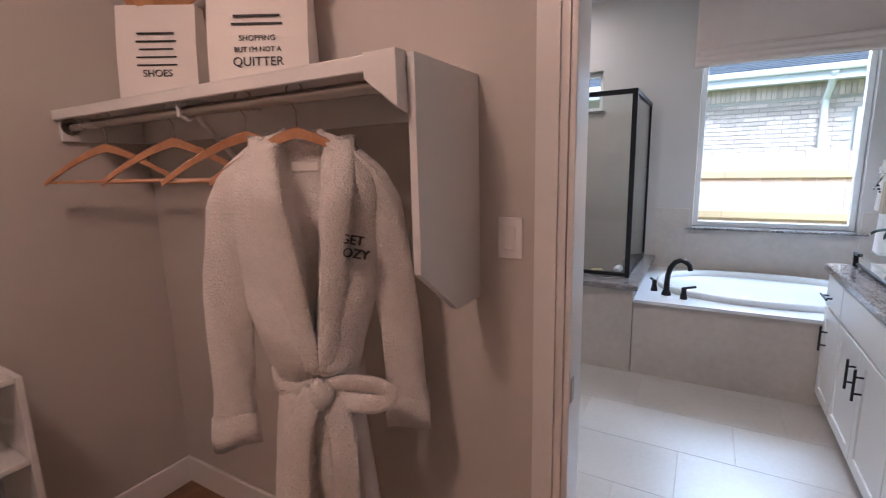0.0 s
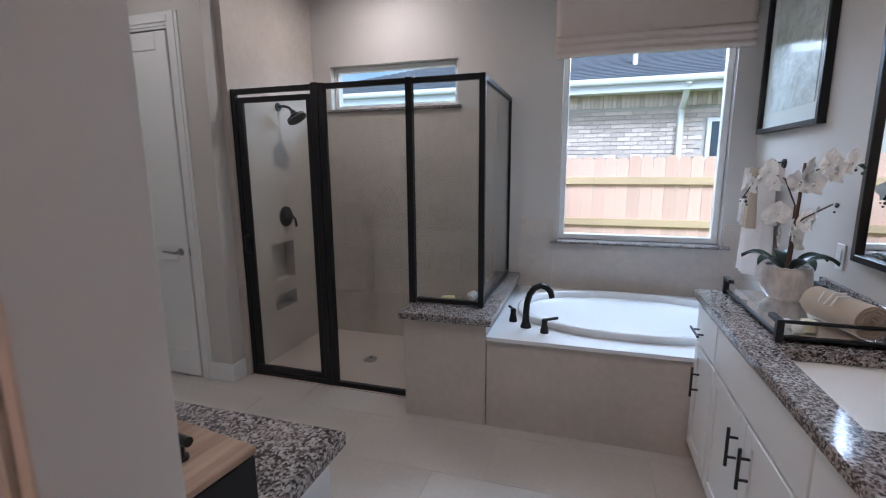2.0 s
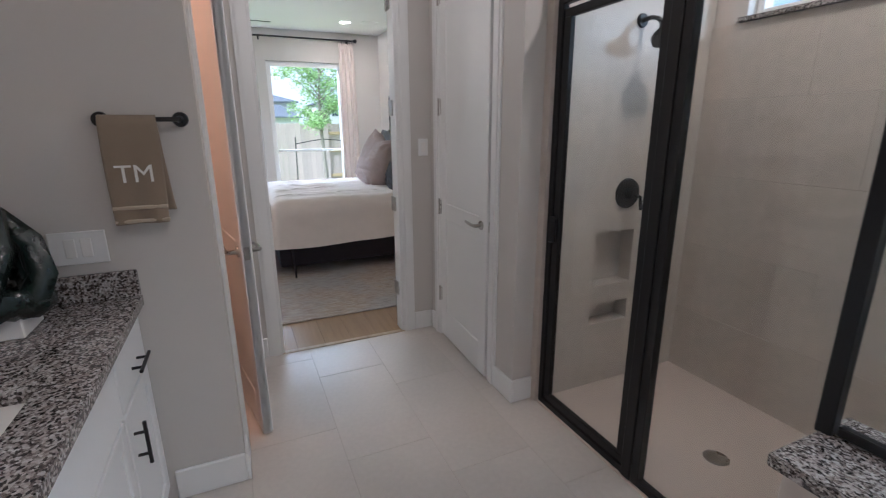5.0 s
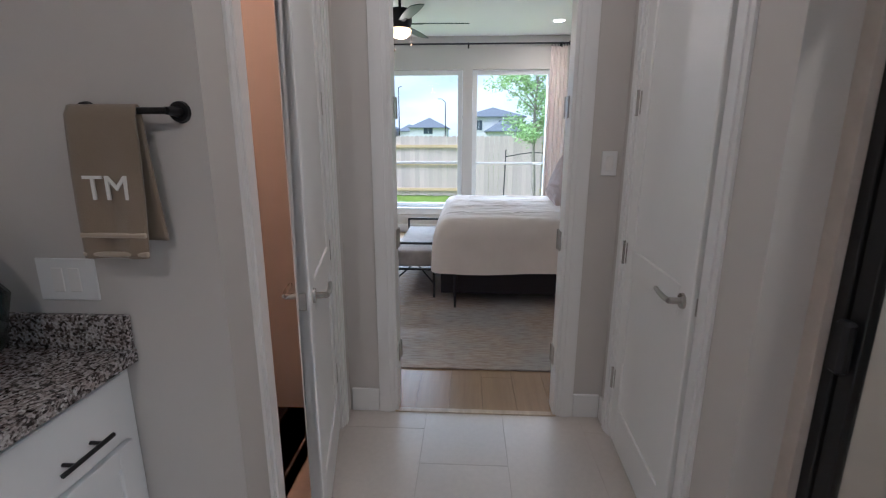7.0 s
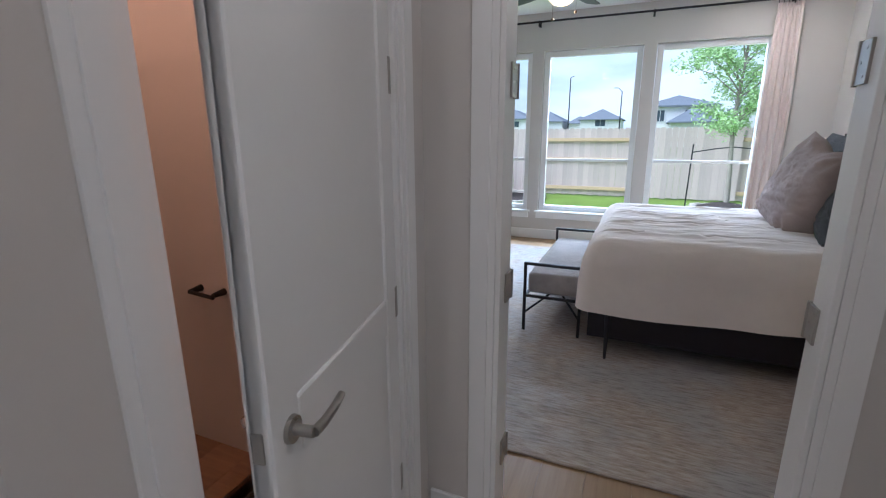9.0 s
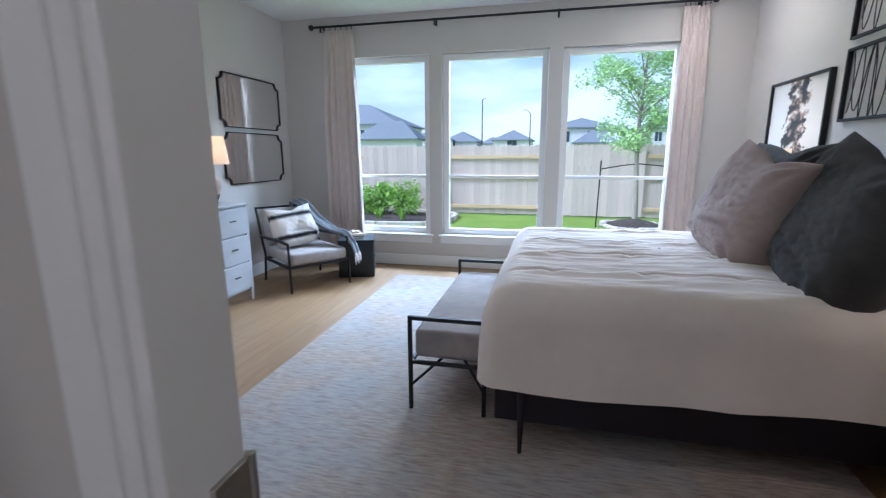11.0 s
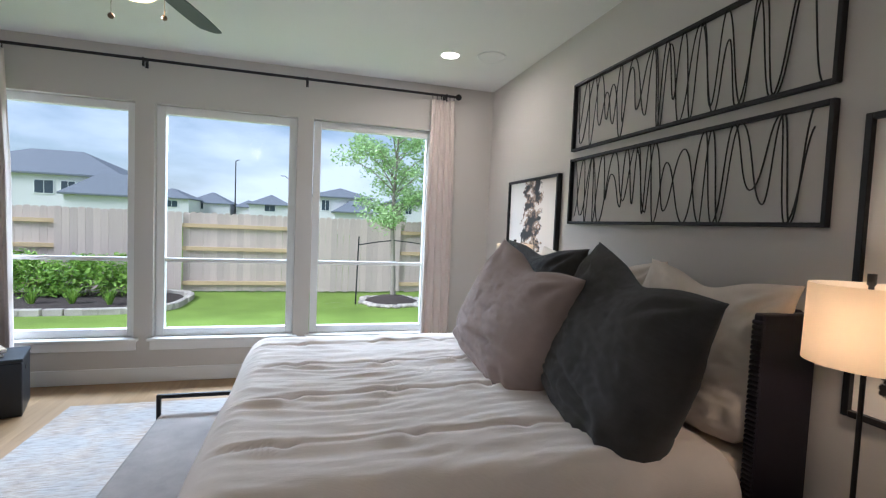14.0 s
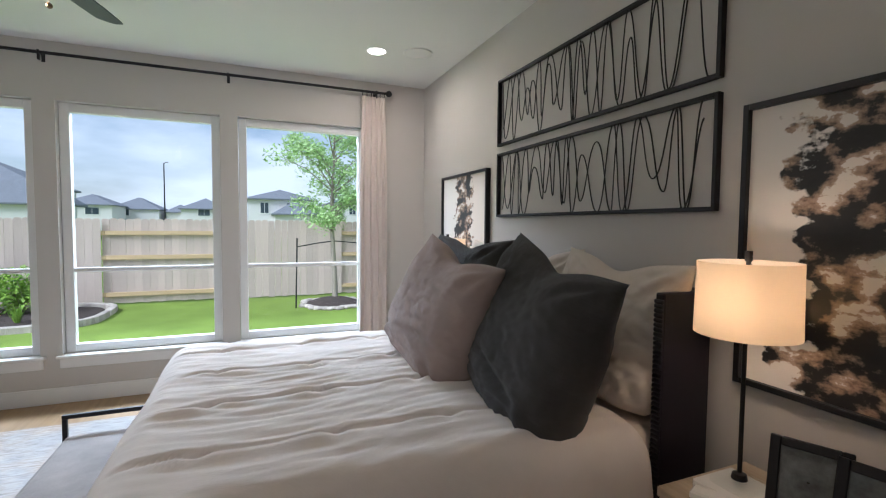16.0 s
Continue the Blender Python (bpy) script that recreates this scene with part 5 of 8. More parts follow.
box(bm, -0.035, -0.005, -0.30, -0.022, 0.008, 0.0195, 0.001)
box(bm, -0.035, -0.005, -0.012, -0.001, -0.36, 0.0195, 0.001)
tube(bm, [(-0.02, -0.008, -0.33), (-0.02, -0.15, -0.14), (-0.02, -0.29, 0.005)], 0.009, 8)
tube(bm, [(-0.02, -0.315, 0.01), (-0.02, -0.315, -0.03), (-0.02, -0.29, -0.04), (-0.02, -0.265, -0.03), (-0.02, -0.262, 0.01)], 0.007, 8)
part("bracket", bm, CAB, sf, "white metal shelf bracket")


def hanger(at, rz, label="brown wooden coat hanger on the closet rail", bar=True):
    """Local y runs across the shoulders; the hook's top is the origin."""
    h = thing("coat_hanger", label, "hanger", at, rz, "hangers on the rail")
    bm = bmesh.new()
    hook = [(0, 0.0 + 0.02 * math.cos(t), -0.0 + 0.02 * math.sin(t)) for t in [math.pi * (-0.15 + 1.15 * k / 10) for k in range(11)]]
    tube(bm, hook + [(0, -0.012, -0.03), (0, 0, -0.05), (0, 0, -0.11)], 0.0022, 8)
    part("hook", bm, NICKEL, h, smooth=True)
    bm = bmesh.new()
    arm = [(0.012 * (1 - abs(k)), 0.225 * k, -0.105 - 0.012 * (abs(k) * 4) ** 1.0 - 0.075 * abs(k) ** 1.6) for k in [i / 10 for i in range(-10, 11)]]
    rings = []
    for i, p in enumerate(arm):
        k = abs(i - 10) / 10
        hh = 0.03 * (1 - 0.45 * k)
        ww = 0.008
        rings.append([(p[0] + a, p[1], p[2] + b) for a, b in ((-ww, -hh / 2), (ww, -hh / 2), (ww, hh / 2 - 0.004), (0, hh / 2), (-ww, hh / 2 - 0.004))])
    ring_mesh(bm, rings)
    part("shoulder", bm, HANGW, h, smooth=True, angle=50)
    if bar:
        bm = bmesh.new()
        rod(bm, (0, -0.215, -0.225), (0, 0.215, -0.225), 0.0055, seg=8)
        part("bar", bm, HANGW, h, smooth=True)
    return h


for hx, rz in ((-0.455, -42), (-0.80, -48), (-1.22, -52)):
    hanger((hx, 1.85, 1.737), rz)
hanger((-0.255, 1.85, 1.737), -50, "brown wooden coat hanger holding the bathrobe", False)

# bathrobe on its hanger; local y across the shoulders, local +x its front
rb = thing("bathrobe", "white terry bathrobe with a shawl collar and tied belt", "bathrobe", (-0.25, 1.86, 1.538), -50)
ROBE = [(0.075, 0.055), (0.055, 0.10), (0.025, 0.15), (-0.02, 0.185), (-0.07, 0.195), (-0.2, 0.19), (-0.36, 0.165), (-0.48, 0.13), (-0.57, 0.108), (-0.66, 0.115), (-0.85, 0.135), (-1.18, 0.165)]


def between(table, z):
    """Linear value of a falling table at z."""
    for (za, a), (zb, b) in zip(table, table[1:]):
        if z >= zb:
            return a + (b - a) * min(1.0, max(0.0, (za - z) / (za - zb)))
    return table[-1][1]


def lapel_y(z):
    """Half width of the neck opening at height z."""
    return 0.008 + 0.062 * max(0.0, min(1.0, (z + 0.50) / 0.56)) ** 0.85


def smooth01(x):
    x = max(0.0, min(1.0, x))
    return x * x * (3 - 2 * x)


def robe_side(front):
    def f(u, v):
        z = 0.075 - 1.255 * v
        hw = between(ROBE, z)
        q = 2 * u - 1
        y = q * hw
        low = max(0.0, -z - 0.6)
        d = (0.078 + 0.03 * smooth01(-z * 2.2)) * math.sqrt(max(0.0, 1 - q ** 4)) * min(1.0, 0.35 + (0.075 - z) * 6)
        d += 0.018 * math.sin(q * 9 + 1.3 * front + z * 2) * smooth01(low * 3) + 0.012 * noise.noise(Vector((y * 14, z * 3.0, 2.0 + front)))
        d += 0.010 * noise.noise(Vector((y * 8 + z * 9, z * 4, 5.0)))
        d -= 0.03 * math.exp(-((z + 0.575) / 0.05) ** 2)
        if front > 0 and z > -0.55:
            d -= (d + 0.022) * smooth01((lapel_y(z) - abs(y)) / 0.02)
        if front > 0 and z < -0.5:
            d += 0.012 * smooth01((y + 0.01) / 0.012)
        return Vector((d * (1 if front > 0 else -0.55), y, z))
    return sheet(bmesh.new(), 72, 90, f, 0.006)


part("back", robe_side(-1), TERRY, rb, "white terry back panel", smooth=True, angle=180)
part("front", robe_side(1), TERRY, rb, "white terry front panels", smooth=True, angle=180)
for s, lean in ((-1, 0.035), (1, 0.06)):
    table_y = [(0.05, 0.12), (0.0, 0.165), (-0.08, 0.19), (-0.25, 0.2 + lean * 0.25), (-0.45, 0.2 + lean * 0.6), (-0.73, 0.19 + lean)]
    table_r = [(0.05, 0.026), (0.0, 0.046), (-0.08, 0.06), (-0.25, 0.062), (-0.45, 0.056), (-0.60, 0.054), (-0.73, 0.06)]

    def ring_at(z, grow=0.0, shift=0.0):
        r, yc = between(table_r, z) + grow, between(table_y, z)
        xc = 0.01 + 0.05 * max(0.0, -z) + shift
        out = []
        for i in range(40):
            t = 2 * math.pi * i / 40
            w = 1 + 0.10 * noise.noise(Vector((math.cos(t) * 1.6, math.sin(t) * 1.6 + s * 3, z * 5))) + 0.05 * math.sin(t * 5 + z * 13)
            out.append((xc + r * 0.62 * math.cos(t) * w, s * yc + r * math.sin(t) * w, z + 0.012 * math.cos(t * 2 + s)))
        return out
    bm = bmesh.new()
    ring_mesh(bm, [ring_at(0.05 - 0.78 * k / 40) for k in range(41)])
    sl = part("sleeve", bm, TERRY, rb, smooth=True, angle=180)
    bm = bmesh.new()
    ring_mesh(bm, [ring_at(z, g) for z, g in ((-0.735, -0.004), (-0.738, 0.004), (-0.70, 0.006), (-0.655, 0.005), (-0.65, -0.002))])
    part("cuff", bm, TERRY, sl, "turned terry cuff", smooth=True, angle=180)


def collar_half(s):
    """A thick rolled band from the back of the neck down to the belt."""
    rings = []
    for k in range(33):
        t = k / 32
        if t < 0.2:
            a = t / 0.2 * math.pi / 2
            c = Vector((-0.055 + 0.055 * (1 - math.cos(a)), s * 0.062 * math.sin(a), 0.062 + 0.02 * math.sin(a)))
            across, w = Vector((-0.25 * math.cos(a), s * 0.5 * math.sin(a), -0.6)).normalized(), 0.026 + 0.02 * t / 0.2
        else:
            q = (t - 0.2) / 0.8
            z = 0.082 - 0.605 * q ** 1.08
            c = Vector((0.0 + 0.112 * smooth01(q * 3.2), s * (lapel_y(min(z, 0.06)) + 0.018 * (1 - q)) + 0.014 * q, z))
            across, w = Vector((-0.22, s, 0.25 * (1 - q))).normalized(), 0.039 + 0.008 * math.sin(q * 3) - 0.016 * q
        nrm = Vector((1, 0, 0.45 if t < 0.3 else 0.0)).normalized()
        out = []
        for i in range(18):
            a = 2 * math.pi * i / 18
            bulge = 1 + 0.08 * noise.noise(Vector((t * 9, math.cos(a), s * 4)))
            out.append(c + across * (w * math.cos(a) + w * 0.35) * bulge + nrm * 0.021 * math.sin(a) * bulge)
        rings.append(out)
    bm = bmesh.new()
    ring_mesh(bm, rings)
    part("collar", bm, TERRY, rb, "rolled shawl collar", smooth=True, angle=180)


collar_half(-1)
collar_half(1)
bm = bmesh.new()
ring_mesh(bm, [[((0.085 + g) * math.cos(t), (0.118 + g) * math.sin(t), -0.575 + dz + 0.008 * math.sin(t * 3)) for t in [2 * math.pi * i / 48 for i in range(48)]] for dz, g in ((-0.03, -0.004), (-0.022, 0.01), (0.022, 0.012), (0.03, -0.002))])
part("belt", bm, TERRY, rb, "terry belt", smooth=True, angle=180)


def strap(bm, pts, w, th):
    """A soft flat band along a path, broad across its width."""
    rings = []
    for i, p in enumerate(pts):
        p = Vector(p)
        d = (Vector(pts[min(i + 1, len(pts) - 1)]) - Vector(pts[max(i - 1, 0)])).normalized()
        side = Vector((0.25, -d.z, d.y)).normalized()
        up = d.cross(side).normalized()
        rings.append([p + side * w * math.cos(a) + up * th * math.sin(a) for a in [2 * math.pi * k / 14 for k in range(14)]])
    ring_mesh(bm, rings)
    return bm


def arc_path(pts, n=6):
    """Catmull-Rom points through pts."""
    pts = [Vector(p) for p in pts]
    out = []
    for i in range(len(pts) - 1):
        a, b, c, d = pts[max(i - 1, 0)], pts[i], pts[i + 1], pts[min(i + 2, len(pts) - 1)]
        for k in range(n):
            t = k / n
            out.append(0.5 * (2 * b + (c - a) * t + (2 * a - 5 * b + 4 * c - d) * t * t + (3 * b - a - 3 * c + d) * t ** 3))
    return out + [pts[-1]]


part("belt_loop", strap(bmesh.new(), arc_path([(0.11, 0.03, -0.57), (0.13, 0.08, -0.555), (0.14, 0.15, -0.565), (0.145, 0.185, -0.59), (0.14, 0.15, -0.615), (0.13, 0.08, -0.605), (0.11, 0.03, -0.59)]), 0.028, 0.011), TERRY, rb, "bow loop of the belt", smooth=True, angle=180)
part("belt_end", strap(bmesh.new(), arc_path([(0.12, 0.0, -0.57), (0.135, -0.03, -0.62), (0.14, -0.055, -0.72), (0.15, -0.065, -0.9), (0.15, -0.06, -1.08)]), 0.034, 0.012), TERRY, rb, "hanging belt end", smooth=True, angle=180)
part("belt_end", strap(bmesh.new(), arc_path([(0.12, 0.03, -0.60), (0.14, 0.055, -0.66), (0.15, 0.065, -0.78), (0.15, 0.06, -0.98)]), 0.036, 0.012), TERRY, rb, "hanging belt end", smooth=True, angle=180)
bm = bmesh.new()
bmesh.ops.create_uvsphere(bm, u_segments=20, v_segments=14, radius=0.042, matrix=Matrix.Translation((0.125, 0.015, -0.578)) @ Matrix.Diagonal((0.7, 0.85, 1, 1)))
for v in bm.verts:
    v.co += Vector((0, 0, 1)) * 0.012 * noise.noise(v.co * 25)
part("belt_knot", bm, TERRY, rb, "loosely tied belt knot", smooth=True, angle=180)


def lettering(text, size, depth):
    cu = bpy.data.curves.new("lettering", "FONT")
    cu.body, cu.size, cu.extrude, cu.align_x = text, size, depth, "CENTER"
    tmp = bpy.data.objects.new("lettering", cu)
    scene.collection.objects.link(tmp)
    me = bpy.data.meshes.new_from_object(tmp.evaluated_get(bpy.context.evaluated_depsgraph_get()))
    bpy.data.objects.remove(tmp)
    return me


for word, dz, dy in (("GET", 0.0, 0.0), ("COZY", -0.034, -0.004)):
    me = lettering(word, 0.034, 0.006)
    me.materials.clear()
    me.materials.append(BLACK)
    mg = new("monogram", me)
    mg.parent = rb
    mg.matrix_local = pose(0.112, 0.112 + dy, -0.19 + dz) @ pose(0, 0, 0, 0, 0, 90 + 14) @ pose(0, 0, 0, 90) @ pose(0, 0, 0, 0, 0, -14)
    mg["label"] = "dark stitched words " + word
PAPERW = plain("white_paper", (0.78, 0.75, 0.72), 0.6, vary=0.03, bump=0.05)
part("neck_label", B(-0.018, -0.012, -0.035, 0.035, -0.005, 0.02, bevel=0.001), PAPERW, rb, "white woven neck label")


def gift_bag(at, w, h, rz, label, words=()):
    g = thing("paper_bag", label, "bag", at, rz, "bags on the closet shelf")
    d = 0.07
    bm = bmesh.new()
    ring_mesh(bm, [[(x * w / 2, y * d * k, z) for x, y in ((-1, -1), (1, -1), (1, 1), (-1, 1))] for z, k in ((0.0, 1.0), (h * 0.5, 0.8), (h, 0.45))])
    part("bag", bm, PAPERW, g)
    lines = ((0.46, 0.70), (0.5, 0.62), (0.42, 0.54), (0.5, 0.46))
    for ww, z in lines[:2] if len(words) > 1 else lines + ((0.5, 0.38),):
        yy = d * (1 - 0.4 * z) + 0.0015
        part("printed_line", B(-w * ww / 2, w * ww / 2, -yy - 0.001, -yy + 0.004, z * h, z * h + 0.005), BLACK, g, "line of black print")
    for text, z, size in words:
        me = lettering(text, size, 0.001)
        me.materials.clear()
        me.materials.append(BLACK)
        ln = new("printed_word", me)
        ln.parent = g
        ln.matrix_local = pose(0, -d * (1 - 0.4 * z) - 0.002, z * h, 84)
    bm = bmesh.new()
    rnd = random.Random(int(at[0] * -100))

    def tis(u, v):
        a = u * 2 * math.pi
        r = (0.03 + 0.09 * v) * (1 + 0.25 * math.sin(a * 5 + v * 3))
        return Vector((r * 1.5 * math.cos(a), r * 0.6 * math.sin(a), h - 0.02 + 0.11 * v + 0.03 * math.sin(a * 4)))
    sheet(bm, 40, 6, tis)
    part("tissue", bm, TISSUE, g, "crumpled kraft tissue paper", smooth=True)


TISSUE = plain("kraft_tissue", (0.5, 0.27, 0.12), 0.8, vary=0.2, big=12)
gift_bag((-1.03, 1.99, 1.776), 0.27, 0.33, 32, "white printed paper gift bag with brown tissue", (("SHOES", 0.27, 0.034),))
gift_bag((-0.50, 1.98, 1.776), 0.29, 0.28, 30, "white printed paper gift bag with brown tissue", (("SHOPPING", 0.46, 0.022), ("BUT I'M NOT A", 0.35, 0.02), ("QUITTER", 0.21, 0.036)))
tw = thing("closet_tower", "white painted closet shelf unit", "shelf", (-1.32, 1.1, 0))
for y in (0.72, 1.46):
    part("side", B(-0.165, 0.17, y - 1.1, y - 1.1 + 0.019, 0, 0.92, bevel=0.002), CAB, tw)
for z in (0.08, 0.32, 0.62, 0.9):
    part("shelf", B(-0.164, 0.165, -0.36, 0.359, z, z + 0.019, bevel=0.002), CAB, tw)
part("back", B(-0.178, -0.166, -0.36, 0.359, 0.0, 0.92), CAB, tw)
dm = bmesh.new()
lathe(dm, [(0.15, 0.0), (0.15, -0.02), (0.13, -0.07), (0.07, -0.10), (0.01, -0.105)], 32)
c = thing("closet_light", "round flush ceiling light, lit", "ceiling light", (-0.2, 0.6, CEILING))
part("bowl", dm, glow("closet_bowl", (1.0, 0.8, 0.6), 2.0), c, "glowing frosted bowl", smooth=True)


def switch_plate(name, label, m, gangs=1):
    s = thing(name, label, "light switch")
    s.matrix_world = m
    w = 0.036 + 0.046 * (gangs - 1)
    part("plate", B(-w, w, -0.006, 0, -0.058, 0.058, bevel=0.003), WHITE, s)
    for g in range(gangs):
        x = (g - (gangs - 1) / 2) * 0.046 * 1.0
        part("rocker", B(x - 0.016, x + 0.016, -0.010, -0.0061, -0.033, 0.033, bevel=0.002), CERAM, s)


switch_plate("light_switch", "white rocker switch plate on the closet wall", pose(0.222, 2.14, 1.338))
switch_plate("light_switch", "white rocker switch plate beside the bedroom doorway", pose(-2.72, 4.39, 1.352, 0, 0, 90))
switch_plate("light_switch", "white double rocker switch plate above the vanity", pose(-1.575, 2.665, 1.098, 0, 0, 90), 2)
switch_plate("wall_outlet", "white outlet plate above the vanity", pose(1.88, 4.36, 1.12, 0, 0, -90))

# ---- things over the bathtub ----
rs = thing("roman_shade", "blush cotton roman shade half drawn over the window", "window shade", (1.16, 5.62, 2.285))
HWS = 0.635


def shade_front(u, v):
    z = 0.62 * v
    f = 0.0
    if z < 0.15:
        f = 0.018 * abs(math.sin(z / 0.05 * math.pi)) ** 0.6 + 0.012
    return Vector(((2 * u - 1) * HWS, -0.055 - f - 0.004 * math.sin(u * 9), z + 0.006 * math.sin(u * 5)))


part("panel", sheet(bmesh.new(), 30, 60, shade_front, 0.004), SHADE, rs, "blush cotton with folded hem", smooth=True, angle=180)
part("headrail", B(-HWS, HWS, -0.05, -0.001, 0.58, 0.63, bevel=0.003), SHADE, rs)
for z in (0.05, 0.10, 0.15):
    bm = bmesh.new()
    rod(bm, (-HWS, -0.077, z), (HWS, -0.077, z + 0.002), 0.004, seg=6)
    part("fold_seam", bm, SHADE, rs)
WATERC = plain("watercolour_print", (0.62, 0.63, 0.62), 0.5, vary=0.45, big=3.5, fine=30, stretch=(1, 0.6, 1.6))
MATB = plain("mat_board", (0.78, 0.77, 0.75), 0.8, vary=0.02)
pc = thing("framed_picture", "pale watercolour picture in a dark frame under glass", "picture", (1.88, 5.1, 2.17), -90)
frame_rect(pc, 0.43, 0.45, 0.028, 0.04, BLACK)
part("mat", B(-0.402, 0.402, -0.012, -0.006, -0.422, 0.422), MATB, pc, "pale mat board")
part("print", B(-0.31, 0.31, -0.016, -0.0121, -0.33, 0.33), WATERC, pc, "grey blotted watercolour")
part("glazing", B(-0.402, 0.402, -0.026, -0.023, -0.422, 0.422), WGLASS, pc, "picture glass")


def hanging_towel(parent, name, y0, y1, z0, z1, x, material, thick=0.02, label="", seed=0, folds=3):
    hw = (y1 - y0) / 2

    def f(u, v):
        a = u * 2 * math.pi
        z = z0 + (z1 - z0) * v
        sq = 0.7 + 0.3 * (1 - v)
        r = hw * sq
        px = thick * (1 + 0.5 * (1 - v)) * math.copysign(abs(math.cos(a)) ** 0.6, math.cos(a))
        py = r * math.copysign(abs(math.sin(a)) ** 0.7, math.sin(a))
        w = 0.12 * math.sin(py / hw * folds * 2 + seed) * thick
        return Vector((x + px + w * 4, (y0 + y1) / 2 + py, z))
    bm = bmesh.new()
    rings = [[f(i / 36, v / 24) for i in range(36)] for v in range(25)]
    ring_mesh(bm, rings)
    return part(name, bm, material, parent, label, smooth=True, angle=70)


hk = thing("towel_hook", "black wall hook beside the bathtub", "hook", (1.88, 5.10, 1.53))
bm = bmesh.new()
rod(bm, (0, 0, 0), (-0.012, 0, 0), 0.028, 0.026, 20)
rod(bm, (-0.012, 0, 0), (-0.05, 0, 0.0), 0.01, 0.01, 12)
rod(bm, (-0.05, 0, 0), (-0.066, 0, 0.006), 0.015, 0.024, 16)
part("peg", bm, BLACK, hk, smooth=True)
t1 = thing("hanging_towels", "white bath towels with taupe hand towels hung on the wall", "towel", (1.80, 5.16, 0.93))
hanging_towel(t1, "bath_towel", -0.13, 0.03, -0.06, 0.56, -0.01, TERRY, 0.04, "white terry bath towel")
hanging_towel(t1, "bath_towel", -0.02, 0.14, -0.06, 0.55, 0.0, TERRY, 0.036, "white terry bath towel", 2)
hanging_towel(t1, "hand_towel", -0.10, 0.0, 0.22, 0.575, -0.055, ROLLT, 0.022, "taupe hand towel", 1)
hanging_towel(t1, "hand_towel", 0.02, 0.12, 0.23, 0.575, -0.05, TERRY, 0.022, "white hand towel", 1)

# ---- on the east vanity ----
tr = thing("mirrored_tray", "black metal tray with a mirrored floor and low rail", "tray", (1.645, 4.09, 0.905), 0)
TX, TY = 0.185, 0.33
part("base", B(-TX, TX, -TY, TY, 0.012, 0.022, bevel=0.002), BLACK, tr)
part("mirror_floor", B(-TX + 0.012, TX - 0.012, -TY + 0.012, TY - 0.012, 0.0221, 0.025), MIRR, tr, "mirror glass")
for sx in (-1, 1):
    for sy in (-1, 1):
        part("corner_post", B(sx * TX - 0.012, sx * TX + 0.012, sy * TY - 0.012, sy * TY + 0.012, 0, 0.085, bevel=0.002), BLACK, tr)
        part("corner_cap", B(sx * TX - 0.012 if sx > 0 else -TX - 0.012, sx * TX + 0.012 if sx > 0 else -TX + 0.012, min(sy * (TY - 0.08), sy * (TY - 0.012)), max(sy * (TY - 0.08), sy * (TY - 0.012)), 0.068, 0.085, bevel=0.002), BLACK, tr)
    bm = bmesh.new()
    rod(bm, (sx * TX, -TY + 0.08, 0.077), (sx * TX, TY - 0.08, 0.077), 0.007, seg=10)
    part("side_rail", bm, GLASS, tr, "clear acrylic rail", smooth=True)
for sy in (-1, 1):
    bm = bmesh.new()
    rod(bm, (-TX + 0.012, sy * TY, 0.077), (TX - 0.012, sy * TY, 0.077), 0.007, seg=10)
    part("end_rail", bm, BLACK if sy < 0 else GLASS, tr, smooth=True)

MARB = plain("marbled_pot", (0.58, 0.54, 0.51), 0.4, vary=0.4, big=9, fine=40, stretch=(1, 1, 0.6))
PETAL = plain("orchid_petal", (0.82, 0.8, 0.76), 0.6, vary=0.04, bump=0.05, sheen=0.2)
STEM = plain("orchid_stem", (0.06, 0.035, 0.03), 0.6)
OLEAF = plain("orchid_leaf", (0.02, 0.045, 0.03), 0.3, vary=0.2)
orc = thing("potted_orchid", "white orchid in a round marbled pot on the tray", "plant", (1.655, 4.29, 0.931))
bm = bmesh.new()
lathe(bm, [(0.055, 0), (0.085, 0.03), (0.1, 0.08), (0.096, 0.13), (0.088, 0.152), (0.08, 0.152), (0.078, 0.142), (0.01, 0.14)], 32)
part("pot", bm, MARB, orc, "white pot with grey marbling", smooth=True)
rnd = random.Random(9)
for k in range(6):
    a = k * 1.15 + 0.3
    bm = bmesh.new()

    def lf(u, v):
        w = 0.032 * math.sin(math.pi * min(1, 0.12 + u * 0.88)) ** 0.7
        d = 0.03 + 0.15 * u
        return Vector((d * math.cos(a) - (2 * v - 1) * w * math.sin(a), d * math.sin(a) + (2 * v - 1) * w * math.cos(a), 0.14 + 0.075 * math.sin(u * 2.2) - 0.03 * u + abs(2 * v - 1) * 0.012))
    part("leaf", sheet(bm, 12, 4, lf, 0.003), OLEAF, orc, "dark strap leaf", smooth=True)
part("stake", rod(bmesh.new(), (0.0, 0.0, 0.13), (0.01, -0.02, 0.60), 0.006, seg=8), plain("stake_wood", (0.12, 0.06, 0.04), 0.7), orc)


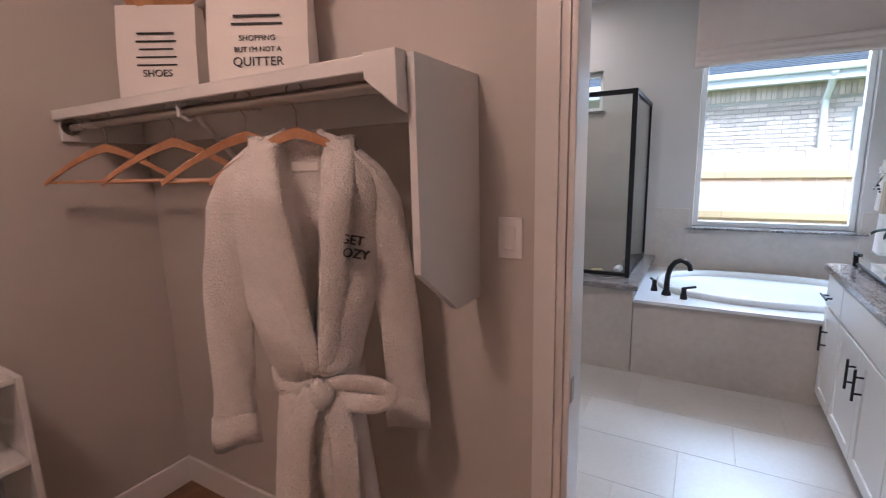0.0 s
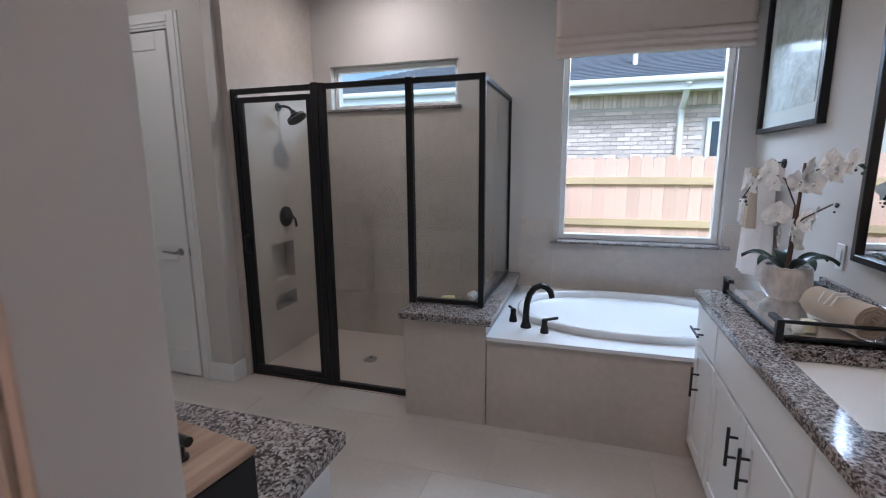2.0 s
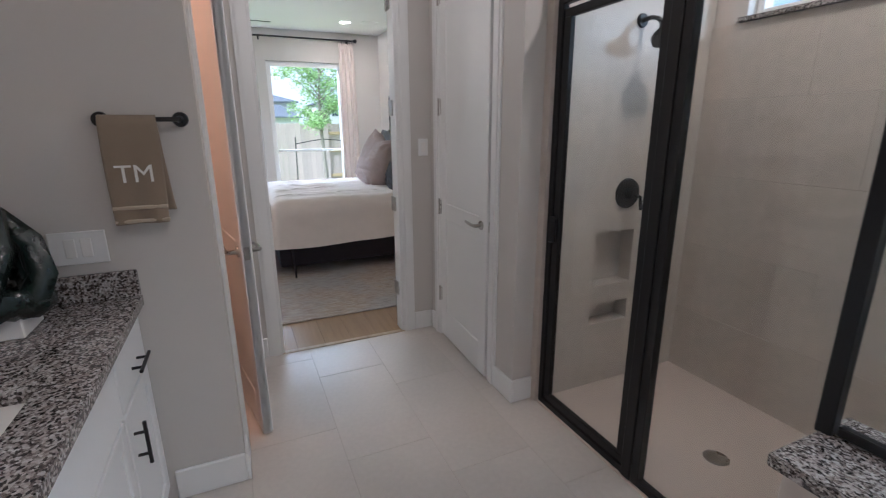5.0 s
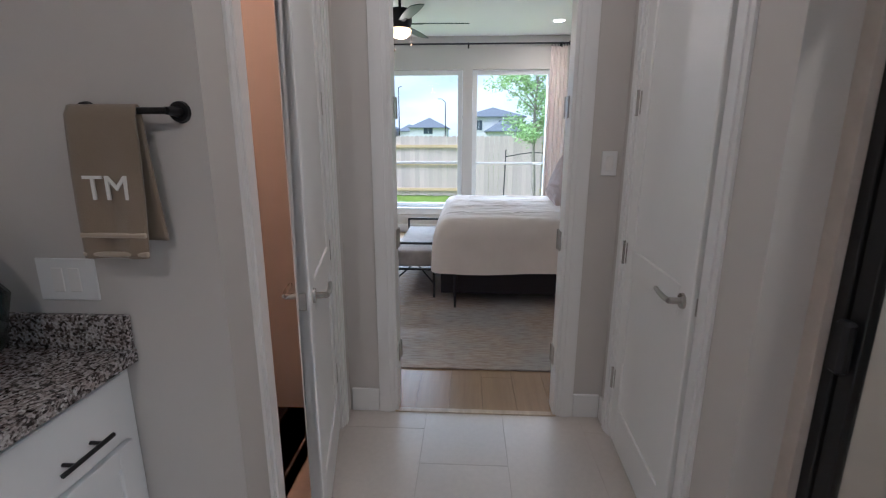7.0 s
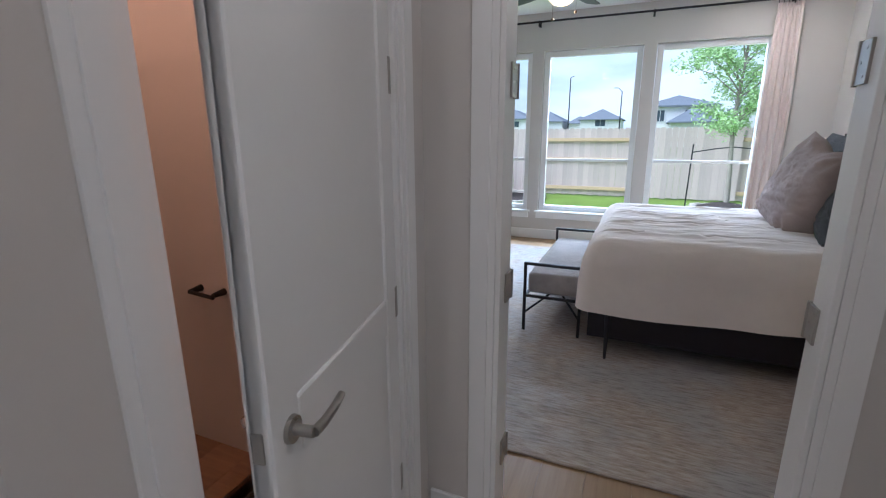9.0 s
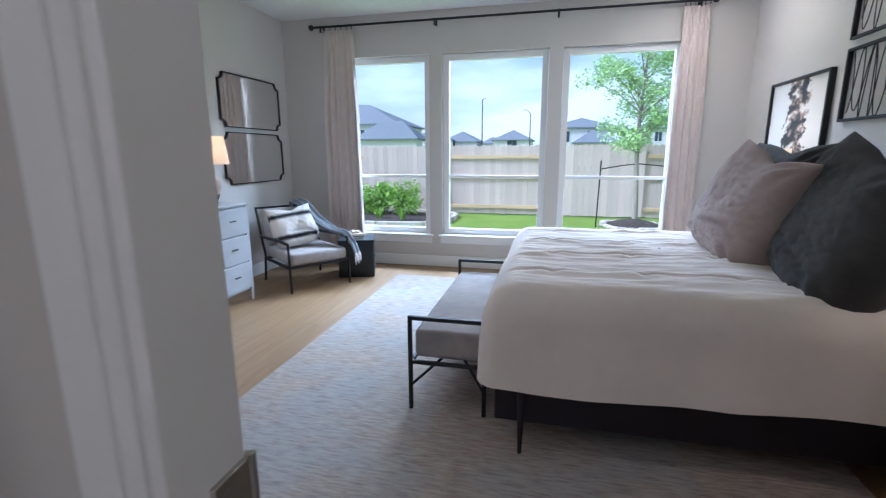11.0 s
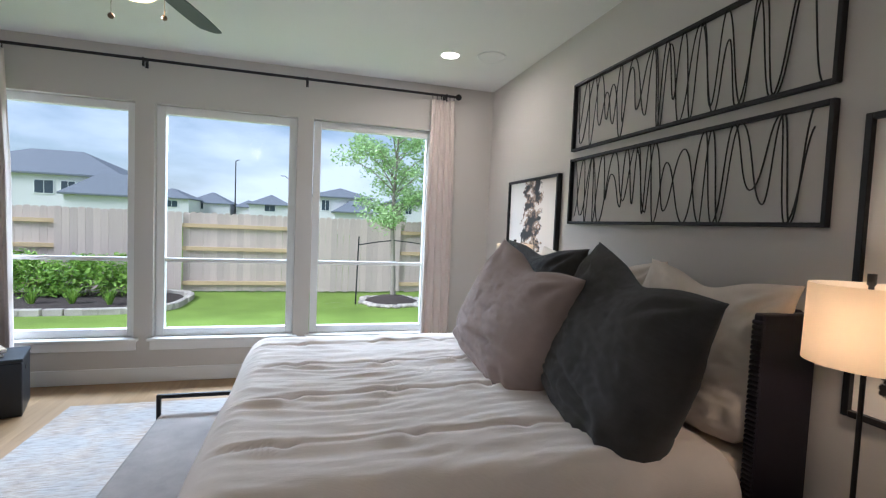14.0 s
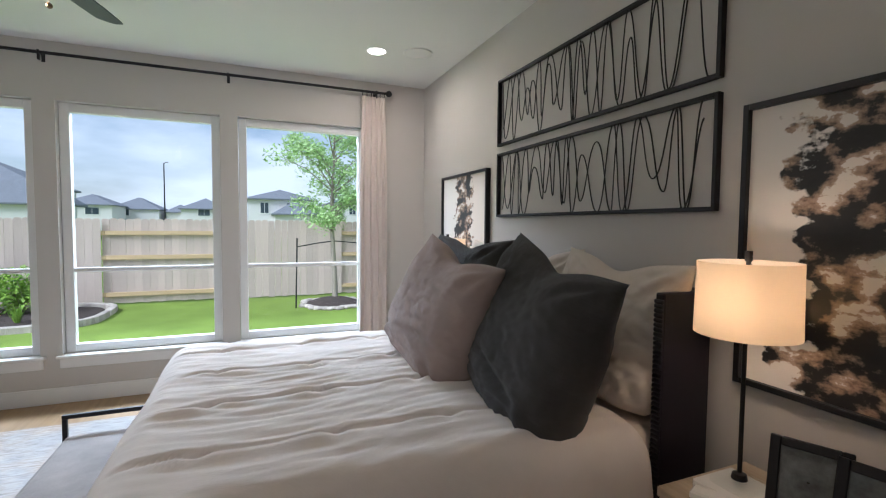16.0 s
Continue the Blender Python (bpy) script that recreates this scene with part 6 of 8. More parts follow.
def spray(points, flowers, seed):
    st_ = part("stem", tube(bmesh.new(), points, 0.0035, 6), STEM, orc, smooth=True)
    r = random.Random(seed)
    for (x, y, z) in flowers:
        bm = bmesh.new()
        base = Vector((x, y, z))
        yaw = r.uniform(-0.7, 0.7)
        rot = Matrix.Rotation(math.pi + yaw, 3, "Z") @ Matrix.Rotation(r.uniform(-0.35, 0.35), 3, "Y")
        for k in range(5):
            a = math.pi / 2 + k * 2 * math.pi / 5
            wide = 0.034 if k in (1, 4) else 0.022
            ln = 0.05

            def pf(u, v):
                w = wide * math.sin(math.pi * min(0.97, 0.1 + u * 0.87)) ** 0.6
                d = 0.004 + ln * u
                q = Vector((0.006 * math.sin(u * 3) + 0.006 * (2 * v - 1) ** 2, d * math.cos(a) - (2 * v - 1) * w * math.sin(a), d * math.sin(a) + (2 * v - 1) * w * math.cos(a)))
                return base + rot @ q
            sheet(bm, 6, 4, pf)
        bmesh.ops.create_uvsphere(bm, u_segments=8, v_segments=6, radius=0.008, matrix=Matrix.Translation(base + rot @ Vector((0.01, 0, -0.006))))
        part("blossom", bm, PETAL, st_, "white orchid blossom", smooth=True, angle=180)
    tip = Vector(points[-1])
    for k in range(4):
        bm = bmesh.new()
        bmesh.ops.create_uvsphere(bm, u_segments=8, v_segments=6, radius=0.008 - 0.001 * k, matrix=Matrix.Translation(tip + Vector((r.uniform(-0.02, 0.02), r.uniform(-0.03, 0.03), r.uniform(-0.03, 0.01)))))
        part("bud", bm, OLEAF, st_, "dark closed bud", smooth=True)


spray([(0, 0, 0.14), (0.0, 0.0, 0.42), (-0.02, 0.08, 0.53), (-0.04, 0.2, 0.56), (-0.07, 0.33, 0.5), (-0.09, 0.40, 0.42)], [(-0.02, 0.1, 0.55), (-0.04, 0.2, 0.57), (-0.05, 0.27, 0.53), (-0.07, 0.33, 0.5), (-0.08, 0.37, 0.46), (-0.03, 0.15, 0.52)], 1)
spray([(0.01, 0, 0.14), (0.01, -0.02, 0.48), (0.02, -0.1, 0.57), (0.05, -0.2, 0.6), (0.08, -0.3, 0.59)], [(0.0, -0.03, 0.52), (0.01, -0.08, 0.57), (0.02, -0.11, 0.52), (0.04, -0.17, 0.6), (0.05, -0.21, 0.57), (0.07, -0.26, 0.6)], 2)
spray([(0.0, 0.01, 0.14), (0.0, 0.0, 0.3), (0.01, -0.07, 0.37), (0.03, -0.15, 0.41), (0.05, -0.2, 0.44)], [(-0.03, 0.02, 0.28), (0.0, -0.03, 0.31), (0.02, -0.08, 0.36), (0.01, -0.07, 0.28), (0.03, -0.13, 0.37), (-0.03, 0.07, 0.38), (-0.04, 0.12, 0.36)], 3)

rt = thing("rolled_towel", "beige rolled hand towel with white embroidery on the tray", "towel", (1.70, 3.90, 0.931), 12)
bm = bmesh.new()
spi = [(0.012 + 0.0105 * a / (2 * math.pi) * 1.0) for a in [k * 0.35 for k in range(90)]]
prof = [(r * math.cos(k * 0.35), r * math.sin(k * 0.35)) for k, r in enumerate(spi) if r < 0.066]
outer_ = [(x, z) for x, z in prof]
inner_ = [(x * (1 - 0.007 / math.hypot(x, z)), z * (1 - 0.007 / math.hypot(x, z))) for x, z in prof]
loop = outer_ + inner_[::-1]
ring_mesh(bm, [[(0.07 * 0 + x, y, z + 0.068) for x, z in loop] for y in (-0.135, 0.135)], caps=True)
part("roll", bm, ROLLT, rt, smooth=True, angle=50)
bm = bmesh.new()
for k, pth in enumerate((((-0.05, 0.03), (-0.02, 0.045), (0.0, 0.02)), ((-0.05, 0.0), (-0.01, 0.01), (0.01, -0.02)), ((-0.05, -0.03), (-0.02, -0.02), (0.0, -0.05)))):
    tube(bm, [(x * 0.9 - 0.02, y, 0.068 + math.sqrt(max(0.0, 0.0685 ** 2 - (x * 0.9 - 0.02) ** 2))) for x, y in pth], 0.004, 6)
part("embroidery", bm, THREAD, rt, "white stitched script", smooth=True)
cd = thing("candle_jar", "small cream candle in a clear jar on the tray", "candle", (1.575, 3.83, 0.931))
bm = bmesh.new()
lathe(bm, [(0.03, 0.0), (0.032, 0.05), (0.03, 0.05), (0.028, 0.003)], 24, caps=False)
part("jar", bm, GLASS, cd, smooth=True)
bm = bmesh.new()
lathe(bm, [(0.026, 0.004), (0.026, 0.04), (0.004, 0.041)], 24)
part("wax", bm, plain("cream_wax", (0.75, 0.66, 0.5), 0.5), cd, smooth=True)
for k, (x, y) in enumerate(((1.515, 3.85), (1.53, 3.80))):
    bm = bmesh.new()
    bmesh.ops.create_uvsphere(bm, u_segments=14, v_segments=10, radius=0.019, matrix=Matrix.Translation((0, 0, 0.019)))
    solid("bath_bead", bm, CERAM, "round pale bath bead on the tray", "ornament", (x, y, 0.93), smooth=True)

# ---- on the west vanity ----
tbr = thing("towel_bar", "black towel bar on the wall", "towel bar", (-1.575, 2.91, 1.522))
for y in (-0.115, 0.118):
    bm = bmesh.new()
    rod(bm, (0, y, 0), (0.01, y, 0), 0.026, 0.024, 20)
    rod(bm, (0.01, y, 0), (0.055, y, 0), 0.013, 0.009, 14)
    part("post", bm, BLACK, tbr, smooth=True)
part("bar", rod(bmesh.new(), (0.055, -0.115, 0), (0.055, 0.118, 0), 0.008, seg=12), BLACK, tbr, smooth=True)
tt = thing("hand_towel", "tan terry hand towel with a white TM monogram", "towel", (-1.52, 2.88, 1.18))


def fold_towel(u, v):
    """Over the bar: front drop, bend, back drop."""
    y = (2 * u - 1) * (0.078 + 0.006 * math.sin(v * 5))
    if v < 0.5:
        t = v / 0.5
        x, z = 0.02 + 0.008 * math.sin(u * 9 + 0.6) * (1 - t) + 0.012 * (1 - t), 0.345 * t
    elif v < 0.56:
        a = (v - 0.5) / 0.06 * math.pi
        x, z = 0.012 * math.cos(a) + 0.002, 0.345 + 0.012 * math.sin(a)
    else:
        t = (v - 0.56) / 0.44
        x, z = -0.012 - 0.008 * t + 0.006 * math.sin(u * 6) * t, 0.345 - 0.31 * t
        y += 0.028 * t
    return Vector((x, y, z))


part("cloth", sheet(bmesh.new(), 20, 60, fold_towel, 0.009), TAN, tt, smooth=True, angle=180)
for z in (0.004, 0.05):
    part("border", B(0.0275, 0.0385, -0.081, 0.081, z, z + 0.012, bevel=0.003), ROLLT, tt, "lighter woven border")


me = lettering("TM", 0.082, 0.002)
me.materials.clear()
me.materials.append(THREAD)
lt = new("monogram", me)
lt.parent = tt
lt.matrix_basis = pose(0.030, 0.0, 0.14, 90, 0, 90)
lt["label"] = "white stitched letters TM"

DKGREEN = plain("dark_glazed_ceramic", (0.012, 0.02, 0.017), 0.22, vary=0.4, big=20, fine=60, bump=0.5, depth=0.004)
sc = thing("dark_sculpture", "dark green textured ceramic sculpture with openings on a white block", "sculpture", (-1.36, 2.50, 0.905))
part("block", B(-0.075, 0.075, -0.075, 0.075, 0, 0.07, bevel=0.004), CERAM, sc, "white block base")
bm = bmesh.new()
for k in range(5):
    a = k * 2 * math.pi / 5
    tube(bm, [(0.10 * math.cos(a), 0.10 * math.sin(a), 0.09), (0.125 * math.cos(a + 0.3), 0.125 * math.sin(a + 0.3), 0.17), (0.10 * math.cos(a + 0.7), 0.10 * math.sin(a + 0.7), 0.26), (0.05 * math.cos(a + 1.2), 0.05 * math.sin(a + 1.2), 0.35), (0.01, 0.0, 0.40)], 0.04, 10, [1.0, 0.95, 0.9, 0.8, 0.4])
ringp = [(0.1 * math.cos(t), 0.1 * math.sin(t), 0.095 + 0.01 * math.sin(3 * t)) for t in [2 * math.pi * i / 24 for i in range(25)]]
tube(bm, ringp, 0.04, 10)
for v in bm.verts:
    v.co += Vector((noise.noise(v.co * 40), noise.noise(v.co * 40 + Vector((5, 0, 0))), noise.noise(v.co * 40 + Vector((0, 7, 0))))) * 0.012
part("body", bm, DKGREEN, sc, "dark woven body with openings", smooth=True)
bm = bmesh.new()
bmesh.ops.create_uvsphere(bm, u_segments=20, v_segments=12, radius=0.045, matrix=Matrix.Translation((0, 0, 0.045)) @ Matrix.Diagonal((1.3, 1, 1, 1)))
solid("white_ornament", bm, CERAM, "smooth white pebble ornament on the vanity", "ornament", (-1.28, 2.40, 0.903), smooth=True)
bx = thing("lidded_box", "black box with a veined wooden lid and bar handle", "box", (0.06, 2.50, 0.905), -8)
part("body", B(-0.15, 0.15, -0.085, 0.085, 0, 0.10, bevel=0.003), BLACK, bx)
part("lid", B(-0.152, 0.152, -0.087, 0.087, 0.101, 0.118, bevel=0.003), LIDW, bx, "veined wooden lid")
bm = bmesh.new()
rod(bm, (-0.09, 0, 0.158), (0.09, 0, 0.158), 0.009, seg=12)
for x in (-0.065, 0.065):
    rod(bm, (x, 0, 0.118), (x, 0, 0.158), 0.007, seg=10)
    rod(bm, (x, 0, 0.118), (x, 0, 0.124), 0.013, seg=12)
part("handle", bm, BLACK, bx, "black bar handle", smooth=True)
ph = thing("paper_holder", "black toilet paper holder on the toilet room wall", "paper holder", (-2.72, 2.05, 0.80))
bm = bmesh.new()
for y in (-0.07, 0.07):
    rod(bm, (0, y, 0), (0.06, y, 0), 0.016, 0.01, 14)
rod(bm, (0.06, -0.07, 0), (0.06, 0.07, -0.01), 0.009, seg=12)
part("holder", bm, BLACK, ph, smooth=True)


# ---- dresser wall ----
GREYP = plain("washed_grey_paint", (0.43, 0.445, 0.465), 0.5, vary=0.06, big=3, fine=70, bump=0.12, stretch=(0.6, 1, 6))
ds = thing("dresser", "pale grey washed dresser with nine drawers and black pulls", "dresser", (-5.32, 0.69, 0))
DX, D0, D1 = 0.83, -0.26, 0.26
part("top", B(-DX, DX, D0, D1, 0.915, 0.94, bevel=0.004), GREYP, ds)
part("body", B(-DX + 0.02, DX - 0.02, D0 + 0.01, D1 - 0.02, 0.115, 0.914), GREYP, ds)
for x in (-DX + 0.02, -0.36, 0.36, DX - 0.02):
    bm = bmesh.new()
    ring_mesh(bm, [[(x + a * k, D1 - 0.03 + b * k, z) for a, b in ((-0.02, -0.02), (0.02, -0.02), (0.02, 0.02), (-0.02, 0.02))] for z, k in ((0.0, 0.65), (0.115, 1.0), (0.914, 1.0))])
    part("leg", bm, GREYP, ds)
    if abs(x) > 0.5:
        part("leg", B(x - 0.018, x + 0.018, D0 + 0.012, D0 + 0.05, 0, 0.114), GREYP, ds)
for x0, x1, hs in ((-DX + 0.045, -0.385, (0.5,)), (-0.335, 0.335, (0.25, 0.75)), (0.385, DX - 0.045, (0.5,))):
    for k in range(3):
        z0 = 0.135 + k * 0.26
        d = part("drawer", B(x0, x1, D1 - 0.019, D1 - 0.004, z0, z0 + 0.248, bevel=0.003), GREYP, ds)
        for hfrac in hs:
            hx = x0 + (x1 - x0) * hfrac
            bm = bmesh.new()
            rod(bm, (hx - 0.035, D1 + 0.016, z0 + 0.14), (hx + 0.035, D1 + 0.016, z0 + 0.14), 0.006, seg=8)
            rod(bm, (hx - 0.02, D1 - 0.004, z0 + 0.14), (hx - 0.02, D1 + 0.016, z0 + 0.14), 0.004, seg=6)
            rod(bm, (hx + 0.02, D1 - 0.004, z0 + 0.14), (hx + 0.02, D1 + 0.016, z0 + 0.14), 0.004, seg=6)
            part("pull", bm, BLACK, d, "small black pull", smooth=True)

TERRA = plain("two_tone_ceramic", (0.42, 0.31, 0.23), 0.6, vary=0.15, big=8, fine=50, bump=0.2)
dl = thing("table_lamp", "ceramic gourd table lamp with a lit white shade on the dresser", "lamp", (-6.0, 0.68, 0.94))
bm = bmesh.new()
lathe(bm, [(0.055, 0), (0.065, 0.03), (0.085, 0.085)], 28)
part("foot", bm, BLACK, dl, "black glazed foot", smooth=True)
bm = bmesh.new()
lathe(bm, [(0.0852, 0.085), (0.1, 0.15), (0.095, 0.2), (0.065, 0.245), (0.04, 0.265), (0.036, 0.31)], 28)
part("body", bm, TERRA, dl, "matte tan ceramic body", smooth=True)
part("neck", rod(bmesh.new(), (0, 0, 0.31), (0, 0, 0.6), 0.008, seg=10), BRASS, dl)
drum_shade(dl, 0.355, 0.6, 0.185, 0.155)
bulb((-6.0, 0.68, 1.42), 3.0)

fv = thing("flower_bowl", "white blossoms in a dark square bowl on the dresser", "flowers", (-5.33, 0.70, 0.94))
part("bowl", B(-0.09, 0.09, -0.09, 0.09, 0, 0.07, bevel=0.008), BLACK, fv, "dark square bowl")
rnd = random.Random(12)
cs = [((rnd.uniform(-0.1, 0.1), rnd.uniform(-0.09, 0.09), rnd.uniform(0.12, 0.27)), 0.05) for _ in range(14)]
bm = bmesh.new()
for _ in range(520):
    c, r = cs[rnd.randrange(len(cs))]
    d = Vector((rnd.gauss(0, 1), rnd.gauss(0, 1), rnd.gauss(0, 1))).normalized()
    p = Vector(c) + d * r * rnd.random() ** 0.4
    a = d.orthogonal().normalized()
    b = d.cross(a)
    s = 0.018 * rnd.uniform(0.7, 1.3)
    bm.faces.new([bm.verts.new(p + v) for v in (a * s, b * s + d * 0.005, -a * s, -b * s + d * 0.005)])
part("blossoms", bm, PETAL, fv, "cluster of white petals")
bm = bmesh.new()
for k in range(8):
    c = cs[k][0]
    tube(bm, [(0, 0, 0.05), (c[0] * 0.5, c[1] * 0.5, c[2] * 0.6), c], 0.003, 5)
part("stems", bm, STEM, fv)


def notched(hx, hz, n, d):
    """The outline of a plate with scooped corners."""
    pts = []
    for sx, sz, order in ((1, 1, 0), (-1, 1, 1), (-1, -1, 0), (1, -1, 1)):
        cx_, cz_ = sx * hx, sz * hz
        arc = []
        for k in range(7):
            t = math.pi / 2 * k / 6
            arc.append((cx_ - sx * n * math.cos(t), cz_ - sz * n * math.sin(t)))
        pts += arc[::-1] if order == 0 else arc
    return pts


def scoop_mirror(z, label):
    m = thing("wall_mirror", label, "mirror", (-7.10, 0.40, z), 180, "stacked mirrors")
    hx, hz = 0.53, 0.275
    out_, in_ = notched(hx, hz, 0.07, 0), notched(hx - 0.011, hz - 0.011, 0.072, 0)
    bm = bmesh.new()
    ring_mesh(bm, [[(x, y, q) for x, q in pts] for pts, y in ((out_, -0.002), (out_, -0.028), (in_, -0.028), (in_, -0.002), (out_, -0.002))], caps=False)
    part("frame", bm, BLACK, m, "thin black frame")
    bm = bmesh.new()
    ring_mesh(bm, [[(x, y, q) for x, q in in_] for y in (-0.006, -0.018)])
    part("glass", bm, MIRR, m, "silvered glass")


scoop_mirror(1.935, "black framed mirror with scooped corners, upper of two")
scoop_mirror(1.34, "black framed mirror with scooped corners, lower of two")


def stripe_material():
    m, n, l, b = nodes_of("ink_stripe_print")
    v1 = coords(n, l, (1.2, 1, 16))
    v2 = coords(n, l, (60, 1, 3))
    a, c = noise_of(n, l, v1, 1.6, 6, 0.7), noise_of(n, l, v2, 1.0, 5, 0.7)
    w = n.new("ShaderNodeTexWave")
    w.bands_direction = "Z"
    w.inputs["Scale"].default_value, w.inputs["Distortion"].default_value, w.inputs["Detail"].default_value = 4.2, 3.5, 3
    l.new(coords(n, l), w.inputs["Vector"])
    mu = n.new("ShaderNodeMath")
    mu.operation = "MULTIPLY"
    l.new(w.outputs["Fac"], mu.inputs[0])
    l.new(c, mu.inputs[1])
    r = ramp_of(n, [(0.34, (0.62, 0.58, 0.5)), (0.46, (0.4, 0.37, 0.32)), (0.55, (0.02, 0.02, 0.02))])
    l.new(mu.outputs[0], r.inputs["Fac"])
    l.new(r.outputs["Color"], b.inputs["Base Color"])
    b.inputs["Roughness"].default_value = 0.6
    return m


STRIPE = stripe_material()
ap = thing("framed_print", "tall black framed print of inked stripes above the dresser", "picture", (-5.40, 0.40, 1.82), 180)
frame_rect(ap, 0.50, 0.635, 0.025, 0.04, BLACK)
part("print", B(-0.475, 0.475, -0.02, -0.012, -0.61, 0.61), STRIPE, ap, "cream paper with broken ink stripes")

# ---- reading corner ----
ch = thing("armchair", "low lounge chair of dark iron with pale cushions", "armchair", (-6.83, 1.13, 0), -36)
# local +y is the chair's front
CWX, CF, CB = 0.33, 0.34, -0.32
for sx in (-1, 1):
    x = sx * CWX
    part("front_leg", tube(bmesh.new(), [(x, CF, 0), (x, CF - 0.01, 0.3), (x, CF - 0.02, 0.50)], 0.013, 8), IRON, ch)
    part("back_leg", tube(bmesh.new(), [(x, CB - 0.06, 0), (x, CB, 0.3), (x, CB - 0.09, 0.5), (x, CB - 0.2, 0.80)], 0.013, 8), IRON, ch)
    part("arm", tube(bmesh.new(), [(x, CF - 0.02, 0.50), (x * 1.02, CF - 0.2, 0.515), (x * 1.02, CB + 0.05, 0.497), (x, CB - 0.09, 0.495)], 0.017, 8), IRON, ch)
    part("side_rail", B(x - 0.01, x + 0.01, CB, CF - 0.01, 0.25, 0.275), IRON, ch)
for y in (CF - 0.02, CB):
    part("cross_rail", B(-CWX, CWX, y - 0.01, y + 0.01, 0.25, 0.275), IRON, ch)
part("back_rail", B(-CWX, CWX, CB - 0.215, CB - 0.195, 0.785, 0.805), IRON, ch)
part("seat_cushion", B(-0.31, 0.31, CB + 0.02, CF + 0.0, 0.277, 0.40, bevel=0.035, seg=3), GREYF, ch, "pale grey seat cushion", smooth=True)
bk = part("back_cushion", B(-0.30, 0.30, -0.06, 0.06, -0.21, 0.21, bevel=0.04, seg=3), GREYF, ch, "pale grey back cushion", smooth=True)
bk.matrix_basis = pose(0, CB - 0.05, 0.59, 22)


def zig_material():
    m, n, l, b = nodes_of("zigzag_cotton")
    co = n.new("ShaderNodeTexCoord")
    sep = n.new("ShaderNodeSeparateXYZ")
    l.new(co.outputs["Object"], sep.inputs[0])

    def math_(op, a, b_=None, c_=None):
        k = n.new("ShaderNodeMath")
        k.operation = op
        for i, q in enumerate((a, b_, c_)):
            if q is None:
                continue
            if isinstance(q, (int, float)):
                k.inputs[i].default_value = q
            else:
                l.new(q, k.inputs[i])
        return k.outputs[0]
    az = math_("ABSOLUTE", sep.outputs[2])
    band = math_("ABSOLUTE", math_("SUBTRACT", az, 0.12))
    tri = math_("PINGPONG", sep.outputs[0], 0.0095)
    edge = math_("SUBTRACT", math_("MULTIPLY_ADD", tri, 3.4, 0.008), band)
    msk = math_("GREATER_THAN", edge, 0.0)
    mx = n.new("ShaderNodeMix")
    mx.data_type = "RGBA"
    mx.inputs[6].default_value, mx.inputs[7].default_value = (0.7, 0.66, 0.62, 1), (0.012, 0.012, 0.013, 1)
    l.new(msk, mx.inputs[0])
    l.new(mx.outputs[2], b.inputs["Base Color"])
    b.inputs["Roughness"].default_value = 0.95
    return m


ZIG = zig_material()
zp = pillow("white throw pillow with black zigzag bands on the armchair", ZIG, 0.50, 0.45, 0.15, (-6.79, 1.02, 0.62), 24, 144, -5, 8, 30)
zp["group"] = "armchair cushions"
THROW = woven("blue_grey_throw", (0.2, 0.225, 0.25), 700, 0.15, 0.95, 0.6)
tw_ = thing("throw_blanket", "blue-grey fringed throw draped over the chair arm", "blanket", (-6.83, 1.13, 0), -36)


def throw_f(u, v):
    """Over the back cushion, along the seat's side and over the arm."""
    path = [(-0.12, -0.56, 0.62), (-0.12, -0.52, 0.86), (-0.16, -0.38, 0.83), (-0.22, -0.16, 0.66), (-0.30, 0.06, 0.56), (-0.37, 0.22, 0.535), (-0.41, 0.33, 0.43), (-0.42, 0.38, 0.32)]
    s = v * (len(path) - 1)
    i = min(int(s), len(path) - 2)
    t = s - i
    p = Vector(path[i]).lerp(Vector(path[i + 1]), t)
    w = (2 * u - 1) * (0.11 + 0.03 * math.sin(v * 5))
    return p + Vector((w * 0.75, w * 0.55, 0.018 * math.sin(u * 12 + v * 5) + 0.01 * math.sin(u * 23)))


part("cloth", sheet(bmesh.new(), 24, 40, throw_f, 0.008), THROW, tw_, smooth=True, angle=180)
bm = bmesh.new()
for k in range(22):
    p = throw_f(k / 21, 1.0)
    tube(bm, [p, p + Vector((0.005 * math.sin(k), 0.01, -0.04)), p + Vector((0.008 * math.cos(k * 2), 0.012, -0.085))], 0.003, 5)
part("fringe", bm, TERRY, tw_, "pale fringe")

NAVY = plain("dark_blue_black_leather", (0.012, 0.016, 0.022), 0.42, vary=0.2, big=10, fine=160, bump=0.2)
sb_ = thing("cube_side_table", "dark cube side table with a slotted handle", "side table", (-7.30, 1.52, 0), 20)
part("body", B(-0.2, 0.2, -0.2, 0.2, 0.0, 0.40, bevel=0.006), NAVY, sb_)
part("lid", B(-0.205, 0.205, -0.205, 0.205, 0.401, 0.43, bevel=0.006), NAVY, sb_)
for m_ in (pose(0, 0, 0), pose(0, 0, 0, 0, 0, 90)):
    q = part("slot", B(0.2005, 0.203, -0.05, 0.05, 0.315, 0.345, bevel=0.001), BLACK, sb_, "dark handle slot")
    q.matrix_basis = m_
BOOKA = plain("book_cloth_tan", (0.45, 0.36, 0.26), 0.8)
BOOKB = plain("book_cloth_dark", (0.1, 0.09, 0.09), 0.8)
